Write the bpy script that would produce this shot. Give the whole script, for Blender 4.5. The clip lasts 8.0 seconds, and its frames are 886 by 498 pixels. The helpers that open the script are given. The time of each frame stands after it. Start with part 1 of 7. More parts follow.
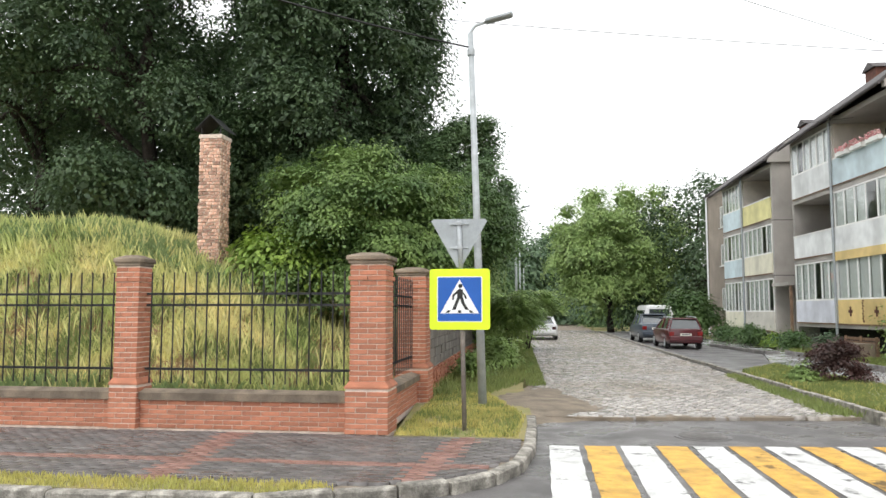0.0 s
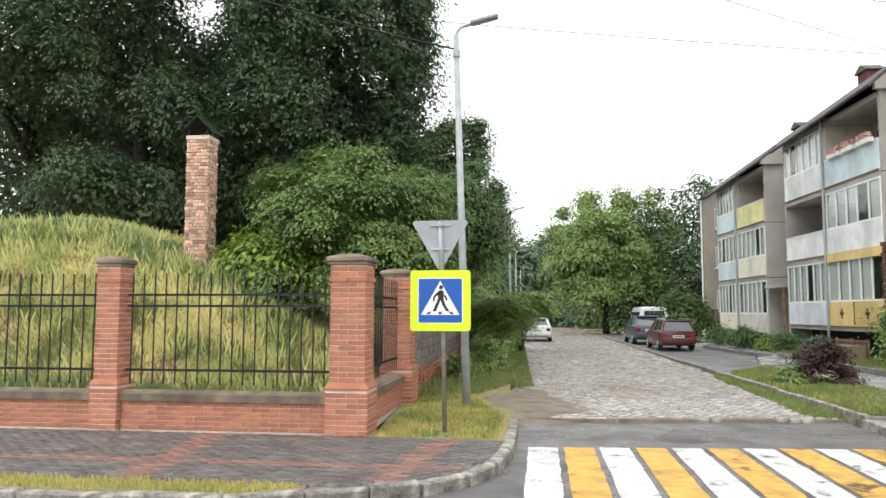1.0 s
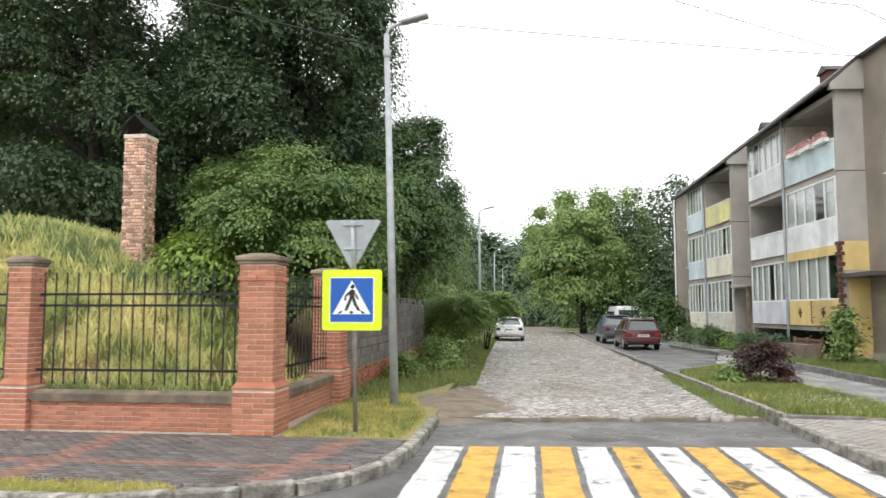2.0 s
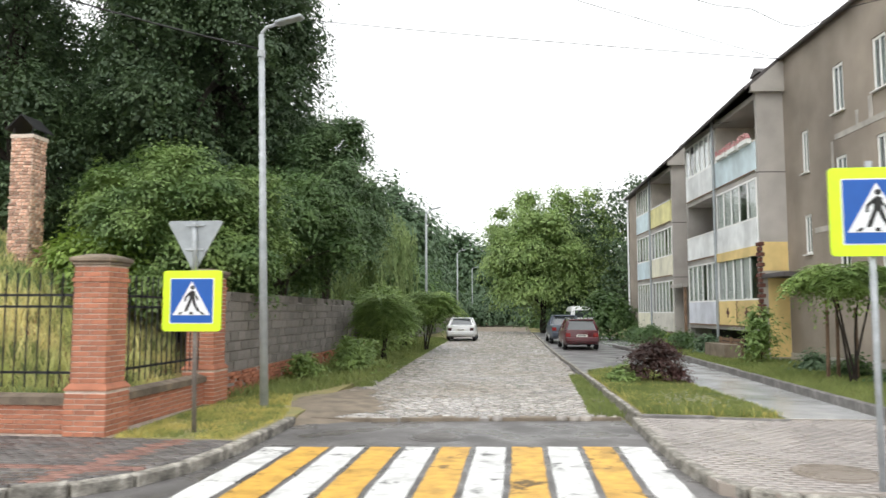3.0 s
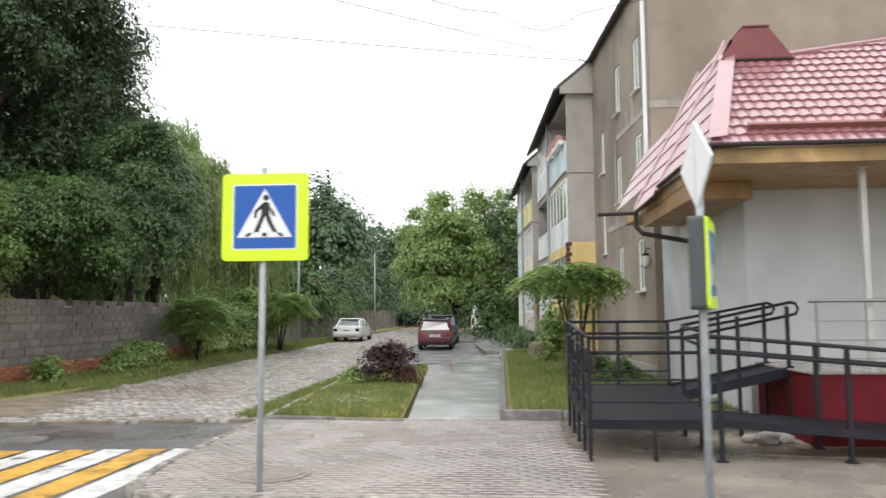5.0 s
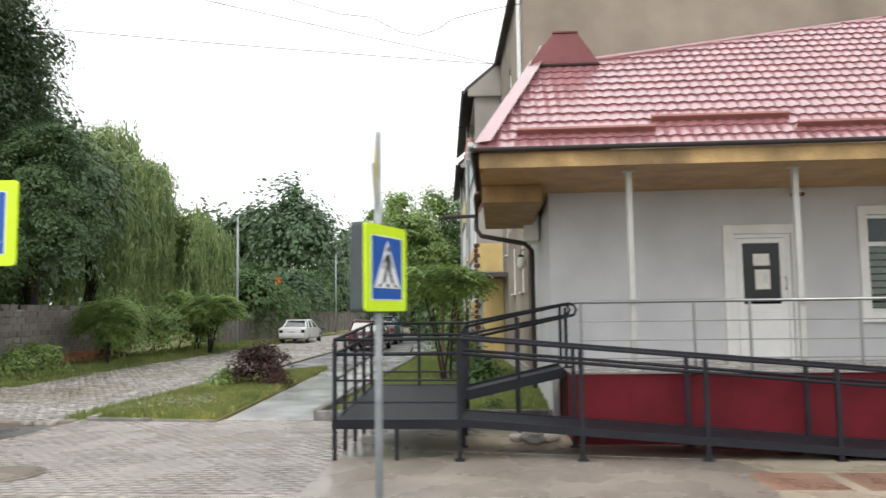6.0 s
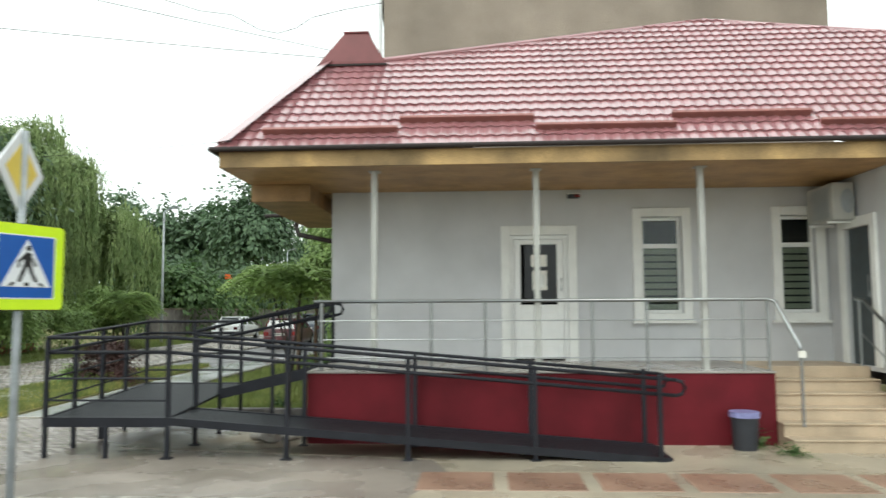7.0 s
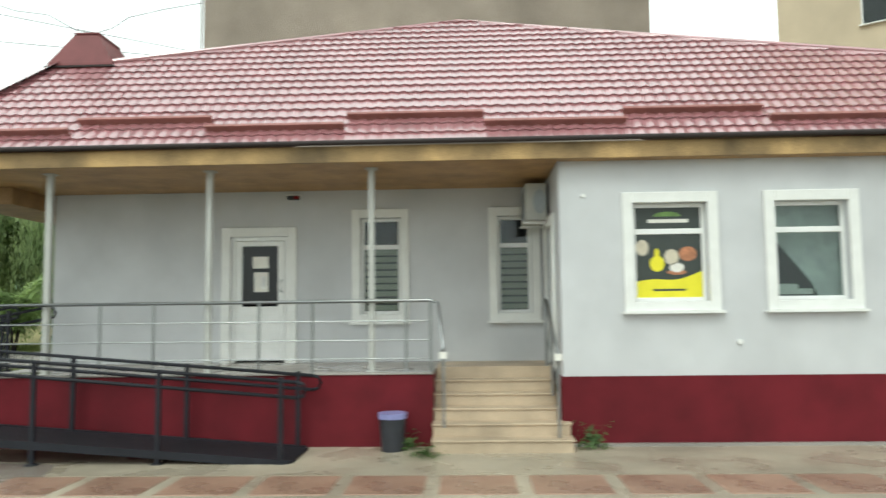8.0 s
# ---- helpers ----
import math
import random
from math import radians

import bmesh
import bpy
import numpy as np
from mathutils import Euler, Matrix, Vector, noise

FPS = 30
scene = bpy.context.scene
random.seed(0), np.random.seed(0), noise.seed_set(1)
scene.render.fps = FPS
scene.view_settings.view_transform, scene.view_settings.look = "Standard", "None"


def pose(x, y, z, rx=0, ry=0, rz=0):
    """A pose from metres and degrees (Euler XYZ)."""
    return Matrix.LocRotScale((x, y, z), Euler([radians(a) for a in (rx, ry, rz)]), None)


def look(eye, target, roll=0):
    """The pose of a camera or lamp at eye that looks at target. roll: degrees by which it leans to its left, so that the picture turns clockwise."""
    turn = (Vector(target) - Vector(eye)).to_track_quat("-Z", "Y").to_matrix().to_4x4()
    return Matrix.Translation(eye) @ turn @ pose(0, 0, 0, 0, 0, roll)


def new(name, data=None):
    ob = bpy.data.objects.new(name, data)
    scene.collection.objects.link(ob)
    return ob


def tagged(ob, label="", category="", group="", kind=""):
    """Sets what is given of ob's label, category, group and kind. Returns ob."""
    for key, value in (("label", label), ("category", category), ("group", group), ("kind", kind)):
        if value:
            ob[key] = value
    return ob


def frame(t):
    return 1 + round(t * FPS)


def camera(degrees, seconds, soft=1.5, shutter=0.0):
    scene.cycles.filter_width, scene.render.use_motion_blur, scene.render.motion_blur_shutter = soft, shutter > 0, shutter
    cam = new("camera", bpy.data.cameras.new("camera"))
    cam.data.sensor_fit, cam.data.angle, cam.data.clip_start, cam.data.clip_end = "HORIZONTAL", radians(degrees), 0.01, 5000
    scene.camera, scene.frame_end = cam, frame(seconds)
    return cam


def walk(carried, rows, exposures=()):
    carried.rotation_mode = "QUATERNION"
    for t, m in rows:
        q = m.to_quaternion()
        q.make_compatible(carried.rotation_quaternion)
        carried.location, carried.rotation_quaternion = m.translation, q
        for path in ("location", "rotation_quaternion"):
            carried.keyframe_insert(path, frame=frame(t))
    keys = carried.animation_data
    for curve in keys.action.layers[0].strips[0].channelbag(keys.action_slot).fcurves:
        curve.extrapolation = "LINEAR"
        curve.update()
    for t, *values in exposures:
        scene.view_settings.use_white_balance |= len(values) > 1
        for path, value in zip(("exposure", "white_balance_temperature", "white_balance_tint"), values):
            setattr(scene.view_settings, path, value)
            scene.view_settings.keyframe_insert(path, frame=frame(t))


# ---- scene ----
cam = camera(62.0, 8.0, shutter=0.35)
PATH = [
    (0, (1.376, -0.347, 1.648), (1.112, 1.629, 1.815), -0.0),
    (1, (1.629, -0.321, 1.647), (1.368, 1.655, 1.818), 0.1),
    (2.5, (3.641, -0.094, 1.648), (3.42, 1.886, 1.817), 0.0),
    (3, (4.792, 0.003, 1.656), (4.589, 1.986, 1.826), 0.0),
    (3.5, (6.296, 0.127, 1.672), (6.111, 2.111, 1.843), -0.1),
    (4, (7.726, 0.241, 1.688), (7.552, 2.226, 1.858), -0.5),
    (4.2, (8.281, 0.292, 1.688), (8.113, 2.277, 1.855), -0.4),
    (5.5, (11.833, 0.407, 1.678), (11.685, 2.394, 1.848), -0.6),
    (6, (13.301, 0.423, 1.678), (13.162, 2.411, 1.848), -0.7),
    (6.5, (14.868, 0.487, 1.643), (14.731, 2.475, 1.815), -0.2),
    (7, (16.486, 0.578, 1.671), (16.378, 2.568, 1.835), -0.3),
    (7.5, (18.419, 0.703, 1.665), (18.322, 2.694, 1.829), -0.3),
    (8, (20.516, 0.768, 1.676), (20.447, 2.76, 1.837), -0.7),
]
walk(cam, [(t, look(eye, target, roll)) for t, eye, target, roll in PATH], [(0, 0.66, 6500, 10), (3.5, 0.62, 6500, 10), (5.5, 0.5, 6500, 10), (6.0, 0.48, 6500, 10), (6.5, 0.48, 6450, 6), (7.3, 0.47, 6350, -2), (8, 0.44, 6350, -3)])

# ---- sky, sun, exposure: a bright overcast day after rain ----
world = bpy.data.worlds.new("sky")
scene.world = world
world.use_nodes = True
wn, wl = world.node_tree.nodes, world.node_tree.links
sky = wn.new("ShaderNodeTexSky")
sky.sky_type, sky.sun_disc = "NISHITA", False
sky.sun_elevation, sky.sun_rotation = radians(52), radians(200)
sky.dust_density, sky.air_density = 4.0, 1.0
hue = wn.new("ShaderNodeHueSaturation")
hue.inputs["Saturation"].default_value = 0.12
wl.new(sky.outputs[0], hue.inputs["Color"])
cloud = wn.new("ShaderNodeMix")
cloud.data_type = "RGBA"
cloud.inputs[0].default_value = 0.85
cloud.inputs[7].default_value = (9.0, 9.15, 9.25, 1)
wl.new(hue.outputs[0], cloud.inputs[6])
wl.new(cloud.outputs[2], wn["Background"].inputs[0])
wn["Background"].inputs[1].default_value = 0.13
sun = new("sun", bpy.data.lights.new("sun", "SUN"))
sun.data.energy, sun.data.angle, sun.data.color = 0.6, radians(25), (1.0, 0.97, 0.92)
sun.matrix_world = look((0, 0, 0), (0.22, 0.58, -0.79))


# ---- materials ----
def mat(name, col, rough=0.8, scale=6.0, var=0.25, bump=0.2, metal=0.0, fine=60.0, col2=None, island=0.0, spec=0.5, stain=0.0, coords="Object", randomv=0.0, translucent=0.0, coat=0.0, bdist=0.01, worn=0.0):
    m = bpy.data.materials.new(name)
    m.use_nodes = True
    n, l = m.node_tree.nodes, m.node_tree.links
    b = n["Principled BSDF"]
    b.inputs["Roughness"].default_value, b.inputs["Metallic"].default_value = rough, metal
    b.inputs["Specular IOR Level"].default_value = spec
    b.inputs["Coat Weight"].default_value = coat
    b.inputs["Coat Roughness"].default_value = 0.08
    tc = n.new("ShaderNodeTexCoord")
    big, small = n.new("ShaderNodeTexNoise"), n.new("ShaderNodeTexNoise")
    big.inputs["Scale"].default_value, small.inputs["Scale"].default_value = scale, fine
    big.inputs["Detail"].default_value, small.inputs["Detail"].default_value = 5.0, 3.0
    for t in (big, small):
        l.new(tc.outputs[coords], t.inputs["Vector"])
    c2 = col2 or tuple(c * (1 - var) for c in col)
    c1 = col if col2 else tuple(min(1, c * (1 + var * 0.6)) for c in col)
    ramp = n.new("ShaderNodeValToRGB")
    ramp.color_ramp.elements[0].position, ramp.color_ramp.elements[1].position = 0.32, 0.68
    ramp.color_ramp.elements[0].color, ramp.color_ramp.elements[1].color = (*c2, 1), (*c1, 1)
    l.new(big.outputs["Fac"], ramp.inputs["Fac"])
    out = ramp.outputs["Color"]
    grain = n.new("ShaderNodeMapRange")
    grain.inputs["From Min"].default_value, grain.inputs["From Max"].default_value = 0.3, 0.7
    grain.inputs["To Min"].default_value, grain.inputs["To Max"].default_value = 1 - var * 0.5, 1 + var * 0.4
    l.new(small.outputs["Fac"], grain.inputs["Value"])
    value = grain.outputs["Result"]

    def times(a, c):
        x = n.new("ShaderNodeMath")
        x.operation = "MULTIPLY"
        l.new(a, x.inputs[0])
        l.new(c, x.inputs[1])
        return x.outputs[0]

    if island or randomv:
        src = n.new("ShaderNodeNewGeometry").outputs["Random Per Island"] if island else n.new("ShaderNodeObjectInfo").outputs["Random"]
        r = n.new("ShaderNodeMapRange")
        r.inputs["To Min"].default_value, r.inputs["To Max"].default_value = 1 - (island or randomv), 1 + (island or randomv) * 0.7
        l.new(src, r.inputs["Value"])
        value = times(value, r.outputs["Result"])
    if stain:
        st = n.new("ShaderNodeTexNoise")
        st.inputs["Scale"].default_value, st.inputs["Detail"].default_value = scale * 0.37, 7.0
        mp = n.new("ShaderNodeMapping")
        mp.inputs["Scale"].default_value = (1, 1, 0.3)
        l.new(tc.outputs[coords], mp.inputs["Vector"])
        l.new(mp.outputs[0], st.inputs["Vector"])
        sr = n.new("ShaderNodeMapRange")
        sr.inputs["From Min"].default_value, sr.inputs["From Max"].default_value = 0.45, 0.7
        sr.inputs["To Min"].default_value, sr.inputs["To Max"].default_value = 1, 1 - stain
        l.new(st.outputs["Fac"], sr.inputs["Value"])
        value = times(value, sr.outputs["Result"])
    if worn:
        wt = n.new("ShaderNodeTexNoise")
        wt.inputs["Scale"].default_value, wt.inputs["Detail"].default_value, wt.inputs["Roughness"].default_value = 2.2, 9.0, 0.72
        l.new(tc.outputs[coords], wt.inputs["Vector"])
        wr = n.new("ShaderNodeMapRange")
        wr.inputs["From Min"].default_value, wr.inputs["From Max"].default_value = 0.56, 0.63
        wr.inputs["To Min"].default_value, wr.inputs["To Max"].default_value = 1, 1 - worn
        l.new(wt.outputs["Fac"], wr.inputs["Value"])
        value = times(value, wr.outputs["Result"])
    mix = n.new("ShaderNodeVectorMath")
    mix.operation = "SCALE"
    l.new(out, mix.inputs[0])
    l.new(value, mix.inputs["Scale"])
    l.new(mix.outputs[0], b.inputs["Base Color"])
    if bump:
        bp = n.new("ShaderNodeBump")
        bp.inputs["Strength"].default_value, bp.inputs["Distance"].default_value = bump, bdist
        l.new(small.outputs["Fac"], bp.inputs["Height"])
        l.new(bp.outputs[0], b.inputs["Normal"])
    if translucent:
        tr = n.new("ShaderNodeBsdfTranslucent")
        l.new(mix.outputs[0], tr.inputs["Color"])
        ms = n.new("ShaderNodeMixShader")
        ms.inputs[0].default_value = translucent
        l.new(b.outputs[0], ms.inputs[1])
        l.new(tr.outputs[0], ms.inputs[2])
        l.new(ms.outputs[0], n["Material Output"].inputs[0])
    return m


def wet(m, low, high, scale=1.2):
    """Uneven gloss, as puddled and half-dry patches have it."""
    n, l = m.node_tree.nodes, m.node_tree.links
    t, r = n.new("ShaderNodeTexNoise"), n.new("ShaderNodeMapRange")
    tc = n.new("ShaderNodeTexCoord")
    t.inputs["Scale"].default_value, t.inputs["Detail"].default_value = scale, 4.0
    r.inputs["From Min"].default_value, r.inputs["From Max"].default_value = 0.38, 0.62
    r.inputs["To Min"].default_value, r.inputs["To Max"].default_value = low, high
    l.new(tc.outputs["Object"], t.inputs["Vector"])
    l.new(t.outputs["Fac"], r.inputs["Value"])
    l.new(r.outputs[0], n["Principled BSDF"].inputs["Roughness"])
    return m


M = {}
M["asphalt"] = wet(mat("asphalt", (0.15, 0.142, 0.138), 0.6, 0.9, 0.35, 0.5, fine=140, stain=0.3), 0.16, 0.7)
M["asphalt_old"] = wet(mat("old asphalt", (0.17, 0.165, 0.165), 0.6, 0.8, 0.25, 0.4, fine=120, stain=0.25), 0.3, 0.7)
M["earth"] = mat("earth", (0.22, 0.18, 0.135), 0.9, 3, 0.35, 0.6, fine=50)
M["soil"] = mat("grassy soil", (0.21, 0.215, 0.08), 0.95, 1.6, 0.4, 0.6, fine=45, col2=(0.3, 0.25, 0.11))
M["meadow"] = mat("dry meadow soil", (0.4, 0.34, 0.14), 0.95, 0.7, 0.45, 0.8, fine=30, col2=(0.38, 0.28, 0.14))
M["paver"] = wet(mat("grey paver", (0.155, 0.142, 0.136), 0.5, 2.5, 0.25, 0.3, fine=90, island=0.28), 0.25, 0.65)
M["paver_red"] = wet(mat("red paver", (0.29, 0.16, 0.13), 0.5, 2.5, 0.25, 0.3, fine=90, island=0.22), 0.3, 0.65)
M["slab"] = wet(mat("pale slab", (0.34, 0.31, 0.285), 0.5, 0.8, 0.16, 0.15, fine=80, stain=0.35), 0.1, 0.45)
M["slab_beige"] = wet(mat("beige concrete", (0.44, 0.38, 0.29), 0.5, 0.8, 0.22, 0.25, fine=70, stain=0.35), 0.16, 0.6)
M["slab_brown"] = wet(mat("red brown slab", (0.31, 0.19, 0.135), 0.5, 1.5, 0.25, 0.3, fine=90, randomv=0.15), 0.2, 0.6)
M["walkway"] = wet(mat("wet walkway paving", (0.57, 0.58, 0.585), 0.4, 0.8, 0.2, 0.1, fine=80, stain=0.3), 0.03, 0.22)
M["paver_pale"] = wet(mat("pale paver", (0.43, 0.39, 0.365), 0.45, 0.8, 0.16, 0.12, fine=80, stain=0.3, island=0.035), 0.08, 0.4)
M["slab_damp"] = wet(mat("damp brown concrete", (0.33, 0.285, 0.245), 0.5, 0.8, 0.22, 0.2, fine=80, stain=0.4), 0.06, 0.45)
M["kerb"] = mat("kerb concrete", (0.52, 0.49, 0.43), 0.85, 7, 0.6, 0.9, fine=60, stain=0.7, randomv=0.2, col2=(0.13, 0.12, 0.1))
M["kerb_dark"] = mat("dark kerb concrete", (0.2, 0.19, 0.18), 0.8, 5, 0.35, 0.5, fine=60, stain=0.4, randomv=0.15)
M["cobble"] = wet(mat("wet cobblestone", (0.36, 0.34, 0.32), 0.4, 0.45, 0.3, 0.35, fine=70, island=0.35, col2=(0.27, 0.235, 0.19)), 0.07, 0.32, 3)
M["cobble_one"] = wet(mat("wet granite sett", (0.35, 0.325, 0.3), 0.4, 5, 0.3, 0.35, fine=70, randomv=0.35), 0.07, 0.32, 3)
M["white_line"] = mat("white road paint", (0.72, 0.72, 0.7), 0.6, 7, 0.2, 0.3, fine=90, stain=0.3, worn=0.85)
M["yellow_line"] = mat("yellow road paint", (0.7, 0.4, 0.07), 0.6, 7, 0.2, 0.3, fine=90, stain=0.35, worn=0.82)
M["brick"] = mat("orange red brick", (0.45, 0.18, 0.105), 0.85, 8, 0.2, 0.5, fine=80, randomv=0.22)
M["mortar"] = mat("mortar", (0.74, 0.62, 0.53), 0.95, 9, 0.2, 0.6, fine=120)
M["coping"] = mat("weathered concrete coping", (0.24, 0.19, 0.14), 0.9, 4, 0.4, 0.6, fine=60, stain=0.5)
M["iron"] = mat("black painted iron", (0.02, 0.02, 0.022), 0.45, 10, 0.2, 0.1, fine=80, metal=0.3)
M["block"] = mat("grey concrete block", (0.27, 0.245, 0.222), 0.92, 3, 0.3, 0.7, fine=45, randomv=0.22, stain=0.45)
M["old_brick"] = mat("old chimney brick", (0.56, 0.28, 0.19), 0.95, 9, 0.35, 0.8, fine=60, randomv=0.5, col2=(0.78, 0.66, 0.54))
M["steel_zinc"] = mat("galvanised steel", (0.42, 0.45, 0.47), 0.5, 6, 0.18, 0.08, metal=0.15, fine=50)
M["post_brown"] = mat("weathered brown grey post", (0.2, 0.175, 0.155), 0.6, 7, 0.3, 0.15, fine=50, stain=0.3)
M["chrome"] = mat("polished stainless steel", (0.34, 0.35, 0.35), 0.3, 12, 0.08, 0.02, metal=1.0)
M["sign_back"] = mat("grey sign back", (0.36, 0.39, 0.41), 0.5, 5, 0.12, 0.05, metal=0.3)
M["lime"] = mat("fluorescent lime sheeting", (0.68, 0.95, 0.02), 0.4, 6, 0.05, 0.02)
M["blue"] = mat("blue sign sheeting", (0.008, 0.1, 0.43), 0.4, 6, 0.06, 0.02)
M["sign_white"] = mat("white sign sheeting", (0.82, 0.84, 0.86), 0.4, 6, 0.04, 0.02)
M["sign_black"] = mat("black sign film", (0.015, 0.015, 0.015), 0.5, 6, 0.1, 0.02)
M["sign_yellow"] = mat("yellow sign sheeting", (0.8, 0.62, 0.12), 0.4, 6, 0.05, 0.02)
M["dark_box"] = mat("dark grey sign box", (0.06, 0.075, 0.08), 0.5, 6, 0.15, 0.05)
M["plaster"] = mat("pale lilac grey plaster", (0.59, 0.595, 0.605), 0.9, 1.5, 0.08, 0.25, fine=150, stain=0.08)
M["plinth"] = mat("dark red plinth paint", (0.135, 0.011, 0.018), 0.65, 2.5, 0.2, 0.25, fine=110, stain=0.25, spec=0.2)
M["trim"] = mat("white trim", (0.8, 0.8, 0.77), 0.6, 5, 0.05, 0.05)
M["pvc"] = mat("white plastic frame", (0.82, 0.82, 0.8), 0.35, 5, 0.04, 0.02)
M["white_post"] = mat("white painted post", (0.46, 0.46, 0.43), 0.45, 5, 0.08, 0.05)
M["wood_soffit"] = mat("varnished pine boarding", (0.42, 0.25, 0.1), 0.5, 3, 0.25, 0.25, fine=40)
# soffit pine at about 0.7 of its colour, for the boxed eave
M["wood_boxed"] = mat("darker pine boarding", (0.3, 0.175, 0.07), 0.55, 3, 0.3, 0.25, fine=40)
M["wood_fascia"] = mat("weathered pine fascia", (0.48, 0.31, 0.13), 0.6, 2.0, 0.45, 0.3, fine=50, stain=0.75)
M["roof_red"] = mat("wine red metal roof tile", (0.39, 0.17, 0.185), 0.3, 2, 0.15, 0.05, fine=40, spec=1.0, coat=1.0)
M["roof_red"].node_tree.nodes["Principled BSDF"].inputs["Coat IOR"].default_value = 1.95
M["roof_red"].node_tree.nodes["Principled BSDF"].inputs["Coat Roughness"].default_value = 0.16
M["red_metal"] = mat("wine red sheet metal", (0.19, 0.055, 0.058), 0.42, 3, 0.15, 0.05, spec=0.3)
M["guard"] = mat("faded red snow guard", (0.3, 0.125, 0.11), 0.5, 3, 0.15, 0.05, spec=0.3)
M["gutter"] = mat("dark brown gutter", (0.025, 0.016, 0.015), 0.7, 5, 0.2, 0.05)
M["ramp"] = mat("dark grey ramp paint", (0.014, 0.015, 0.021), 0.5, 5, 0.25, 0.1, spec=0.3)
M["deck"] = mat("dark perforated deck plate", (0.012, 0.014, 0.019), 0.6, 4, 0.25, 0.4, fine=180, metal=0.3)
M["tile_step"] = mat("beige stair tile", (0.52, 0.41, 0.29), 0.5, 3, 0.15, 0.1, fine=60, stain=0.25)
M["render_brown"] = mat("brown grey roughcast", (0.38, 0.325, 0.27), 0.95, 0.6, 0.24, 1.0, fine=45, stain=0.32, bdist=0.02)
M["panel_grey"] = mat("grey concrete panel", (0.44, 0.415, 0.385), 0.95, 0.9, 0.18, 0.5, fine=60, stain=0.25)
M["seam"] = mat("pale sealed joint", (0.45, 0.42, 0.38), 0.9, 3, 0.2, 0.3, stain=0.3)
M["slate"] = mat("dark roof sheet", (0.09, 0.08, 0.08), 0.7, 2, 0.25, 0.3, stain=0.2)
M["loggia_in"] = mat("loggia inner plaster", (0.62, 0.57, 0.5), 0.9, 2, 0.15, 0.2, stain=0.2)
for key, c in (("bal_white", (0.66, 0.68, 0.68)), ("bal_blue", (0.5, 0.6, 0.64)), ("bal_cream", (0.62, 0.6, 0.48)), ("bal_yellow", (0.62, 0.58, 0.28)), ("bal_sand", (0.62, 0.47, 0.2)), ("bal_grey", (0.52, 0.5, 0.45)), ("bal_lilac", (0.58, 0.6, 0.66))):
    M[key] = mat("balcony panel " + key[4:], tuple(min(0.85, q * 1.22) for q in c), 0.7, 2.2, 0.12, 0.12, fine=70, stain=0.3)
M["rust_brick"] = mat("dark rusty quoin", (0.12, 0.045, 0.03), 0.8, 8, 0.3, 0.2)
M["wood_old"] = mat("weathered wood", (0.22, 0.14, 0.09), 0.85, 5, 0.35, 0.4, fine=50, randomv=0.2)
M["bark"] = mat("bark", (0.045, 0.036, 0.03), 0.95, 8, 0.35, 0.9, fine=40, bdist=0.03)
for key, c, c2 in (("leaf_dark", (0.11, 0.175, 0.075), (0.042, 0.078, 0.04)), ("leaf_maple", (0.25, 0.36, 0.1), (0.08, 0.155, 0.046)), ("leaf_mid", (0.125, 0.21, 0.06), (0.055, 0.115, 0.036)), ("leaf_light", (0.36, 0.48, 0.16), (0.18, 0.28, 0.09)), ("leaf_ash", (0.14, 0.22, 0.09), (0.075, 0.14, 0.06)), ("leaf_verge", (0.31, 0.43, 0.125), (0.15, 0.24, 0.07)), ("leaf_willow", (0.36, 0.45, 0.19), (0.2, 0.29, 0.11)), ("leaf_far", (0.14, 0.22, 0.11), (0.08, 0.14, 0.075)), ("leaf_red", (0.1, 0.042, 0.036), (0.05, 0.03, 0.024)), ("leaf_lime", (0.32, 0.45, 0.08), (0.18, 0.29, 0.05))):
    M[key] = mat("foliage " + key[5:], c, 0.55, 1.1, 0.3, 0, col2=c2, island=0.16, translucent=0.3, fine=9)
for key, c, c2 in (("grass", (0.3, 0.345, 0.115), (0.19, 0.25, 0.075)), ("grass_dry", (0.68, 0.58, 0.2), (0.42, 0.43, 0.13)), ("grass_hill", (0.85, 0.76, 0.36), (0.42, 0.5, 0.16)), ("grass_red", (0.42, 0.26, 0.15), (0.28, 0.2, 0.1)), ("grass_crest", (0.3, 0.38, 0.16), (0.2, 0.28, 0.11)), ("grass_field", (0.3, 0.34, 0.12), (0.17, 0.23, 0.07))):
    M[key] = mat(key.replace("_", " ") + " blades", c, 0.7, 0.75, 0.3, 0, col2=c2, island=0.22, translucent=0.3, fine=5)
M["rubber"] = mat("tyre rubber", (0.02, 0.02, 0.02), 0.8, 20, 0.2, 0.2)
M["car_red"] = mat("wine red car paint", (0.085, 0.005, 0.01), 0.35, 3, 0.06, 0, coat=0.8)
M["car_silver"] = mat("silver white car paint", (0.78, 0.79, 0.8), 0.35, 3, 0.04, 0, coat=0.8)
M["car_blue"] = mat("steel blue car paint", (0.07, 0.09, 0.12), 0.35, 3, 0.05, 0, coat=0.8)
M["car_white"] = mat("white van paint", (0.75, 0.76, 0.77), 0.4, 3, 0.04, 0, coat=0.5)
M["cabin_glass"] = mat("reflecting cabin glass", (0.05, 0.06, 0.065), 0.1, 6, 0.08, 0, spec=0.8, coat=1.0)
M["lamp_red"] = mat("red tail lamp", (0.22, 0.008, 0.008), 0.25, 5, 0.05, 0)
M["lamp_dark"] = mat("smoked tail lamp", (0.045, 0.01, 0.012), 0.25, 5, 0.05, 0)
M["plastic_dark"] = mat("dark plastic", (0.025, 0.027, 0.035), 0.5, 8, 0.15, 0.1)
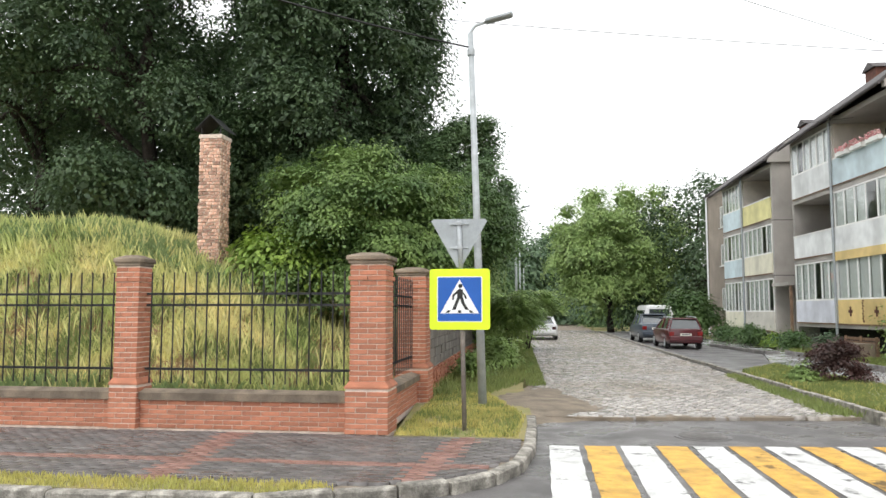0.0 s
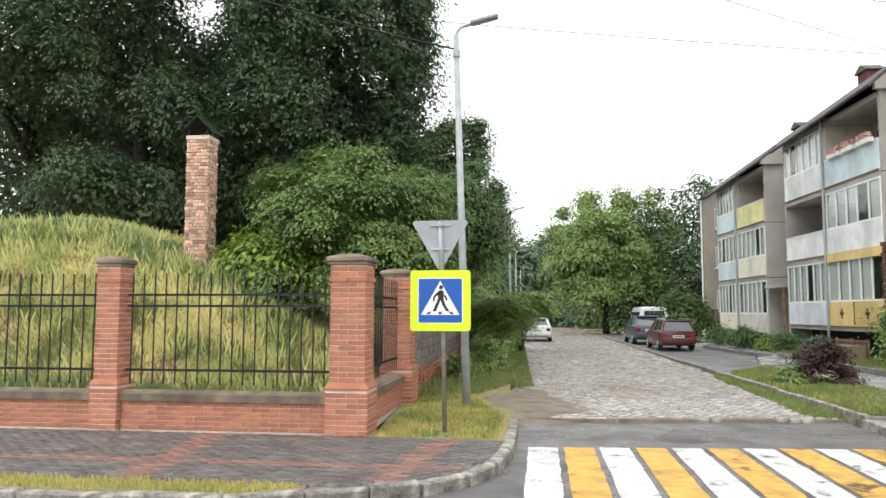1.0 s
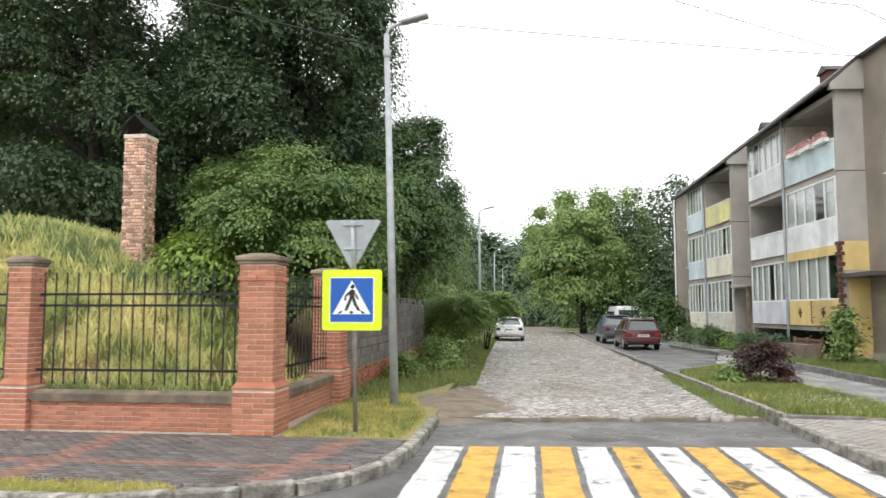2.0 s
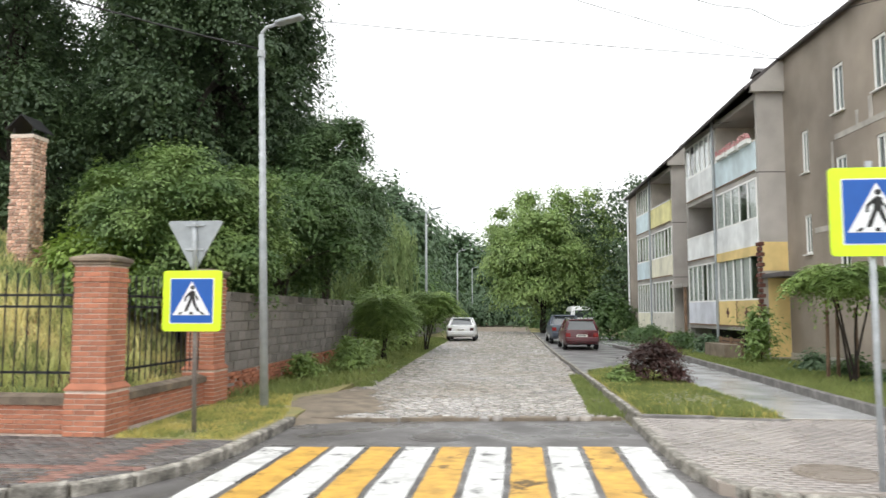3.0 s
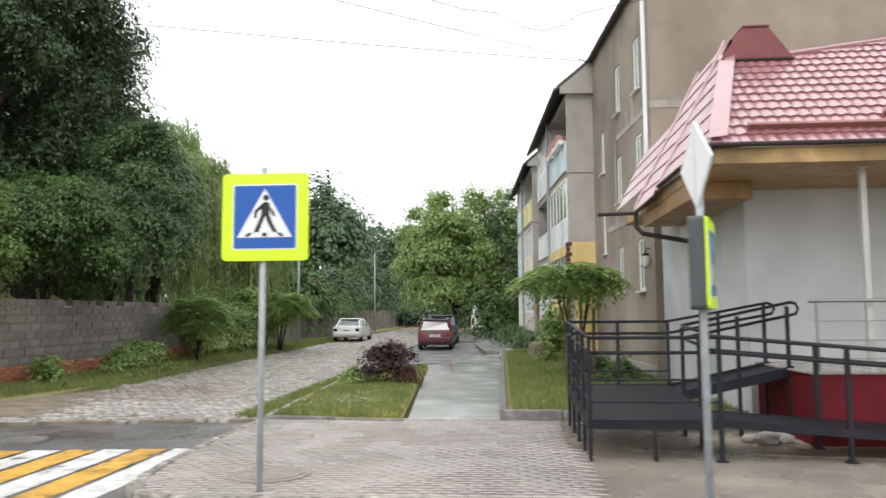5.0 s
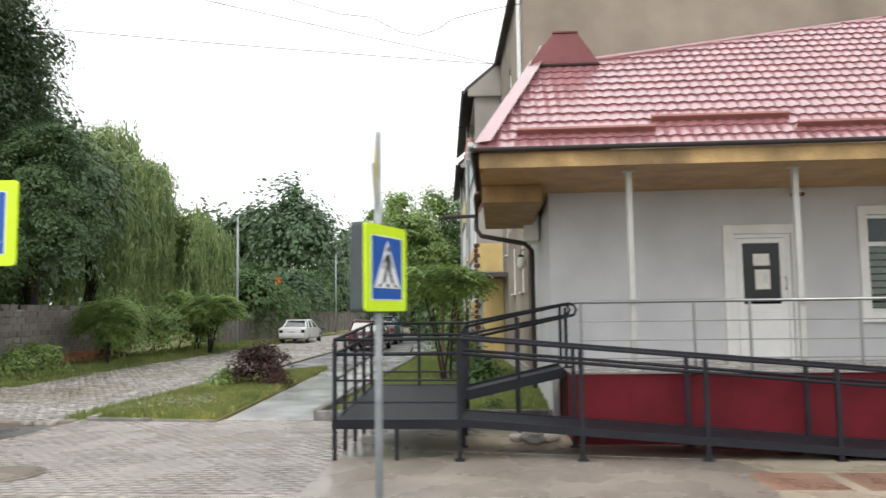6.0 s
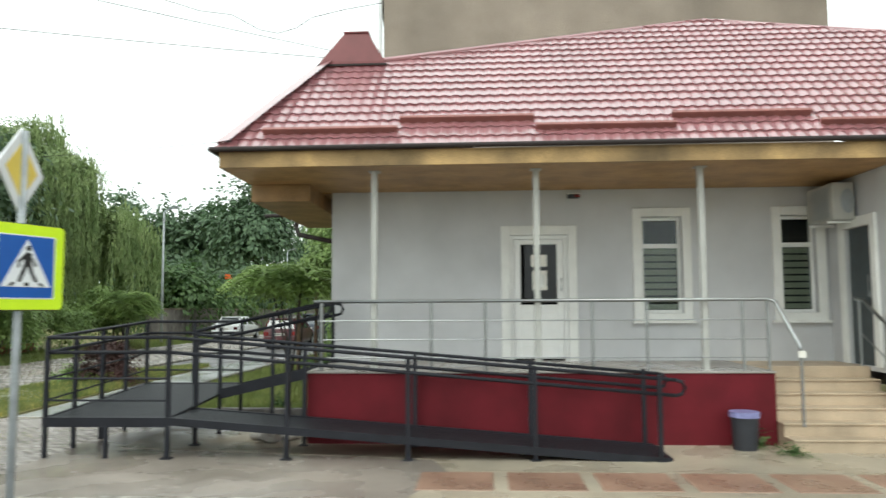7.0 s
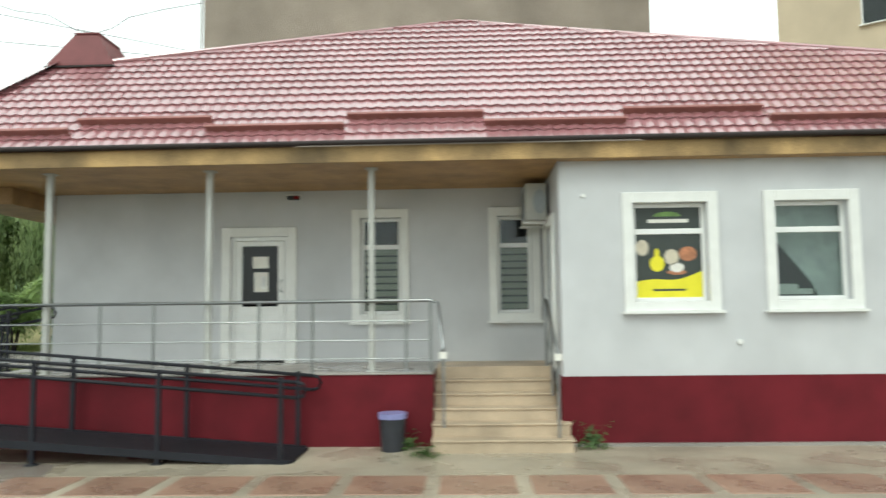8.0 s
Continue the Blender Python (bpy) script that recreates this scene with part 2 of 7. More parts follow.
M["bag"] = mat("lilac bin bag", (0.25, 0.26, 0.5), 0.35, 14, 0.2, 0.4)
# near-black for unlit rooms and balcony underside shade; drape and balcony doors share it
M["dark_in"] = mat("near black fill", (0.03, 0.03, 0.032), 0.9, 3, 0.2, 0)
M["blind"] = mat("cream blind slat", (0.6, 0.56, 0.44), 0.7, 5, 0.1, 0.05)
M["curtain"] = mat("pale curtain", (0.78, 0.78, 0.75), 0.9, 6, 0.2, 0.1)
M["rust"] = mat("rusty iron", (0.12, 0.075, 0.05), 0.8, 8, 0.35, 0.4)
M["flower"] = mat("red and white blossom", (0.6, 0.05, 0.08), 0.7, 30, 0.2, 0, col2=(0.7, 0.65, 0.62))
M["orange"] = mat("orange plastic", (0.8, 0.13, 0.02), 0.5, 6, 0.1, 0)
M["ad_dark"] = mat("dark poster ground", (0.04, 0.05, 0.045), 0.5, 6, 0.1, 0)
M["ad_green"] = mat("green poster print", (0.17, 0.3, 0.08), 0.5, 9, 0.2, 0)
M["ad_yellow"] = mat("yellow poster print", (0.8, 0.72, 0.03), 0.5, 6, 0.06, 0)
M["ad_cream"] = mat("cream poster print", (0.6, 0.54, 0.42), 0.5, 14, 0.15, 0)
M["ad_orange"] = mat("orange poster print", (0.48, 0.2, 0.1), 0.5, 18, 0.3, 0)
M["paper"] = mat("paper notice", (0.78, 0.76, 0.7), 0.8, 8, 0.06, 0)


def glass_mat(name, tint, rough=0.03, ior=1.9):
    m = bpy.data.materials.new(name)
    m.use_nodes = True
    n, l = m.node_tree.nodes, m.node_tree.links
    n.remove(n["Principled BSDF"])
    tr, gl, ms, fr = n.new("ShaderNodeBsdfTransparent"), n.new("ShaderNodeBsdfGlossy"), n.new("ShaderNodeMixShader"), n.new("ShaderNodeLayerWeight")
    pw, ma = n.new("ShaderNodeMath"), n.new("ShaderNodeMath")
    tr.inputs[0].default_value = (*tint, 1)
    gl.inputs["Roughness"].default_value = rough
    fr.inputs[0].default_value = 0.5
    pw.operation, ma.operation = "POWER", "MULTIPLY_ADD"
    pw.inputs[1].default_value = 4.5
    base = ((ior - 1) / (ior + 1)) ** 2
    ma.inputs[1].default_value, ma.inputs[2].default_value = 0.9 - base, base
    l.new(fr.outputs["Facing"], pw.inputs[0])
    l.new(pw.outputs[0], ma.inputs[0])
    l.new(ma.outputs[0], ms.inputs[0])
    l.new(tr.outputs[0], ms.inputs[1])
    l.new(gl.outputs[0], ms.inputs[2])
    l.new(ms.outputs[0], n["Material Output"].inputs[0])
    return m


M["glass"] = glass_mat("window glass", (0.93, 0.95, 0.95), ior=1.6)
M["glass_shop"] = glass_mat("clear shop glass", (0.7, 0.75, 0.74), ior=1.45)
M["glass_dark"] = glass_mat("tinted glass", (0.12, 0.14, 0.15), ior=1.45)
M["beige_wall"] = mat("beige house plaster", (0.6, 0.5, 0.36), 0.9, 1, 0.1, 0.3, stain=0.15)


# ---- building helpers ----
def mesh_of(bm, name, material):
    me = bpy.data.meshes.new(name)
    bm.normal_update()
    bm.to_mesh(me)
    bm.free()
    me.materials.append(material)
    return me


def part(name, bm, material, parent=None, label="", smooth=False):
    me = mesh_of(bm, name, material)
    if smooth:
        me.shade_smooth()
    ob = new(name, me)
    ob.parent = parent
    return tagged(ob, label) if label else ob


def thing(name, label, category, at=(0, 0, 0), rz=0.0, group="", kind=""):
    ob = new(name)
    ob.empty_display_size = 0.2
    ob.matrix_world = pose(*at, 0, 0, rz)
    return tagged(ob, label, category, group, kind)


def box(bm, x0, x1, y0, y1, z0, z1, bev=0.0, m=None):
    g = bmesh.ops.create_cube(bm, size=1.0)
    t = Matrix.Translation(((x0 + x1) / 2, (y0 + y1) / 2, (z0 + z1) / 2)) @ Matrix.Diagonal((x1 - x0, y1 - y0, z1 - z0, 1))
    bmesh.ops.transform(bm, matrix=(m @ t) if m else t, verts=g["verts"])
    if bev:
        es = list({e for v in g["verts"] for e in v.link_edges})
        bmesh.ops.bevel(bm, geom=es, offset=bev, segments=1, affect="EDGES")
    return bm


def boxes(*rows, bev=0.0):
    bm = bmesh.new()
    for r in rows:
        box(bm, *r, bev=bev)
    return bm


def tube(bm, pts, r, seg=8, r1=None, cap=True):
    """A round bar along the points; r1: radius at its end."""
    pts = [Vector(p) for p in pts]
    rings = []
    for i, p in enumerate(pts):
        d = (pts[min(i + 1, len(pts) - 1)] - pts[max(i - 1, 0)]).normalized()
        side = d.cross(Vector((0, 0, 1)))
        side = side.normalized() if side.length > 1e-3 else Vector((1, 0, 0))
        up = side.cross(d)
        rr = r + ((r1 if r1 is not None else r) - r) * i / max(1, len(pts) - 1)
        rings.append([bm.verts.new(p + rr * (math.cos(2 * math.pi * k / seg) * side + math.sin(2 * math.pi * k / seg) * up)) for k in range(seg)])
    for a, b in zip(rings, rings[1:]):
        for k in range(seg):
            bm.faces.new((a[k], a[(k + 1) % seg], b[(k + 1) % seg], b[k]))
    if cap:
        bm.faces.new(rings[0][::-1])
        bm.faces.new(rings[-1])
    return bm


def prism(bm, outline, h0, h1, m=None):
    """An outline in x, y raised from h0 to h1."""
    lo = [bm.verts.new((x, y, h0)) for x, y in outline]
    hi = [bm.verts.new((x, y, h1)) for x, y in outline]
    n = len(outline)
    bm.faces.new(lo[::-1])
    bm.faces.new(hi)
    for i in range(n):
        bm.faces.new((lo[i], lo[(i + 1) % n], hi[(i + 1) % n], hi[i]))
    if m:
        bmesh.ops.transform(bm, matrix=m, verts=lo + hi)
    return bm


def grid_wall(bm, m, u0, u1, z0, z1, thick, holes):
    """A wall in its own x (length) and z, its outer face at y = 0 and thick deep, with openings (u0, u1, z0, z1) right through it."""
    us = sorted({u0, u1, *[h[0] for h in holes], *[h[1] for h in holes]})
    zs = sorted({z0, z1, *[h[2] for h in holes], *[h[3] for h in holes]})
    us, zs = [u for u in us if u0 <= u <= u1], [z for z in zs if z0 <= z <= z1]

    def solid(i, k):
        if not (0 <= i < len(us) - 1 and 0 <= k < len(zs) - 1):
            return False
        u, z = (us[i] + us[i + 1]) / 2, (zs[k] + zs[k + 1]) / 2
        return not any(h[0] < u < h[1] and h[2] < z < h[3] for h in holes)

    def quad(*ps):
        bm.faces.new([bm.verts.new(m @ Vector(p)) for p in ps])

    for i in range(len(us) - 1):
        for k in range(len(zs) - 1):
            if not solid(i, k):
                continue
            a, b, c, d = us[i], us[i + 1], zs[k], zs[k + 1]
            quad((a, 0, c), (b, 0, c), (b, 0, d), (a, 0, d))
            quad((b, thick, c), (a, thick, c), (a, thick, d), (b, thick, d))
            if not solid(i - 1, k):
                quad((a, thick, c), (a, 0, c), (a, 0, d), (a, thick, d))
            if not solid(i + 1, k):
                quad((b, 0, c), (b, thick, c), (b, thick, d), (b, 0, d))
            if not solid(i, k - 1):
                quad((a, 0, c), (a, thick, c), (b, thick, c), (b, 0, c))
            if not solid(i, k + 1):
                quad((a, 0, d), (b, 0, d), (b, thick, d), (a, thick, d))
    bmesh.ops.remove_doubles(bm, verts=bm.verts, dist=1e-5)
    return bm


def from_arrays(name, verts, faces, material, parent=None, smooth=False):
    """A mesh from number arrays; faces all of one corner count."""
    verts, faces = np.asarray(verts, np.float32), np.asarray(faces, np.int32)
    me = bpy.data.meshes.new(name)
    k = faces.shape[1]
    me.vertices.add(len(verts))
    me.vertices.foreach_set("co", verts.ravel())
    me.loops.add(faces.size)
    me.loops.foreach_set("vertex_index", faces.ravel())
    me.polygons.add(len(faces))
    me.polygons.foreach_set("loop_start", np.arange(0, faces.size, k, dtype=np.int32))
    me.update(calc_edges=True)
    me.validate()
    me.materials.append(material)
    if smooth:
        me.shade_smooth()
    ob = new(name, me)
    ob.parent = parent
    return ob


# ---- ground, roads, pavements ----
def flat(name, outline, top, thick, material, label, category, kind="structure"):
    ob = part(name, prism(bmesh.new(), outline, top - thick, top), material, None, label)
    return tagged(ob, label, category, "", kind)


def inside(outline, x, y):
    odd, n = False, len(outline)
    for i in range(n):
        (ax, ay), (bx, by) = outline[i], outline[(i + 1) % n]
        if (ay > y) != (by > y) and x < (bx - ax) * (y - ay) / (by - ay) + ax:
            odd = not odd
    return odd




def ragged(outline, amp):
    """The outline with its sides broken up unevenly."""
    out = []
    for (ax, ay), (bx, by) in zip(outline, outline[1:] + outline[:1]):
        for k in range(8):
            x, y = ax + (bx - ax) * k / 8, ay + (by - ay) * k / 8
            out.append((x + amp * noise.noise(Vector((x * 3, y * 3, 1))), y + amp * noise.noise(Vector((x * 3, y * 3, 7)))))
    return out


ROAD_Z = -0.12
flat("ground", [(-600, -600), (600, -600), (600, 700), (-600, 700)], -0.2, 0.4, M["soil"], "wide grassy ground reaching the horizon", "ground")
flat("road", [(-90, -6), (90, -6), (90, 7.1), (7.2, 7.1), (6.75, 7.6), (6.6, 8.6), (6.5, 12.9), (5.0, 12.5), (3.4, 12.2), (2.2, 11.9), (1.15, 12.1), (1.2, 9.0), (0.9, 7.5), (0.4, 6.95), (-1.2, 6.1), (-90, 6.1)], ROAD_Z, 0.3, M["asphalt"], "damp worn asphalt street with patched surface", "road")
LEFT_EDGE = [(-90, 6.1), (-1.2, 6.1), (-0.55, 6.42), (0.0, 6.66), (0.45, 6.9), (0.85, 7.35), (1.1, 8.0), (1.2, 9.0), (1.22, 10.4), (1.18, 11.6)]
flat("pavement_bed", LEFT_EDGE + [(0.6, 9.5), (-90, 9.5)], -0.03, 0.2, M["earth"], "sand bed of the paved footway", "pavement")
flat("verge", [(1.2, 9.4), (1.2, 11.6), (0.95, 16), (0.7, 30), (0.2, 48), (-0.6, 90), (-6, 90), (-2.2, 30), (-0.9, 13), (-0.6, 9.4)], -0.01, 0.3, M["soil"], "uneven grass verge beside a cobbled street", "verge")
edge = ragged([(0.3, 12.3), (1.0, 11.3), (1.75, 11.75), (2.7, 12.4), (2.5, 14.2), (1.7, 17.2), (0.8, 16.8), (-0.2, 15.2), (-0.1, 13.4)], 0.16)
mx, my = sum(p[0] for p in edge) / len(edge), sum(p[1] for p in edge) / len(edge)
vs = [(mx + (p[0] - mx) * k / 8, my + (p[1] - my) * k / 8, 0.012 - 0.13 * (k / 8) ** 2.5 + 0.014 * noise.noise(Vector(((mx + (p[0] - mx) * k / 8) * 3, (my + (p[1] - my) * k / 8) * 3, 0)))) for k in (0.02, 1, 2, 3, 4, 5, 6, 7, 8) for p in edge]
ne = len(edge)
fs = [(k * ne + i, k * ne + (i + 1) % ne, (k + 1) * ne + (i + 1) % ne, (k + 1) * ne + i) for k in range(8) for i in range(ne)]
tagged(from_arrays("dirt_patch", vs, fs, M["earth"], smooth=True), "bare trodden earth at the roadside", "dirt", "", "structure")
RIGHT_BED = [(6.72, 7.6), (7.15, 7.2), (90, 7.2), (90, 12.2), (6.62, 12.2), (6.62, 8.7)]
flat("pavement_bed_2", RIGHT_BED, -0.005, 0.3, M["slab_damp"], "damp base of a wide paved footway", "pavement")
flat("shop_forecourt", [(16.1, 8.38), (30, 8.38), (30, 11.0), (12.0, 11.0), (12.0, 9.6), (15.9, 9.0)], 0.0, 0.2, M["slab_beige"], "wet beige concrete forecourt below a shop", "pavement")
flat("paving_margin", [(15.75, 7.2), (30, 7.2), (30, 8.376), (16.15, 8.376)], -0.004, 0.2, M["slab_beige"], "beige concrete strips between dark slabs", "pavement")
flat("walkway", [(8.95, 12.2), (10.4, 12.2), (10.4, 29), (11.2, 31), (11.0, 52), (9.0, 52), (9.2, 36), (9.8, 29.5), (8.2, 23)], 0.0, 0.25, M["walkway"], "wet grey paved walkway between lawns", "walkway")
flat("parking_strip", [(6.42, 20.5), (8.2, 23.0), (9.75, 29.5), (9.15, 36), (8.95, 62), (5.9, 62), (6.1, 34)], -0.02, 0.25, M["asphalt_old"], "smooth grey parking strip along the cobbles", "pavement")
flat("lawn", [(6.78, 12.2), (8.88, 11.98), (8.2, 22.8), (6.6, 20.4)], 0.015, 0.3, M["soil"], "small unmown lawn between street and walkway", "lawn")
flat("lawn_2", [(10.52, 12.12), (15.0, 12.12), (14.4, 18.0), (13.6, 24.8), (12.2, 34), (11.2, 31), (10.52, 29)], 0.07, 0.35, M["soil"], "grass bed in front of an apartment house", "lawn")


def pavers(name, region, lx, ly, z, material, label, keep, gap=0.008, seed=3, joint=0.5, uneven=0.004):
    """Small paving stones laid in bond over a region, each with its own top and sides."""
    rnd = np.random.RandomState(seed)
    xs, ys = [p[0] for p in region], [p[1] for p in region]
    vs, fs = [], []
    row, y = 0, min(ys)
    while y < max(ys):
        x = min(xs) - (lx * joint if row % 2 else 0)
        while x < max(xs):
            cx, cy = x + lx / 2, y + ly / 2
            if inside(region, cx, cy) and keep(cx, cy):
                b, h = len(vs), z + rnd.uniform(-uneven, uneven)
                a0, a1, b0, b1 = x + gap / 2, x + lx - gap / 2, y + gap / 2, y + ly - gap / 2
                tl = rnd.uniform(-uneven / 2, uneven / 2, 4)
                vs += [(a0, b0, z - 0.05), (a1, b0, z - 0.05), (a1, b1, z - 0.05), (a0, b1, z - 0.05), (a0, b0, h + tl[0]), (a1, b0, h + tl[1]), (a1, b1, h + tl[2]), (a0, b1, h + tl[3])]
                fs += [(b + 4, b + 5, b + 6, b + 7), (b, b + 1, b + 5, b + 4), (b + 1, b + 2, b + 6, b + 5), (b + 2, b + 3, b + 7, b + 6), (b + 3, b, b + 4, b + 7)]
            x += lx
        y += ly
        row += 1
    ob = from_arrays(name, vs, fs, material)
    return tagged(ob, label, "paving", "", "stuff")


FOOTWAY = [(-12, 6.62), (-0.7, 6.62), (-0.1, 6.78), (0.4, 7.05), (0.75, 7.5), (0.98, 8.1), (1.06, 9.0), (1.06, 9.42), (-12, 9.42)]


def red_band(x, y):
    return abs(y - 7.62) < 0.13 or abs(x - 0.22 - (y - 8) * 0.12) < 0.16 or abs(x + 2.62 + (y - 8) * 0.1) < 0.18 or abs(x + 6.4) < 0.18


pavers("paving_stones", FOOTWAY, 0.2, 0.1, 0.0, M["paver"], "dark grey wet concrete paving stones of a footway", lambda x, y: not red_band(x, y))
pavers("paving_stones", FOOTWAY, 0.2, 0.1, 0.0, M["paver_red"], "red concrete paving stones laid in bands", red_band)
flat("pavement_bed", [(6.86, 7.7), (7.24, 7.38), (11.3, 7.38), (11.18, 11.94), (6.8, 11.94), (6.8, 8.7)], -0.0015, 0.04, M["seam"], "sand filled joints between paving stones", "paving")
pavers("paving_stones", [(6.8, 7.65), (7.2, 7.3), (11.4, 7.3), (11.25, 12.0), (6.72, 12.0), (6.72, 8.7)], 0.2, 0.1, 0.0, M["paver_pale"], "pale wet concrete paving stones of a wide footway", lambda x, y: True, seed=5, gap=0.0014, uneven=0.0003)


def kerb_line(name, pts, label, material, z0, z1, width=0.15, stone=1.0):
    """Kerbstones laid end to end along a line, each a stone of its own."""
    run = thing(name, label, "kerb", kind="structure")
    pts = [Vector((*p, 0)) for p in pts]
    rnd = random.Random(len(pts))
    for a, b in zip(pts, pts[1:]):
        n = max(1, round((b - a).length / stone))
        d = (b - a) / n
        for i in range(n):
            s = d.length / 2 - 0.006
            ob = part("kerbstone", boxes((-s, s, -width / 2, width / 2, z0, z1 + rnd.uniform(-0.012, 0.012)), bev=0.018), material, run)
            ob.matrix_local = Matrix.Translation(a + d * (i + 0.5)) @ Matrix.Rotation(math.atan2(d.y, d.x) + rnd.uniform(-0.012, 0.012), 4, "Z")
    return run


kerb_line("kerb", [(-14, 6.12)] + LEFT_EDGE[1:], "rounded run of worn pale concrete kerbstones", M["kerb"], -0.3, 0.01)
kerb_line("kerb", [(40, 7.18), (8.0, 7.15), (7.35, 7.17), (6.95, 7.38), (6.74, 7.9), (6.64, 8.7), (6.6, 10.4), (6.62, 12.1)], "low concrete kerbstones rounding a street corner", M["kerb"], -0.3, 0.01, 0.12)
kerb_line("kerb", [(6.68, 12.15), (6.5, 20.4), (6.25, 30), (6.1, 42), (5.95, 60)], "low concrete edging between cobbles and lawn", M["kerb"], -0.3, 0.05, 0.1)
kerb_line("kerb", [(6.7, 12.1), (8.92, 11.88)], "thin dark edging before a small lawn", M["kerb_dark"], -0.2, 0.04, 0.06)
kerb_line("kerb", [(15.0, 12.06), (10.46, 12.06), (10.46, 29.0)], "raised dark concrete kerb round a grass bed", M["kerb_dark"], -0.2, 0.16, 0.12)
kerb_line("kerb", [(9.25, 36), (9.85, 29.4), (10.3, 29.2)], "dark raised kerb between parking strip and walkway", M["kerb_dark"], -0.2, 0.12, 0.14)

# slabs before the shop
for row, y in enumerate((7.58,)):
    for k in range(16):
        if k == 0:
            first = thing("paving_panels", "red brown concrete slabs framed by beige strips", "paving", kind="structure")
            slab_me = mesh_of(boxes((-0.37, 0.37, 0, 0.76, -0.05, 0.004), bev=0.01), "slab", M["slab_brown"])
        ob = new("slab", slab_me)
        ob.parent = first
        ob.location = (16.2 + 0.875 * k, y, 0)

# zebra crossing: white and yellow bars in turn
zebra = thing("zebra_crossing", "worn crossing of white and yellow painted bars", "road marking", kind="structure")
for k in range(11):
    x = 1.45 + k * 0.463
    bm = bmesh.new()
    far = 9.47 + 0.105 * x
    ragged = random.Random(k)
    ys = [5.1 + (far - 5.1) * i / 24 for i in range(25)]
    lft = [bm.verts.new((x + 0.02 * ragged.uniform(-0.4, 0.4), y, ROAD_Z + 0.005)) for y in ys]
    rgt = [bm.verts.new((x + 0.385 + 0.02 * ragged.uniform(-0.4, 0.4), y, ROAD_Z + 0.005)) for y in ys]
    for i in range(24):
        bm.faces.new((lft[i], rgt[i], rgt[i + 1], lft[i + 1]))
    part("bar", bm, M["white_line" if k % 2 == 0 else "yellow_line"], zebra, "white painted bar" if k % 2 == 0 else "yellow painted bar")


def manhole(x, y, z, r, label, iron="rust", rim="kerb_dark"):
    ob = thing("manhole_cover", label, "manhole cover", (x, y, z))
    bm = bmesh.new()
    bmesh.ops.create_cone(bm, cap_ends=True, segments=36, radius1=r, radius2=r, depth=0.03)
    part("lid", bm, M[iron], ob)
    bm = bmesh.new()
    ring = [(r * 1.18 * math.cos(a), r * 1.18 * math.sin(a)) for a in np.linspace(0, 2 * math.pi, 36, endpoint=False)]
    prism(bm, ring, -0.03, 0.006)
    part("ring", bm, M[rim], ob)
    bm = bmesh.new()
    for k in range(-3, 4):
        w = math.sqrt(max(0.01, r * r * 0.8 - (k * r * 0.25) ** 2))
        box(bm, -w, w, k * r * 0.25 - 0.012, k * r * 0.25 + 0.012, 0.015, 0.02)
    part("ribs", bm, M[iron], ob)


manhole(3.6, 10.6, ROAD_Z + 0.004, 0.33, "dark iron manhole cover sunk in asphalt", "kerb_dark", "asphalt")
manhole(8.02, 8.1, 0.012, 0.36, "round grey manhole cover set in a paved footway", "slab_damp", "slab_damp")


# ---- brick fence ----
BRICK = mesh_of(boxes((-0.122, 0.122, -0.06, 0.06, -0.029, 0.029), bev=0.004), "brick", M["brick"])
HALF = mesh_of(boxes((-0.058, 0.058, -0.06, 0.06, -0.029, 0.029), bev=0.004), "half_brick", M["brick"])


def ring_course(parent, w, z, turn):
    """One course round a square pillar of width w, in bond."""
    h = w / 2
    for side in (0, 90, 270):
        m = pose(0, 0, 0, 0, 0, side)
        n = 2 if w < 0.6 else 2
        step = w / n
        xs = [-w / 4, w / 4] if turn else [-w / 2 + (w - step) / 4, 0, w / 2 - (w - step) / 4]
        for i, x in enumerate(xs):
            me = HALF if (not turn and i != 1) else BRICK
            p = m @ Vector((x, -h + 0.058, z))
            ob = new("brick", me)
            ob.parent = parent
            ob.matrix_local = pose(p.x, p.y, p.z, 0, 0, side) @ Matrix.Diagonal(((step - 0.012) / 0.244 if me is BRICK else ((w - step) / 2 - 0.012) / 0.116, 1, 1, 1))


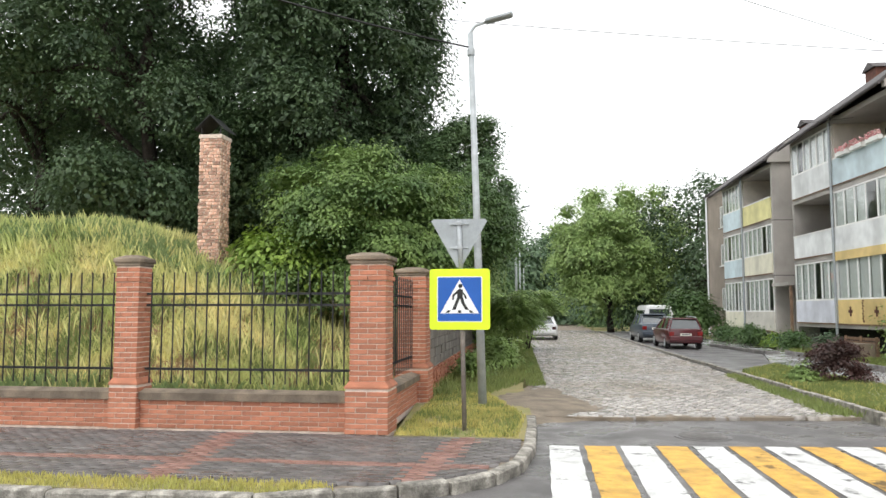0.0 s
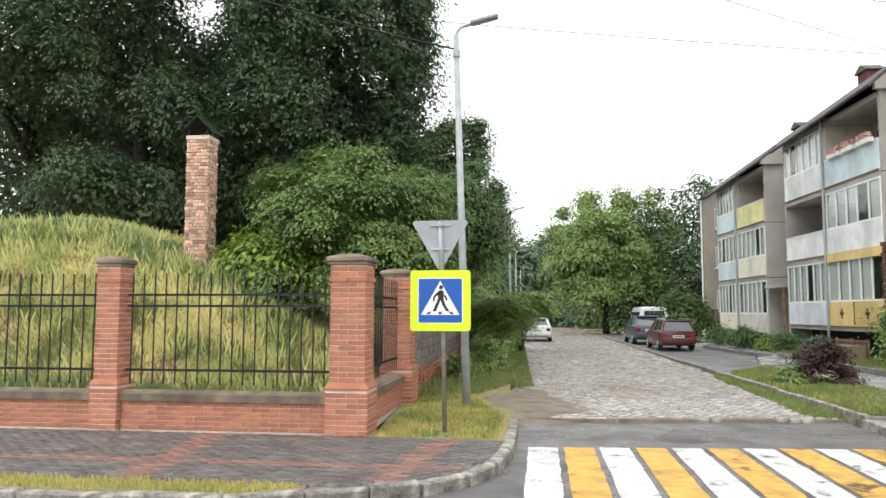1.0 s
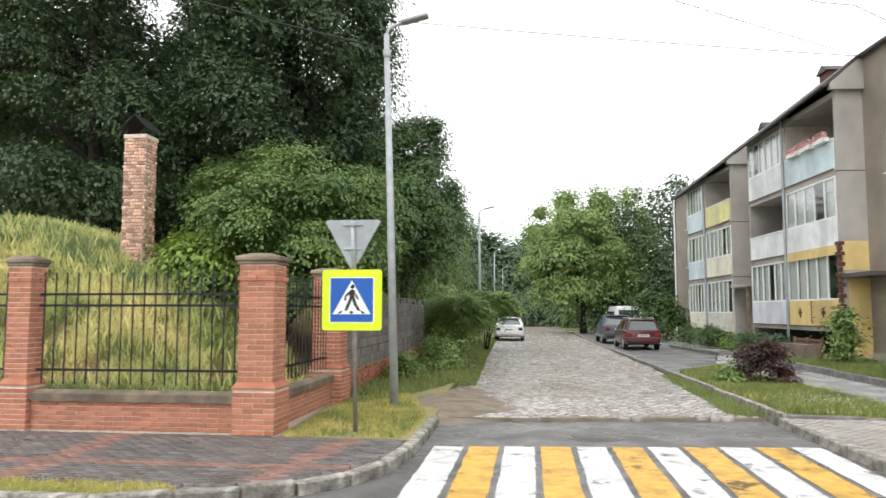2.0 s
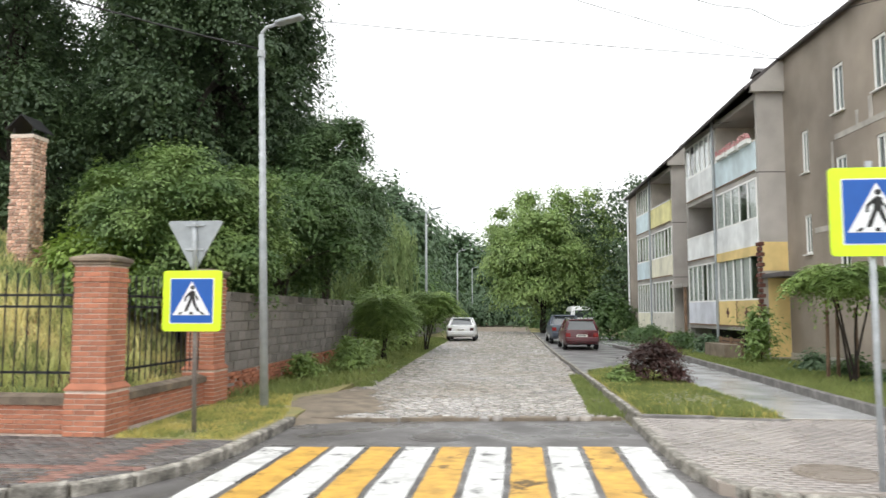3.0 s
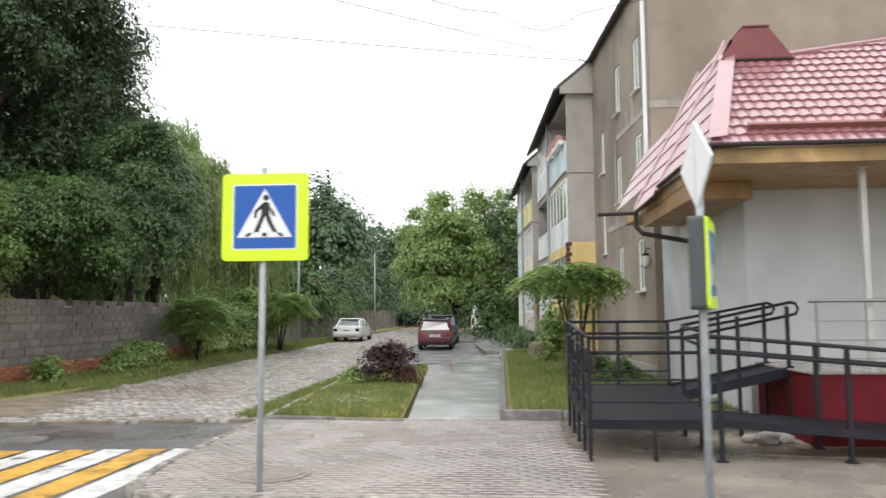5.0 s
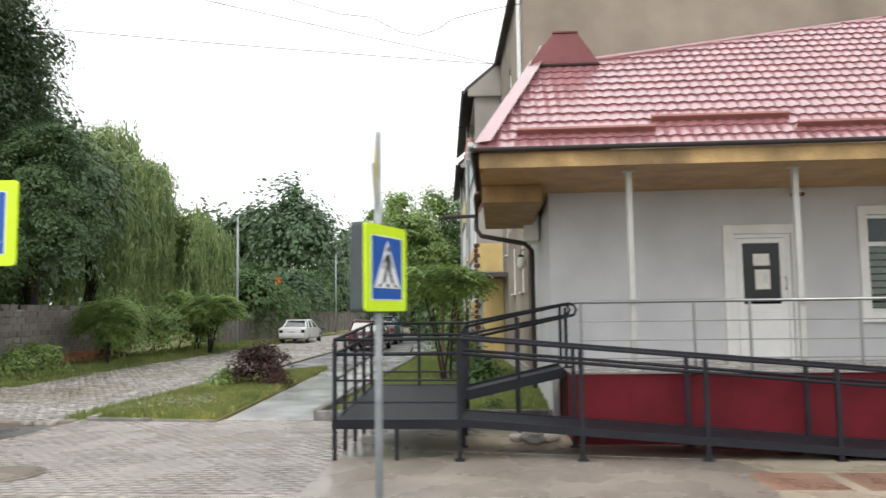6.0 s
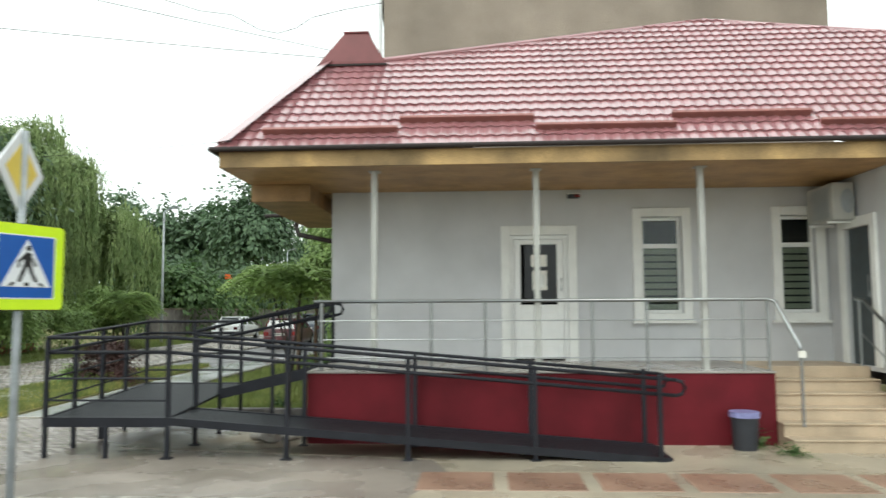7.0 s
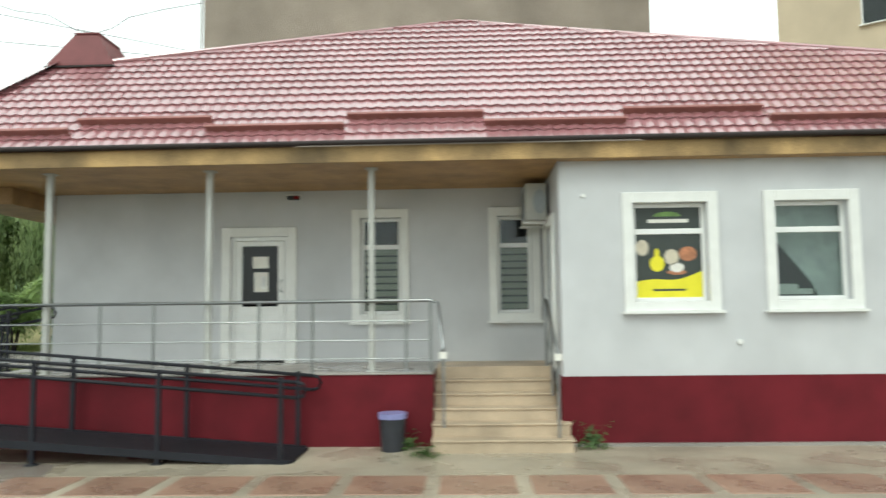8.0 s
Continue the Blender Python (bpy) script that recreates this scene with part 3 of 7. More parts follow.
def pillar(x, y, label):
    p = thing("brick_pillar", label, "pillar", (x, y, 0), group="fence pillars")
    core = boxes((-0.3, 0.3, -0.3, 0.3, -0.1, 0.62))
    box(core, -0.25, 0.25, -0.25, 0.25, 0.6, 2.3)
    part("core", core, M["mortar"], p)
    z, k = 0.035, 0
    while z < 0.6:
        ring_course(p, 0.62, z, k % 2)
        z, k = z + 0.0715, k + 1
    bm = bmesh.new()
    lo = [bm.verts.new((sx * 0.318, sy * 0.318, 0.605)) for sx, sy in ((-1, -1), (1, -1), (1, 1), (-1, 1))]
    hi = [bm.verts.new((sx * 0.262, sy * 0.262, 0.7)) for sx, sy in ((-1, -1), (1, -1), (1, 1), (-1, 1))]
    md = [bm.verts.new((sx * 0.318, sy * 0.318, 0.63)) for sx, sy in ((-1, -1), (1, -1), (1, 1), (-1, 1))]
    for a, b in ((lo, md), (md, hi)):
        for i in range(4):
            bm.faces.new((a[i], a[(i + 1) % 4], b[(i + 1) % 4], b[i]))
    bm.faces.new(hi)
    part("sloped_course", bm, M["brick"], p)
    z, k = 0.735, 0
    while z < 2.28:
        ring_course(p, 0.56 if 2.08 < z < 2.14 else 0.52, z, k % 2)
        z, k = z + 0.0715, k + 1
    cap = boxes((-0.285, 0.285, -0.285, 0.285, 2.29, 2.335), bev=0.01)
    box(cap, -0.315, 0.315, -0.315, 0.315, 2.335, 2.4, bev=0.015)
    top = bmesh.ops.create_cone(cap, cap_ends=True, segments=4, radius1=0.43, radius2=0.2, depth=0.05)
    bmesh.ops.transform(cap, matrix=pose(0, 0, 2.425, 0, 0, 45), verts=top["verts"])
    part("cap", cap, M["coping"], p, "weathered concrete cap")
    return p


def fence_bay(a, b, label):
    """Low brick wall with coping and an iron railing, from a to b."""
    a, b = Vector((*a, 0)), Vector((*b, 0))
    d = b - a
    length = d.length
    bay = thing("fence_bay", label, "fence", tuple(a), math.degrees(math.atan2(d.y, d.x)), group="fence bays")
    part("wall_core", boxes((0, length, -0.1, 0.1, -0.1, 0.4)), M["mortar"], bay)
    for c in range(6):
        n = int(length / 0.26)
        st = length / n
        for i in range(n + (c % 2)):
            x0 = i * st - (st / 2 if c % 2 else 0)
            x1 = min(length, x0 + st)
            x0 = max(0, x0)
            ob = new("brick", HALF if x1 - x0 < 0.18 else BRICK)
            ob.parent = bay
            ob.matrix_local = Matrix.Translation(((x0 + x1) / 2, -0.052, 0.03 + c * 0.0655)) @ Matrix.Diagonal(((x1 - x0 - 0.011) / (0.116 if x1 - x0 < 0.18 else 0.244), 1, 0.93, 1))
    cope = bmesh.new()
    prism(cope, [(-0.16, 0), (0.16, 0), (0.16, 0.1), (0.0, 0.145), (-0.16, 0.1)], 0, length, Matrix(((0, 0, 1, 0), (1, 0, 0, 0), (0, 1, 0, 0.4), (0, 0, 0, 1))))
    part("coping", cope, M["coping"], bay, "mossy dark concrete coping")
    for z in (0.82, 1.73, 1.89):
        part("rail", boxes((0, length, -0.017, 0.017, z - 0.017, z + 0.017)), M["iron"], bay)
    n = int(length / 0.165)
    bar_me = mesh_of(boxes((-0.009, 0.009, -0.009, 0.009, 0.62, 2.2), bev=0.003), "bar", M["iron"])
    for i in range(n):
        ob = new("bar", bar_me)
        ob.parent = bay
        ob.location = ((i + 0.5) * length / n, -0.026, 0)
    return bay


FY = 9.7
for i, x in enumerate((-0.96, -4.5, -8.0, -11.5)):
    pl = pillar(x, FY, "orange brick gate pillar with wide base and concrete cap" if i == 0 else "square orange brick fence pillar with concrete cap")
    pl.scale = (0.96, 0.96, 1) if i == 0 else (0.68, 0.68, 1)
pillar(-0.98, 13.25, "orange brick fence pillar against a block wall")
for x0, x1 in ((-4.29, -1.26), (-7.79, -4.71), (-11.29, -8.21)):
    fence_bay((x0, FY), (x1, FY), "low brick wall with black iron railing")
fence_bay((-0.97, 10.0), (-0.98, 12.95), "low brick wall with black iron railing beside a verge")


# ---- block wall along the side street ----
def block_wall():
    w = thing("block_wall", "old grey concrete block wall on crumbling brick base", "wall", (-0.95, 13.55, 0), 91.2)
    length = 15.5
    part("core", boxes((0, length, -0.07, 0.07, -0.1, 1.9)), M["seam"], w)
    rnd = random.Random(8)
    blk = mesh_of(boxes((-0.193, 0.193, -0.1, 0.1, -0.093, 0.093), bev=0.008), "block", M["block"])
    hblk = mesh_of(boxes((-0.093, 0.093, -0.1, 0.1, -0.093, 0.093), bev=0.008), "block", M["block"])
    for c in range(8):
        n = 39
        for i in range(n):
            if c == 7 and rnd.random() < 0.25 and i > 8:
                continue
            ob = new("block", blk)
            ob.parent = w
            ob.location = (0.2 + i * 0.398 + (0.199 if c % 2 else 0), rnd.uniform(-0.012, 0.012), 0.58 + c * 0.197)
    for c in range(7):
        for i in range(59):
            if rnd.random() < 0.1:
                continue
            ob = new("brick", BRICK)
            ob.parent = w
            ob.matrix_local = pose(0.13 + i * 0.26 + (0.13 if c % 2 else 0), -0.075 + rnd.uniform(-0.025, 0.012), 0.02 + c * 0.069, 0, 0, rnd.uniform(-3, 3))
    return w


block_wall()


# ---- signs ----
def tri(bm, pts, y0, y1):
    return prism(bm, pts, y0, y1, Matrix(((1, 0, 0, 0), (0, 0, 1, 0), (0, 1, 0, 0), (0, 0, 0, 1))))


def rounded(x0, x1, z0, z1, r, seg=4):
    out = []
    for cx, cz, a0 in ((x1 - r, z1 - r, 0), (x0 + r, z1 - r, 90), (x0 + r, z0 + r, 180), (x1 - r, z0 + r, 270)):
        out += [(cx + r * math.cos(radians(a0 + 90 * k / seg)), cz + r * math.sin(radians(a0 + 90 * k / seg))) for k in range(seg + 1)]
    return out


def crossing_face(parent, w, y, thick=0.03, back="sign_back"):
    """Square crossing sign: lime border, blue field, white triangle with a plain black striding mark."""
    h = w / 2
    panel = part("panel", tri(bmesh.new(), rounded(-h, h, -h, h, 0.05 * w), y, y + thick), M["lime"], parent, "lime yellow reflective border")
    b = 0.36 * w
    part("white_edge", tri(bmesh.new(), rounded(-b - 0.012, b + 0.012, -b - 0.012, b + 0.012, 0.02), y - 0.003, y), M["sign_white"], parent)
    part("blue_field", tri(bmesh.new(), rounded(-b, b, -b, b, 0.015), y - 0.006, y - 0.0035), M["blue"], parent)
    part("white_triangle", tri(bmesh.new(), [(-0.32 * w, -0.235 * w), (0.32 * w, -0.235 * w), (0.0, 0.325 * w)], y - 0.009, y - 0.0065), M["sign_white"], parent)
    bm = bmesh.new()
    s = w / 0.85
    for pts in ([(-0.03, 0.02), (0.045, 0.02), (0.05, 0.13), (0.0, 0.15), (-0.035, 0.12)],
                [(-0.03, 0.03), (0.01, 0.02), (-0.06, -0.15), (-0.105, -0.15)],
                [(0.0, 0.03), (0.045, 0.03), (0.075, -0.06), (0.13, -0.15), (0.085, -0.15), (0.03, -0.06)],
                [(-0.03, 0.125), (-0.005, 0.1), (-0.075, 0.045), (-0.08, -0.01), (-0.105, -0.01), (-0.1, 0.06)],
                [(0.03, 0.13), (0.045, 0.1), (0.085, 0.06), (0.105, 0.01), (0.085, 0.0), (0.06, 0.05)],
                [(-0.2, -0.19), (-0.15, -0.19), (-0.125, -0.155), (-0.16, -0.155)],
                [(-0.025, -0.19), (0.025, -0.19), (0.02, -0.155), (-0.02, -0.155)],
                [(0.15, -0.19), (0.2, -0.19), (0.16, -0.155), (0.125, -0.155)]):
        tri(bm, [(px * s, pz * s) for px, pz in pts], y - 0.0115, y - 0.0095)
    cx, cz = 0.012 * s, 0.185 * s
    tri(bm, [(cx + 0.03 * s * math.cos(a), cz + 0.03 * s * math.sin(a)) for a in np.linspace(0, 2 * math.pi, 14, endpoint=False)], y - 0.0115, y - 0.0095)
    part("symbol", bm, M["sign_black"], parent, "plain black crossing symbol")
    part("back_plate", tri(bmesh.new(), rounded(-h + 0.01, h - 0.01, -h + 0.01, h - 0.01, 0.04), y + thick, y + thick + 0.012), M[back], parent)
    return panel


def sign_post(x, y, top, bottom=0.0, r=0.03, label="", lean=0.0, metal="steel_zinc"):
    s = thing("road_sign", label, "road sign", (x, y, 0), group="road signs")
    part("post", tube(bmesh.new(), [(lean, 0.06, bottom - 0.3), (0, 0.06, top)], r, 12), M[metal], s, smooth=True)
    return s


s1 = sign_post(0.25, 9.945, 2.3, label="square crossing sign with a grey triangle back above", r=0.033, lean=0.05, metal="post_brown")
g = new("crossing_sign")
g.parent = s1
g.location = (-0.014, 0, 1.81)
crossing_face(g, 0.85, 0)
tp = new("triangle_sign")
tp.parent = s1
tp.location = (-0.03, 0.02, 2.62)
bm = bmesh.new()
tri(bm, [(-0.37, 0.33), (-0.4, 0.3), (-0.03, -0.36), (0.03, -0.36), (0.4, 0.3), (0.37, 0.33)], 0.06, 0.085)
part("plate", bm, M["sign_back"], tp, "bare grey back of a triangular sign")
part("post_top", tube(bmesh.new(), [(0.03, 0.03, -0.4), (0.0, 0.03, 0.3)], 0.033, 12), M["steel_zinc"], tp, smooth=True)
for z in (0.26, -0.08):
    w = 0.14 if z > 0 else 0.13
    part("clamp", boxes((-w, w, 0.035, 0.06, z - 0.012, z + 0.012), (-0.05, 0.05, -0.012, 0.05, z - 0.02, z + 0.02)), M["steel_zinc"], tp)

s2 = sign_post(8.15, 7.325, 3.1, label="square crossing sign on a galvanised post", lean=-0.01)
g = new("crossing_sign")
g.parent = s2
g.location = (0.03, 0, 2.606)
crossing_face(g, 0.85, 0)
for z in (2.35, 2.9):
    part("clamp", boxes((-0.06, 0.06, 0.02, 0.1, z - 0.02, z + 0.02)), M["steel_zinc"], s2)

s3 = thing("road_sign", "boxed crossing sign below a priority diamond on one post", "road sign", (12.32, 7.085, 0), 70, group="road signs")
part("post", tube(bmesh.new(), [(0.0, 0.09, -0.3), (0.0, 0.09, 3.35)], 0.034, 12), M["steel_zinc"], s3, smooth=True)
g = new("crossing_sign")
g.parent = s3
g.location = (0, 0, 2.08)
crossing_face(g, 0.78, 0, 0.02, "dark_box")
part("light_box", tri(bmesh.new(), rounded(-0.38, 0.38, -0.4, 0.4, 0.04), 0.033, 0.16), M["dark_box"], g, "dark grey box behind the sign face")
dm = new("diamond_sign")
dm.parent = s3
dm.matrix_local = pose(0, 0.07, 2.98, 0, 0, 25)
q = 0.4
part("plate", tri(bmesh.new(), [(-q, 0), (0, -q), (q, 0), (0, q)], 0.03, 0.05), M["sign_white"], dm)
q = 0.27
part("yellow_field", tri(bmesh.new(), [(-q, 0), (0, -q), (q, 0), (0, q)], 0.024, 0.029), M["sign_yellow"], dm, "yellow field of the diamond")


# ---- street lamps ----
def street_lamp(x, y, h, lean, label):
    s = thing("street_lamp", label, "street lamp", (x, y, 0), group="street lamps")
    part("pole", tube(bmesh.new(), [(0, 0, -0.3), (lean * 0.5, 0, h / 2), (lean, 0, h)], 0.078, 14, 0.05), M["steel_zinc"], s, smooth=True)
    part("arm", tube(bmesh.new(), [(lean, 0, h - 0.1), (lean + 0.02, 0, h + 0.05), (lean + 0.09, 0, h + 0.14), (lean + 0.3, 0, h + 0.2)], 0.03, 10), M["steel_zinc"], s, smooth=True)
    bm = bmesh.new()
    box(bm, 0, 0.52, -0.1, 0.1, -0.03, 0.035, bev=0.02)
    bmesh.ops.transform(bm, matrix=pose(lean + 0.27, 0, h + 0.2, 0, -13, 0), verts=bm.verts)
    part("lamp_head", bm, M["sign_back"], s, "flat grey lamp head")
    part("service_band", tube(bmesh.new(), [(lean * 0.95, 0, h - 0.42), (lean * 0.95, 0, h - 0.3)], 0.07, 12), M["steel_zinc"], s)
    return s


street_lamp(0.336, 12.75, 6.72, -0.2, "tall galvanised street lamp with a flat head")
for x, y in ((0.1, 37.5), (-0.45, 63.6), (-0.7, 88)):
    street_lamp(x, y, 6.72, -0.02, "slim grey street lamp beside a cobbled street")


# ---- corner shop ----
shop = thing("shop_building", "single storey pale plastered shop with red tiled roof", "shop")
WY, FRONT, LIFT = 11.86, 9.92, 0.89


def window_unit(parent, u0, u1, z0, z1, m, transom, surround=0.13, sash=0.05, blind=False, sill=True, fill="dark_in", pane="glass_shop"):
    """A framed window in an opening, in wall coordinates (x along, y inwards, z up)."""
    w = new("window")
    w.parent = parent
    w.matrix_local = m
    s = surround
    if s:
        part("surround", boxes((u0 - s, u0, -0.045, 0.0, z0 - s * 0.9, z1 + s), (u1, u1 + s, -0.045, 0.0, z0 - s * 0.9, z1 + s), (u0, u1, -0.045, 0.0, z1, z1 + s), (u0, u1, -0.045, 0.0, z0 - s * 0.9, z0), bev=0.006), M["trim"], w, "raised white surround")
    rows = [(u0, u0 + sash, 0.08, 0.14, z0, z1), (u1 - sash, u1, 0.08, 0.14, z0, z1), (u0 + sash, u1 - sash, 0.08, 0.14, z0, z0 + sash), (u0 + sash, u1 - sash, 0.08, 0.14, z1 - sash, z1)]
    if transom:
        rows.append((u0 + sash, u1 - sash, 0.08, 0.14, transom - 0.035, transom + 0.035))
    part("window_frame", boxes(*rows, bev=0.006), M["pvc"], w)
    part("pane", boxes((u0 + sash * 0.8, u1 - sash * 0.8, 0.105, 0.112, z0 + sash * 0.8, z1 - sash * 0.8)), M[pane], w)
    # backing sheet; with dark_in its colour stands for an unlit room
    part("room_back", boxes((u0 - 0.1, u1 + 0.1, 0.32, 0.34, z0 - 0.1, z1 + 0.1)), M[fill], w, "flat backing sheet behind the pane")
    if sill:
        part("window_sill", boxes((u0 - s - 0.03, u1 + s + 0.03, -0.1, 0.08, z0 - s * 0.9 - 0.03, z0 - s * 0.9)), M["trim"], w)
    if blind:
        slat = mesh_of(boxes((u0 + sash, u1 - sash, 0.16, 0.2, -0.038, 0.038)), "blind_slat", M["blind"])
        k = z0 + 0.1
        while k < (transom or z1) - 0.06:
            ob = new("blind_slat", slat)
            ob.parent = w
            ob.matrix_local = Matrix.Translation((0, 0, k))
            k += 0.105
    return w


at_back, at_front = pose(0, WY, 0), pose(0, FRONT, 0)
win_a = [(18.88, 19.49, 1.6, 3.06), (20.95, 21.46, 1.6, 3.06)]
door_a = (16.9, 17.77, LIFT, 2.8)
bm = grid_wall(bmesh.new(), at_back, 14.15, 21.65, 0.0, 3.72, 0.28, win_a + [door_a])
part("wall", bm, M["plaster"], shop)
win_b = [(22.55, 23.46, 1.73, 2.95), (24.28, 25.17, 1.73, 2.95), (26.0, 26.9, 1.73, 2.95)]
bm = grid_wall(bmesh.new(), at_front, 21.65, 28.3, 0.83, 3.72, 0.28, win_b)
part("wall", bm, M["plaster"], shop)
side = Matrix(((0, 1, 0, 21.65), (-1, 0, 0, 0), (0, 0, 1, 0), (0, 0, 0, 1)))
bm = grid_wall(bmesh.new(), side, -11.86, -10.2, 0.83, 3.72, 0.28, [(-11.35, -10.62, LIFT, 2.78)])
part("wall", bm, M["plaster"], shop)
bm = boxes((14.15, 14.43, 12.14, 17.6, 0.0, 3.72), (28.0, 28.3, 10.2, 17.6, 0.0, 3.72), (14.43, 28.0, 17.3, 17.6, 0.0, 3.72))
part("wall", bm, M["plaster"], shop)
part("plinth", boxes((21.63, 28.33, 9.9, 10.2, -0.2, 0.83)), M["plinth"], shop, "dark red painted plinth")
part("plinth_foot", boxes((21.7, 28.4, 9.84, 9.9, -0.2, 0.035)), M["slab"], shop)
for i, (a, b, c, d) in enumerate(win_a):
    window_unit(shop, a, b, c, d, at_back, 2.62, blind=True)
w_ad = window_unit(shop, *win_b[0], at_front, 2.6)
w_pl = window_unit(shop, *win_b[1], at_front, 2.6)
window_unit(shop, *win_b[2], at_front, 2.6)

# poster behind the first wing pane: plain shapes in its colours
part("poster", boxes((22.6, 23.41, 0.1, 0.104, 1.78, 2.56)), M["ad_dark"], w_ad, "dark poster with food shapes")
part("poster_top", boxes((22.6, 23.41, 0.1, 0.104, 2.64, 2.9)), M["ad_dark"], w_ad)


def blob(cx, cz, rx, rz, y0=0.0975, y1=0.0995, seg=20, half=False):
    return tri(bmesh.new(), [(cx + rx * math.cos(a), cz + rz * math.sin(a)) for a in np.linspace(0, math.pi if half else 2 * math.pi, seg, endpoint=half)], y0, y1)


part("poster_emblem", blob(23.0, 2.79, 0.17, 0.06, half=True), M["ad_green"], w_ad)
part("poster_bar", boxes((22.76, 23.26, 0.096, 0.0974, 2.71, 2.755)), M["paper"], w_ad)
bm = bmesh.new()
wave = [(22.6 + 0.81 * k / 12, 1.98 + 0.11 * (k / 12) ** 2 + 0.02 * math.sin(k * 0.6)) for k in range(13)]
tri(bm, [(22.6, 1.78)] + [(23.41, 1.78)] + wave[::-1], 0.0975, 0.0995)
part("poster_wave", bm, M["ad_yellow"], w_ad, "yellow band of the poster")
part("poster_bar", boxes((22.8, 23.2, 0.096, 0.0972, 1.86, 1.885)), M["ad_dark"], w_ad)
for cx, cz, rx, rz, key in ((22.86, 2.2, 0.09, 0.1, "ad_yellow"), (22.86, 2.31, 0.03, 0.08, "ad_yellow"), (23.04, 2.28, 0.09, 0.1, "ad_cream"), (23.1, 2.15, 0.09, 0.06, "paper"), (23.24, 2.32, 0.11, 0.09, "ad_orange"), (22.68, 2.4, 0.08, 0.1, "ad_cream"), (23.1, 2.09, 0.12, 0.03, "ad_orange")):
    part("poster_shape", blob(cx, cz, rx, rz, 0.094 + 0.02 * rx, 0.0995), M[key], w_ad)
# things behind the second wing pane
bm = tri(bmesh.new(), [(24.3, 1.78), (24.86, 1.78), (24.78, 1.95), (24.34, 2.5), (24.3, 2.5)], 0.2, 0.24)
part("drape", bm, M["dark_in"], w_pl, "dark drape drawn aside")
part("box_stack", boxes((24.33, 24.6, 0.16, 0.19, 1.8, 1.93), (24.6, 24.78, 0.16, 0.19, 1.8, 1.87)), M["paper"], w_pl)
part("curtain", boxes((24.28, 25.17, 0.26, 0.28, 1.75, 2.94)), M["curtain"], w_pl)

# glazed door and its side twin
dr = new("door")
dr.parent = shop
dr.matrix_local = at_back
a, b, c, d = door_a
part("surround", boxes((a - 0.14, a, -0.045, 0, c, d + 0.14), (b, b + 0.14, -0.045, 0, c, d + 0.14), (a, b, -0.045, 0, d, d + 0.14), bev=0.006), M["trim"], dr)
part("door_frame", boxes((a, a + 0.06, 0.02, 0.1, c, d), (b - 0.06, b, 0.02, 0.1, c, d), (a + 0.06, b - 0.06, 0.02, 0.1, d - 0.06, d), bev=0.006), M["pvc"], dr)
part("leaf", boxes((a + 0.065, a + 0.16, 0.03, 0.09, c + 0.03, d - 0.065), (b - 0.16, b - 0.065, 0.03, 0.09, c + 0.03, d - 0.065), (a + 0.16, b - 0.16, 0.03, 0.09, c + 0.03, 1.74), (a + 0.16, b - 0.16, 0.03, 0.09, d - 0.14, d - 0.065), bev=0.008), M["pvc"], dr)
part("moulding", boxes((a + 0.2, b - 0.2, 0.022, 0.03, 1.1, 1.12), (a + 0.2, b - 0.2, 0.022, 0.03, 1.6, 1.62)), M["trim"], dr)
part("pane", boxes((a + 0.15, b - 0.15, 0.055, 0.062, 1.73, d - 0.13)), M["glass_dark"], dr)
# near-black sheet in place of the unlit room behind the door
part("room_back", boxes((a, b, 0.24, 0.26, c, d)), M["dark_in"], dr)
part("notice", boxes((a + 0.32, a + 0.56, 0.05, 0.054, 2.32, 2.5)), M["paper"], dr, "white paper notice")
part("notice", boxes((a + 0.34, a + 0.56, 0.05, 0.054, 1.96, 2.26)), M["paper"], dr)
part("notice_bar", boxes((a + 0.45, a + 0.52, 0.047, 0.0495, 2.0, 2.2)), M["curtain"], dr)
part("handle", tube(bmesh.new(), [(b - 0.1, 0.03, 1.95), (b - 0.1, -0.02, 1.97), (b - 0.1, -0.02, 2.12), (b - 0.1, 0.03, 2.14)], 0.012, 8), M["chrome"], dr, "chrome pull handle")
dr = new("door")
dr.parent = shop
dr.matrix_local = side
a, b, c, d = -11.35, -10.62, LIFT, 2.78
part("surround", boxes((a - 0.14, a, -0.045, 0, c, d + 0.14), (b, b + 0.14, -0.045, 0, c, d + 0.14), (a, b, -0.045, 0, d, d + 0.14), bev=0.006), M["trim"], dr)
part("leaf", boxes((a, b, 0.05, 0.1, c, d)), M["dark_box"], dr, "dark grey entrance door leaf")
part("handle", tube(bmesh.new(), [(b - 0.1, 0.03, 1.8), (b - 0.1, -0.03, 1.82), (b - 0.1, -0.03, 2.1), (b - 0.1, 0.03, 2.12)], 0.012, 8), M["chrome"], dr)

# roof
EAVE_Y, EAVE_Z, X0, X1 = 9.66, 3.72, 13.08, 29.4
SL = 0.803


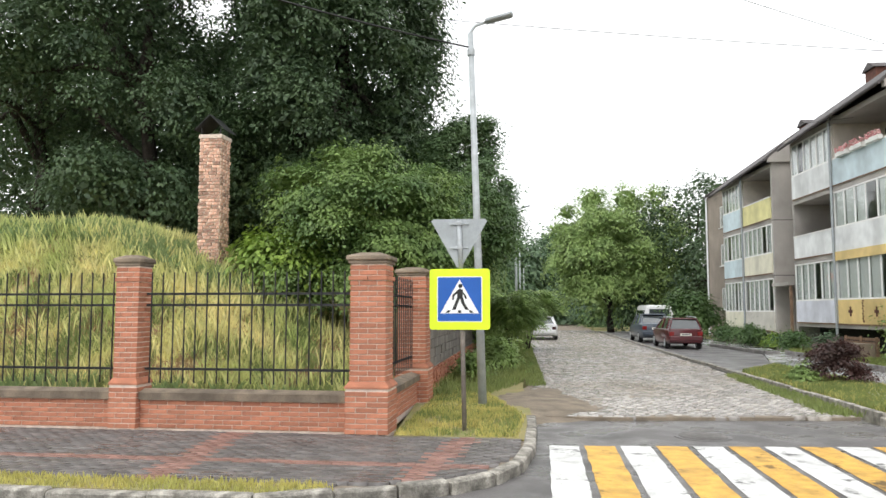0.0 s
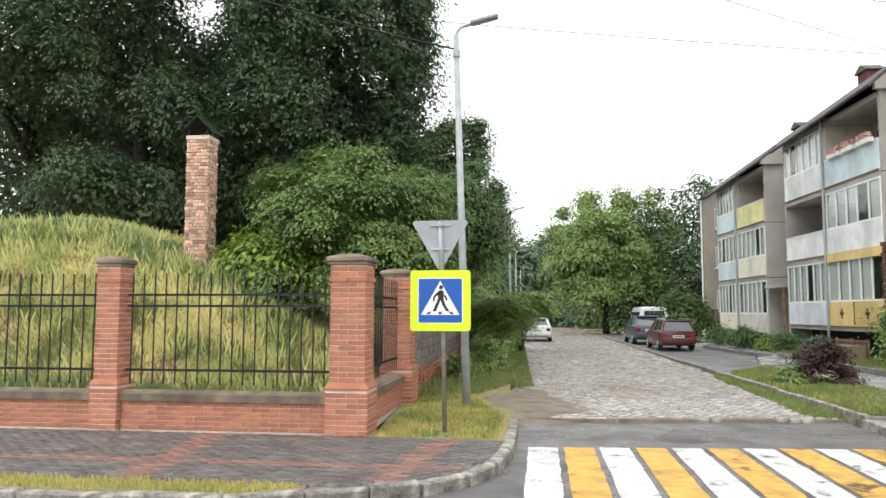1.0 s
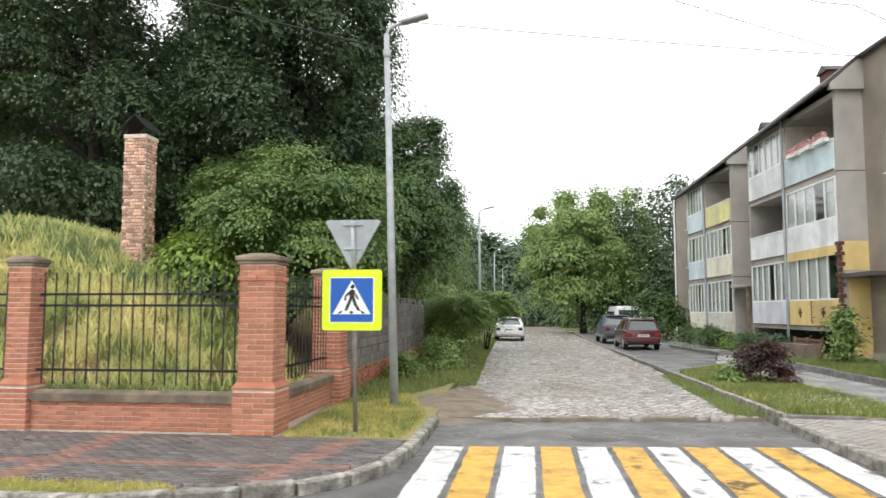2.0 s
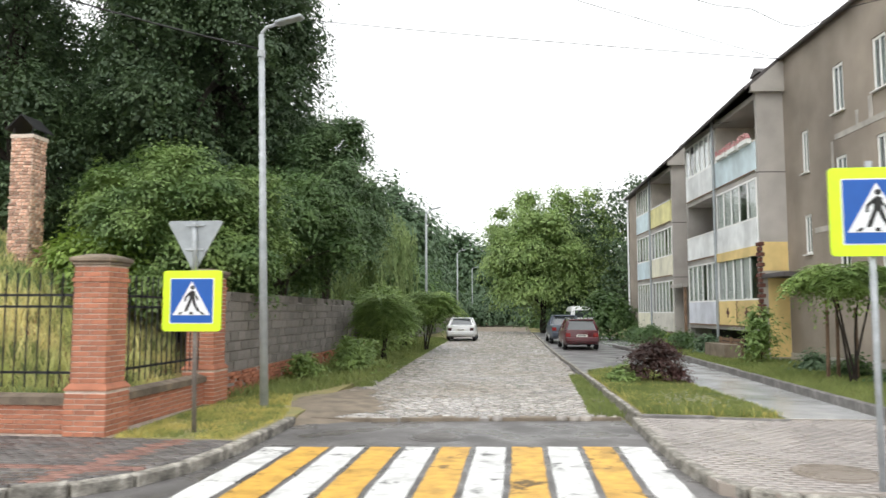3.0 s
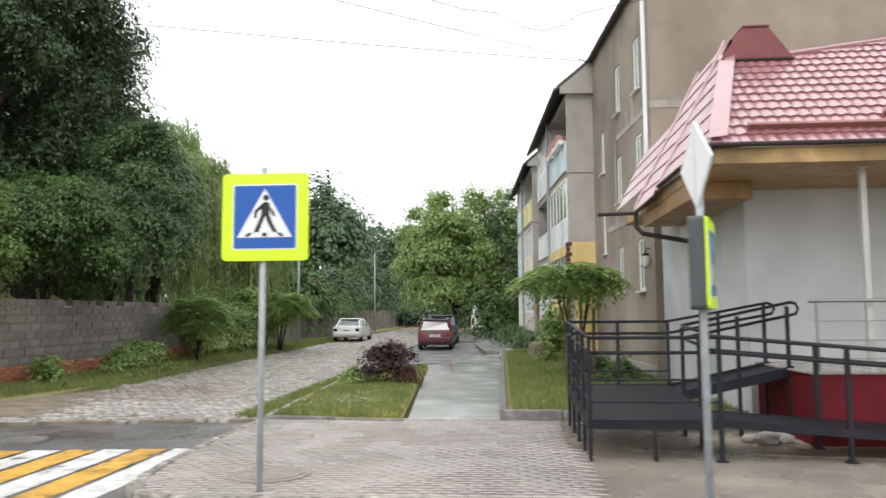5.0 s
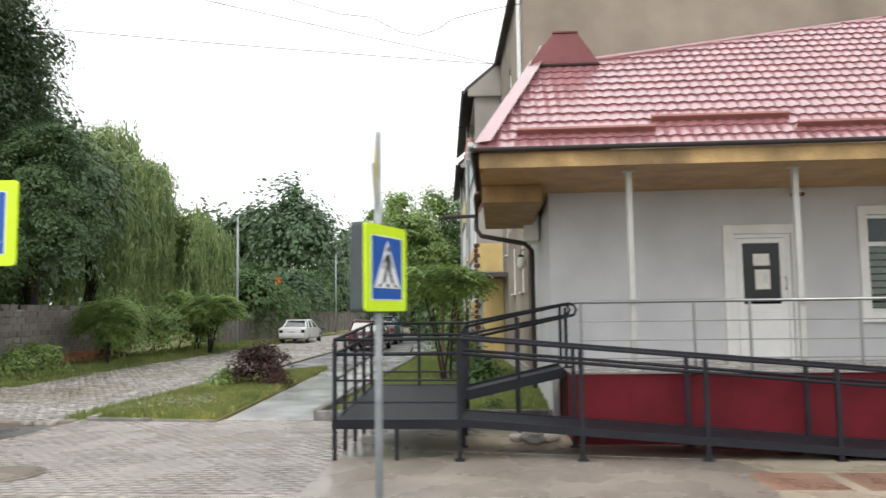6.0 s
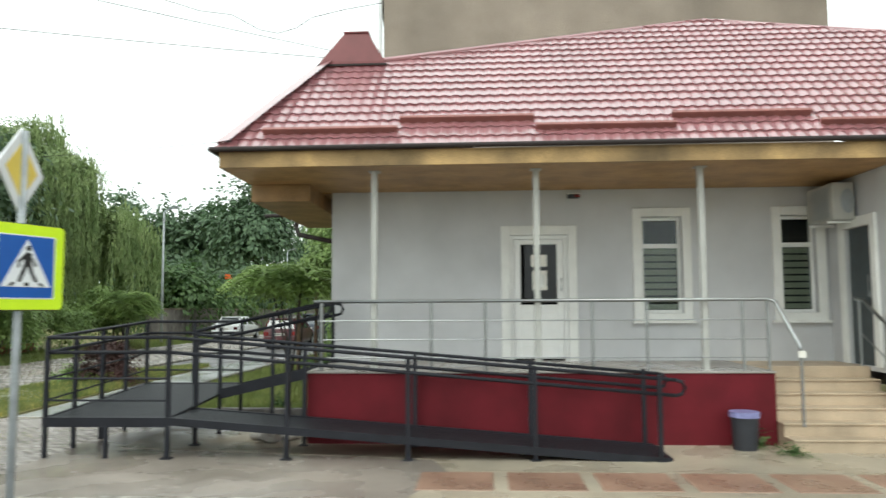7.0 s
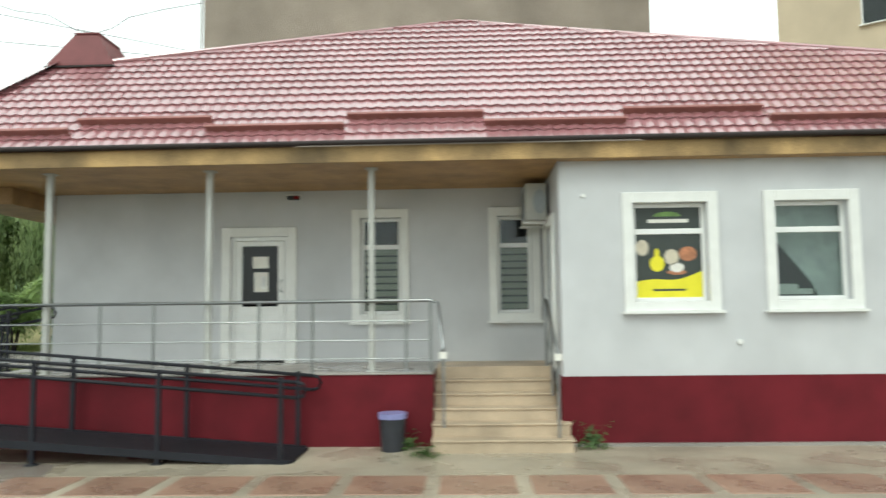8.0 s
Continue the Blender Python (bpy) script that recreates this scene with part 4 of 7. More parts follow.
def roof_face(name, corners, pitch_x=0.16, step=0.262):
    """Stamped sheet tiles over a sloping face: waves across, a drop at the foot of each course. The first two corners are the eave."""
    a, b = Vector(corners[0]), Vector(corners[1])
    ux = (b - a).normalized()
    nn = ux.cross(Vector(corners[2]) - a).normalized()
    nn = nn if nn.z > 0 else -nn
    up = nn.cross(ux)
    up = up if up.z > 0 else -up
    poly = [((Vector(c) - a).dot(ux), (Vector(c) - a).dot(up)) for c in corners]
    top = max(p[1] for p in poly)
    bm = bmesh.new()
    rows = []
    k = 0
    while k * step < top:
        rows += [(max(0.0, k * step - 0.014), 0.026), (min(top, (k + 1) * step) - 0.002, 0.0)]
        k += 1
    prev = None
    for v, lift in rows:
        us = []
        for (p, q) in zip(poly, poly[1:] + poly[:1]):
            if (p[1] - v) * (q[1] - v) <= 0 and abs(p[1] - q[1]) > 1e-6:
                us.append(p[0] + (v - p[1]) / (q[1] - p[1]) * (q[0] - p[0]))
        if v <= 1e-6:
            us = [poly[0][0], poly[1][0]]
        if len(us) < 2:
            continue
        lo, hi = min(us), max(us)
        n = 6 * int(round((poly[1][0]) / pitch_x))
        line = []
        for i in range(n + 1):
            u = poly[1][0] * i / n
            inr = lo - 1e-4 <= u <= hi + 1e-4
            uu = min(max(u, lo), hi)
            line.append((bm.verts.new(a + ux * uu + up * v + nn * (lift + 0.009 * math.cos(2 * math.pi * u / pitch_x))), inr))
        if prev:
            for i in range(n):
                if any((prev[i][1], prev[i + 1][1], line[i][1], line[i + 1][1])):
                    try:
                        bm.faces.new((prev[i][0], prev[i + 1][0], line[i + 1][0], line[i][0]))
                    except ValueError:
                        pass
        prev = line
    bmesh.ops.dissolve_degenerate(bm, dist=1e-4, edges=bm.edges)
    return part(name, bm, M["roof_red"], shop, smooth=False)


APEX, LK, LM, RK = (20.4, 13.45, 6.7), (13.95, 11.97, 5.575), (14.85, 11.98, 5.6), (27.5, 11.55, 5.24)
roof_face("roof", [(X0, EAVE_Y, EAVE_Z), (X1, EAVE_Y, EAVE_Z), RK, APEX, LM, LK])
HIP = 2.13


def on_hip(y, z):
    """A point of the steep end slope."""
    return (X0 + (z - EAVE_Z) / HIP, y, z)


roof_face("roof", [on_hip(12.62, EAVE_Z), on_hip(EAVE_Y, EAVE_Z), on_hip(11.97, 5.575), on_hip(12.2, 6.0), on_hip(12.62, 6.0)], step=0.36)
roof_face("roof", [on_hip(14.3, 3.54), on_hip(12.62, 3.54), on_hip(12.62, 6.0), on_hip(14.1, 6.0)], step=0.36)
roof_face("roof", [on_hip(17.9, 4.0), on_hip(14.3, 4.0), on_hip(14.3, 5.25), on_hip(17.7, 5.25)], step=0.36)
bm = bmesh.new()
for quad in ((LK, LM, APEX, (20.4, 17.9, 6.4), (14.72, 17.9, 5.2)), (APEX, RK, (27.5, 17.9, 5.0), (20.4, 17.9, 6.4)), (RK, (X1, EAVE_Y, EAVE_Z), (X1, 17.9, EAVE_Z), (27.5, 17.9, 5.0)), (on_hip(12.2, 6.0), on_hip(14.1, 6.0), (15.3, 14.1, 5.6), (15.3, 12.2, 5.6)), (on_hip(14.3, 5.25), on_hip(17.9, 5.25), (15.0, 17.9, 5.2), (15.0, 14.3, 5.25)), (on_hip(14.3, 5.2), on_hip(14.1, 6.0), (15.3, 14.1, 5.5))):
    bm.faces.new([bm.verts.new(Vector(p) - Vector((0, 0, 0.012))) for p in quad])
part("roof_back", bm, M["red_metal"], shop)
for a, b in ((LM, APEX), (APEX, RK), (RK, (X1, EAVE_Y, EAVE_Z)), (on_hip(12.62, 3.6), on_hip(12.4, 6.0)), (on_hip(14.42, 3.54), on_hip(14.05, 6.02))):
    part("ridge_cap", tube(bmesh.new(), [Vector(a) + Vector((0, 0, 0.03)), Vector(b) + Vector((0, 0, 0.03))], 0.045, 8), M["roof_red"], shop)
# broad smooth flashing along the near hip
h0, h1 = Vector((X0, EAVE_Y, EAVE_Z)), Vector(LK)
bm = bmesh.new()
for k in range(2):
    for p, q in ((h0, h0.lerp(h1, 0.52)), (h0.lerp(h1, 0.5), h1)):
        lift = 0.115 if p is h0 else 0.107
        side_a, side_b = (Vector((0.2, 0, 0)), Vector((-0.012, 0.1, 0))) if k == 0 else (Vector((-0.012, 0.1, 0)), Vector((0.0, 0.16, -0.02)))
        bm.faces.new([bm.verts.new(c + Vector((0, -0.02, lift))) for c in (p + side_b, p + side_a, q + side_a, q + side_b)])
part("hip_flashing", bm, M["roof_red"], shop, "broad smooth pink hip flashing")
bm = bmesh.new()
lo = [bm.verts.new(p) for p in ((13.9, 11.86, 5.46), (15.0, 11.86, 5.46), (14.99, 13.6, 5.46), (13.92, 13.6, 5.46))]
md = [bm.verts.new(p) for p in ((13.93, 11.88, 5.6), (14.97, 11.88, 5.6), (14.97, 13.5, 5.6), (13.95, 13.5, 5.6))]
hi = [bm.verts.new(p) for p in ((14.3, 12.0, 6.1), (14.68, 12.0, 6.1), (14.68, 12.7, 6.1), (14.3, 12.7, 6.1))]
for p, q in ((lo, md), (md, hi)):
    for i in range(4):
        bm.faces.new((p[i], p[(i + 1) % 4], q[(i + 1) % 4], q[i]))
bm.faces.new(hi)
part("roof_vent", bm, M["red_metal"], shop, "tapering dark red roof vent")
part("vent_lip", boxes((14.285, 14.695, 11.98, 12.72, 6.1, 6.125)), M["red_metal"], shop)
part("vent_foot", boxes((13.9, 15.0, 11.84, 11.9, 5.52, 5.55)), M["gutter"], shop)
x, low = 13.62, True
while x < 28.4:
    y = 9.97 if low else 10.2
    z = EAVE_Z + SL * (y - EAVE_Y)
    bar = bmesh.new()
    m = Matrix.Translation((x, y, z)) @ Matrix.Rotation(math.atan(SL), 4, "X")
    box(bar, 0, 1.78, -0.01, 0.01, 0.0, 0.1, m=m)
    box(bar, 0, 1.78, -0.04, 0.02, 0.08, 0.1, m=m)
    part("snow_guard", bar, M["guard"], shop, "dark red snow guard rail")
    x, low = x + 1.78, not low

part("fascia", boxes((X0 + 0.05, X1 - 0.05, EAVE_Y + 0.04, EAVE_Y + 0.08, 3.49, 3.69)), M["wood_fascia"], shop, "weathered pine fascia board")
part("fascia", boxes((X0 + 0.05, X0 + 0.09, EAVE_Y + 0.08, 16.4, 3.49, 3.69)), M["wood_fascia"], shop)
for k in range(16):
    y = EAVE_Y + 0.09 + k * 0.14
    if y < WY - 0.05:
        part("soffit_board", boxes((X0 + 0.09, 21.64, y, y + 0.134, 3.49, 3.51)), M["wood_soffit"], shop, "varnished pine soffit board")
    part("soffit_board", boxes((X0 + 0.1 + k * 0.066, X0 + 0.1 + k * 0.066 + 0.06, WY + 0.05, 16.4, 3.49, 3.51)), M["wood_soffit"], shop)
part("soffit_board", boxes((21.66, X1 - 0.1, EAVE_Y + 0.09, FRONT - 0.002, 3.49, 3.51)), M["wood_soffit"], shop)
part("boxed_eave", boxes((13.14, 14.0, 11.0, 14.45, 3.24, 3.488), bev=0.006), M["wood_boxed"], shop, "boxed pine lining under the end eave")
part("gutter", tube(bmesh.new(), [(X0 - 0.03, EAVE_Y - 0.03, 3.715), (X1, EAVE_Y - 0.03, 3.73)], 0.032, 10), M["gutter"], shop, "dark brown half round gutter")
part("gutter", tube(bmesh.new(), [(X0 - 0.04, EAVE_Y - 0.03, 3.715), (X0 - 0.04, 12.6, 3.7), (X0 - 0.08, 12.66, 3.56), (X0 - 0.1, 14.45, 3.5), (12.3, 14.5, 3.49)], 0.035, 10), M["gutter"], shop)
part("downpipe", tube(bmesh.new(), [(12.97, 14.3, 3.5), (12.97, 14.25, 3.22), (13.06, 14.12, 3.08), (13.86, 13.9, 2.9), (13.98, 13.88, 2.77), (13.99, 13.88, 1.0), (13.99, 13.88, 0.3)], 0.045, 10), M["gutter"], shop, "dark brown downpipe bent under the eave")
cctv = thing("security_camera", "small white wall camera with dark lens", "camera", (17.86, WY, 3.38))
part("body", boxes((-0.08, 0.1, -0.12, -0.04, -0.03, 0.03), bev=0.01), M["plastic_dark"], cctv)
part("arm", boxes((-0.02, 0.02, -0.05, 0, -0.015, 0.015)), M["pvc"], cctv)
part("hood", boxes((-0.09, 0.11, -0.13, -0.04, 0.03, 0.042)), M["pvc"], cctv)
part("label", boxes((0.03, 0.1, -0.124, -0.1205, -0.02, 0.015)), M["lamp_red"], cctv, "small red label")
ac = thing("air_conditioner", "white outdoor air conditioning unit on a wall bracket", "air conditioner", (21.64, 11.35, 2.88))
part("casing", boxes((-0.33, -0.03, -0.4, 0.4, 0.0, 0.52), bev=0.015), M["white_post"], ac)
bm = bmesh.new()
bmesh.ops.create_cone(bm, cap_ends=True, segments=28, radius1=0.17, radius2=0.17, depth=0.012)
bmesh.ops.transform(bm, matrix=pose(-0.125, -0.406, 0.26, 90, 0, 0) @ Matrix.Diagonal((0.55, 1, 1, 1)), verts=bm.verts)
part("fan_recess", bm, M["sign_back"], ac, "grey round fan grille")
bm = bmesh.new()
for k in range(14):
    box(bm, -0.345, -0.331, -0.3, 0.18, 0.05 + k * 0.031, 0.06 + k * 0.031)
part("grille", bm, M["sign_back"], ac)
for y in (-0.3, 0.27):
    part("bracket", boxes((-0.36, 0.0, y, y + 0.03, -0.04, -0.005)), M["pvc"], ac)
ac2 = thing("air_conditioner", "small outdoor unit on the side wall", "air conditioner", (14.14, 13.85, 2.95))
part("casing", boxes((-0.3, -0.02, 0, 0.75, 0, 0.5), bev=0.015), M["pvc"], ac2)

# porch
porch = thing("porch", "raised shop porch with dark red front and pale slab", "porch")
part("plinth", boxes((14.25, 20.05, FRONT, WY, -0.2, 0.872)), M["plinth"], porch, "dark red painted front")
part("floor_slab", boxes((14.22, 20.06, FRONT - 0.02, WY, 0.872, 0.898), bev=0.006), M["slab"], porch, "pale worn slab")
part("landing", boxes((20.06, 21.64, 10.82, WY, -0.2, LIFT)), M["tile_step"], porch)
for k in range(5):
    y0, top = 9.45 + 0.27 * k, 0.15 + 0.148 * k
    part("step", boxes((20.06, 21.62 if y0 > 9.8 else 21.7, y0 + 0.02, y0 + 0.29, -0.2, top - 0.025)), M["tile_step"], porch)
    part("tread", boxes((20.05, 21.62 if y0 > 9.8 else 21.72, y0, y0 + 0.29, top - 0.025, top), bev=0.006), M["tile_step"], porch, "beige tiled tread")
for x in (15.07, 17.18, 19.28):
    post = thing("porch_post", "slim white steel post under the eave", "post", (x, 10.12, LIFT), group="porch posts")
    part("shaft", boxes((-0.038, 0.038, -0.038, 0.038, 0, 2.6), bev=0.006), M["white_post"], post)
    part("foot", boxes((-0.07, 0.07, -0.07, 0.07, 0, 0.012)), M["white_post"], post)
    part("head", boxes((-0.07, 0.07, -0.07, 0.07, 2.585, 2.6)), M["white_post"], post)
rail = thing("porch_railing", "polished stainless steel railing along the porch", "railing", (0, 10.03, LIFT))
part("handrail", tube(bmesh.new(), [(14.3, 0, 0.89), (20.03, 0, 0.89), (20.12, -0.03, 0.86), (20.2, -0.5, 0.33), (20.2, -0.52, 0.26)], 0.022, 10), M["chrome"], rail, smooth=True)
for z in (0.17, 0.4, 0.64):
    part("cross_bar", tube(bmesh.new(), [(14.36, 0, z), (20.02, 0, z)], 0.008, 8), M["chrome"], rail)
for x in (14.4, 15.82, 16.51, 17.86, 18.54, 19.72, 20.03):
    part("post", tube(bmesh.new(), [(x, 0, 0), (x, 0, 0.88)], 0.019, 8), M["chrome"], rail)
part("post", tube(bmesh.new(), [(20.2, -0.52, -0.6), (20.2, -0.52, 0.26)], 0.019, 8), M["chrome"], rail)
rail2 = thing("stair_railing", "stainless handrail beside tiled steps", "railing", (21.55, 10.0, LIFT))
part("handrail", tube(bmesh.new(), [(0, 0.95, 0.9), (0, 0.75, 0.88), (0, -0.42, 0.22), (0, -0.44, 0.1)], 0.022, 10), M["chrome"], rail2, smooth=True)
for y, z0, z1 in ((0.85, 0, 0.88), (0.2, -0.32, 0.56), (-0.42, -0.74, 0.22)):
    part("post", tube(bmesh.new(), [(0, y, z0), (0, y, z1)], 0.019, 8), M["chrome"], rail2)
part("cross_bar", tube(bmesh.new(), [(0, 0.85, 0.45), (0, -0.42, -0.2)], 0.008, 8), M["chrome"], rail2)
for x, y, z in ((20.2, 9.48, LIFT + 0.24), (21.55, 9.55, LIFT + 0.2)):
    tagn = thing("rail_tag", "small white reflective tag on a handrail end", "tag", (x, y, z))
    part("plate", boxes((-0.045, 0.045, -0.012, -0.002, -0.04, 0.04)), M["paper"], tagn)

for x, z, r in ((23.8, 1.23, 0.035), (21.95, 3.05, 0.03)):
    wv = thing("wall_vent", "small round white vent cap on plaster", "vent", (x, FRONT, z), group="wall vents")
    bm = bmesh.new()
    bmesh.ops.create_cone(bm, cap_ends=True, segments=20, radius1=r, radius2=r * 0.8, depth=0.03)
    bmesh.ops.rotate(bm, verts=bm.verts, matrix=Matrix.Rotation(radians(90), 3, "X"))
    bmesh.ops.translate(bm, verts=bm.verts, vec=(0, -0.014, 0))
    part("cap", bm, M["trim"], wv)

# waste bin
bin_ = thing("waste_bin", "dark plastic bin lined with a lilac bag", "waste bin", (19.58, 9.68, 0))
bm = bmesh.new()
bmesh.ops.create_cone(bm, cap_ends=True, segments=24, radius1=0.135, radius2=0.165, depth=0.42)
bmesh.ops.translate(bm, verts=bm.verts, vec=(0, 0, 0.21))
part("bucket", bm, M["plastic_dark"], bin_, smooth=False)
bm = bmesh.new()
pts = [(0.172 * math.cos(t) * (1 + 0.02 * math.sin(7 * t)), 0.172 * math.sin(t) * (1 + 0.02 * math.sin(7 * t))) for t in np.linspace(0, 2 * math.pi, 32, endpoint=False)]
prism(bm, pts, 0.38, 0.445)
part("liner", bm, M["bag"], bin_, "crumpled lilac bag over the rim")

# ---- access ramp ----
ramp = thing("access_ramp", "dark grey steel access ramp with double handrails", "ramp")


def deck_z(x):
    return 0.45 - (x - 12.85) * (0.42 / 5.65)


Y0, Y1 = 8.92, 9.8
bm = bmesh.new()
for y in (Y0, Y1 - 0.05):
    box(bm, 0, 5.67, 0, 0.05, -0.075, 0.012, m=Matrix.Translation((12.87, y, 0.45)) @ Matrix.Rotation(math.atan(0.42 / 5.65), 4, "Y"))
part("stringer", bm, M["ramp"], ramp)
part("deck", box(bmesh.new(), 0, 5.7, 0.05, Y1 - Y0 - 0.05, -0.03, 0.0, m=Matrix.Translation((12.87, Y0, 0.45)) @ Matrix.Rotation(math.atan(0.42 / 5.65), 4, "Y")), M["deck"], ramp, "perforated dark deck plate")


def land_z(y):
    return 0.45 + 0.055 * (y - Y0)


rise = Matrix.Translation((0, Y0, 0.45)) @ Matrix.Rotation(math.atan(0.055), 4, "X")
part("landing", box(bmesh.new(), 11.45, 12.87, 0.05, 2.58, -0.03, 0.0, m=rise), M["deck"], ramp)
for r in ((11.4, 12.87, 0, 0.05, -0.1, 0.01), (11.4, 11.45, 0.05, 2.58, -0.1, 0.01), (11.4, 12.87, 2.58, 2.63, -0.1, 0.01)):
    part("edge_beam", box(bmesh.new(), *r, m=rise), M["ramp"], ramp)
slope2 = Matrix.Translation((12.87, 10.6, 0.56)) @ Matrix.Rotation(-math.atan(0.32 / 1.4), 4, "Y")
bm = bmesh.new()
box(bm, 0, 1.48, 0.05, 0.9, -0.03, 0.0, m=slope2)
box(bm, 0, 1.48, 0, 0.05, -0.09, 0.04, m=slope2)
box(bm, 0, 1.48, 0.9, 0.95, -0.09, 0.04, m=slope2)
part("upper_deck", bm, M["ramp"], ramp)


def rail_run(pts, hs=(0.92, 0.75), ends=(False, False), r=0.021, name="handrail"):
    for h in hs:
        part(name, tube(bmesh.new(), [(x, y, z + h) for x, y, z in pts], r, 10), M["ramp"], ramp, smooth=True)
    for flag, (x, y, z), d in ((ends[0], pts[0], -1), (ends[1], pts[-1], 1)):
        if flag:
            part("rail_end", tube(bmesh.new(), [(x, y, z + hs[0]), (x + d * 0.07, y, z + hs[0] - 0.02), (x + d * 0.1, y, z + (hs[0] + hs[1]) / 2), (x + d * 0.07, y, z + hs[1] + 0.02), (x, y, z + hs[1])], r, 10), M["ramp"], ramp, smooth=True)


for y in (Y0 + 0.025, Y1 - 0.025):
    xs = [12.87, 18.35]
    rail_run([(12.87, y, 0.45), (18.6, y, deck_z(18.6) - 0.06)], ends=(False, True))
    for x in (12.87, 14.25, 15.63, 17.05, 18.42):
        part("post", boxes((x - 0.025, x + 0.025, y - 0.02, y + 0.02, 0.0, deck_z(x) + 0.9)), M["ramp"], ramp)
        part("foot_plate", boxes((x - 0.06, x + 0.06, y - 0.05, y + 0.05, -0.01, 0.012)), M["ramp"], ramp)
rail_run([(12.87, Y0 + 0.025, 0.45), (11.43, Y0 + 0.025, 0.45), (11.43, 11.5, land_z(11.5)), (12.87, 11.5, land_z(11.5)), (14.3, 11.5, 0.85)], ends=(False, True))
rail_run([(12.87, 9.8, 0.5), (12.87, 10.62, 0.55), (14.3, 10.62, 0.85)], ends=(False, True))
for h in (0.2, 0.45):
    part("guard_bar", tube(bmesh.new(), [(12.87, Y0 + 0.03, 0.45 + h), (11.43, Y0 + 0.03, 0.45 + h), (11.43, 11.5, land_z(11.5) + h), (12.87, 11.5, land_z(11.5) + h)], 0.012, 8), M["ramp"], ramp)
for x, y in ((11.43, Y0 + 0.025), (11.43, 9.55), (11.43, 10.2), (11.43, 10.85), (11.43, 11.5), (12.15, 11.5), (12.15, Y0 + 0.025), (12.87, 11.5), (12.87, 10.62), (13.6, 11.5), (13.6, 10.62), (14.25, 11.5), (14.25, 10.62)):
    top = land_z(y) + max(0, (x - 12.87) * 0.2)
    part("post", boxes((x - 0.022, x + 0.022, y - 0.022, y + 0.022, 0.0, top + (0.9 if x != 12.15 or y > 10 else 0.0))), M["ramp"], ramp)
rubble = thing("stone_rubble", "pale broken concrete lump beside the porch", "rubble", (13.75, 10.05, 0))
bm = bmesh.new()
for p, s in (((0, 0, 0.08), 0.16), ((0.22, 0.1, 0.06), 0.12), ((-0.2, 0.12, 0.05), 0.1)):
    q = bmesh.ops.create_icosphere(bm, subdivisions=2, radius=s)
    for v in q["verts"]:
        v.co = v.co * (1 + 0.35 * noise.noise(v.co * 9 + Vector(p) * 5)) * 1.0
        v.co.z *= 0.6
        v.co += Vector(p)
part("lump", bm, M["seam"], rubble)


# ---- apartment house ----
apt = thing("apartment_building", "three storey brown roughcast apartment house with glazed balconies", "apartment house", (14.1, 18.2, 0), 4.2)
FACE = Matrix(((0, 1, 0, 0), (1, 0, 0, 0), (0, 0, 1, 0), (0, 0, 0, 1)))
wins_near = [(0.9, 1.52, z, z + h) for z, h in ((2.16, 1.32), (4.88, 1.3), (7.33, 1.4))] + [(3.02, 3.62, z, z + h) for z, h in ((2.16, 1.3), (4.72, 1.32), (7.3, 1.38))] + [(5.22, 5.66, 3.42, 4.65), (5.22, 5.66, 5.95, 7.28)]
wins_far = [(27.0, 27.6, z, z + 1.3) for z in (1.7, 4.3, 6.6)]
part("wall", grid_wall(bmesh.new(), FACE, 0.0, 6.9, -0.3, 10.04, 0.3, wins_near), M["render_brown"], apt)
part("wall", grid_wall(bmesh.new(), FACE, 24.2, 30.0, -0.3, 8.85, 0.3, wins_far), M["render_brown"], apt)
part("stair_wall", grid_wall(bmesh.new(), FACE, 14.9, 17.0, -0.3, 9.4, 0.3, [(15.5, 16.5, 0.3, 2.4)]), M["panel_grey"], apt)
bm = bmesh.new()
lo = [bm.verts.new(p) for p in ((0.302, 0, -0.3), (11.1, 0, -0.3), (11.1, 0, 10.05), (5.6, 0, 11.5), (0.302, 0, 10.17))]
hi = [bm.verts.new((v.co.x, 0.3, v.co.z)) for v in lo]
bm.faces.new(lo)
bm.faces.new(hi[::-1])
for i in range(5):
    bm.faces.new((lo[i], hi[i], hi[(i + 1) % 5], lo[(i + 1) % 5]))
part("gable_wall", bm, M["render_brown"], apt)
part("back_wall", boxes((10.8, 11.1, 0.3, 30, -0.3, 8.8), (0.3, 10.8, 29.7, 30, -0.3, 8.8)), M["render_brown"], apt)
for f, t in ((0, -0.012), (1, -0.012)):
    z = 4.02 if f == 0 else 6.55
    part("joint_band", boxes((-0.012, 0.0, 0.0, 5.0 - 1.4 * f, z, z + 0.16)), M["seam"], apt, "pale sealed panel joint")
    part("joint_band", boxes((0.0, 11.1, -0.012, 0.0, z, z + 0.18)), M["seam"], apt)
part("joint_band", boxes((-0.012, 0.0, 3.7, 3.84, 4.18, 6.55)), M["seam"], apt)
part("joint_band", boxes((-0.012, 0.0, 1.6, 1.8, 6.71, 7.3)), M["seam"], apt)
part("joint_band", boxes((-0.012, 0.0, 2.3, 2.45, 6.71, 7.1)), M["seam"], apt)
part("joint_band", boxes((-0.012, 0.0, 0.1, 0.3, 4.18, 9.4)), M["seam"], apt)
part("plinth_band", boxes((-0.05, -0.001, 0.0, 6.9, -0.3, 0.35)), M["panel_grey"], apt)
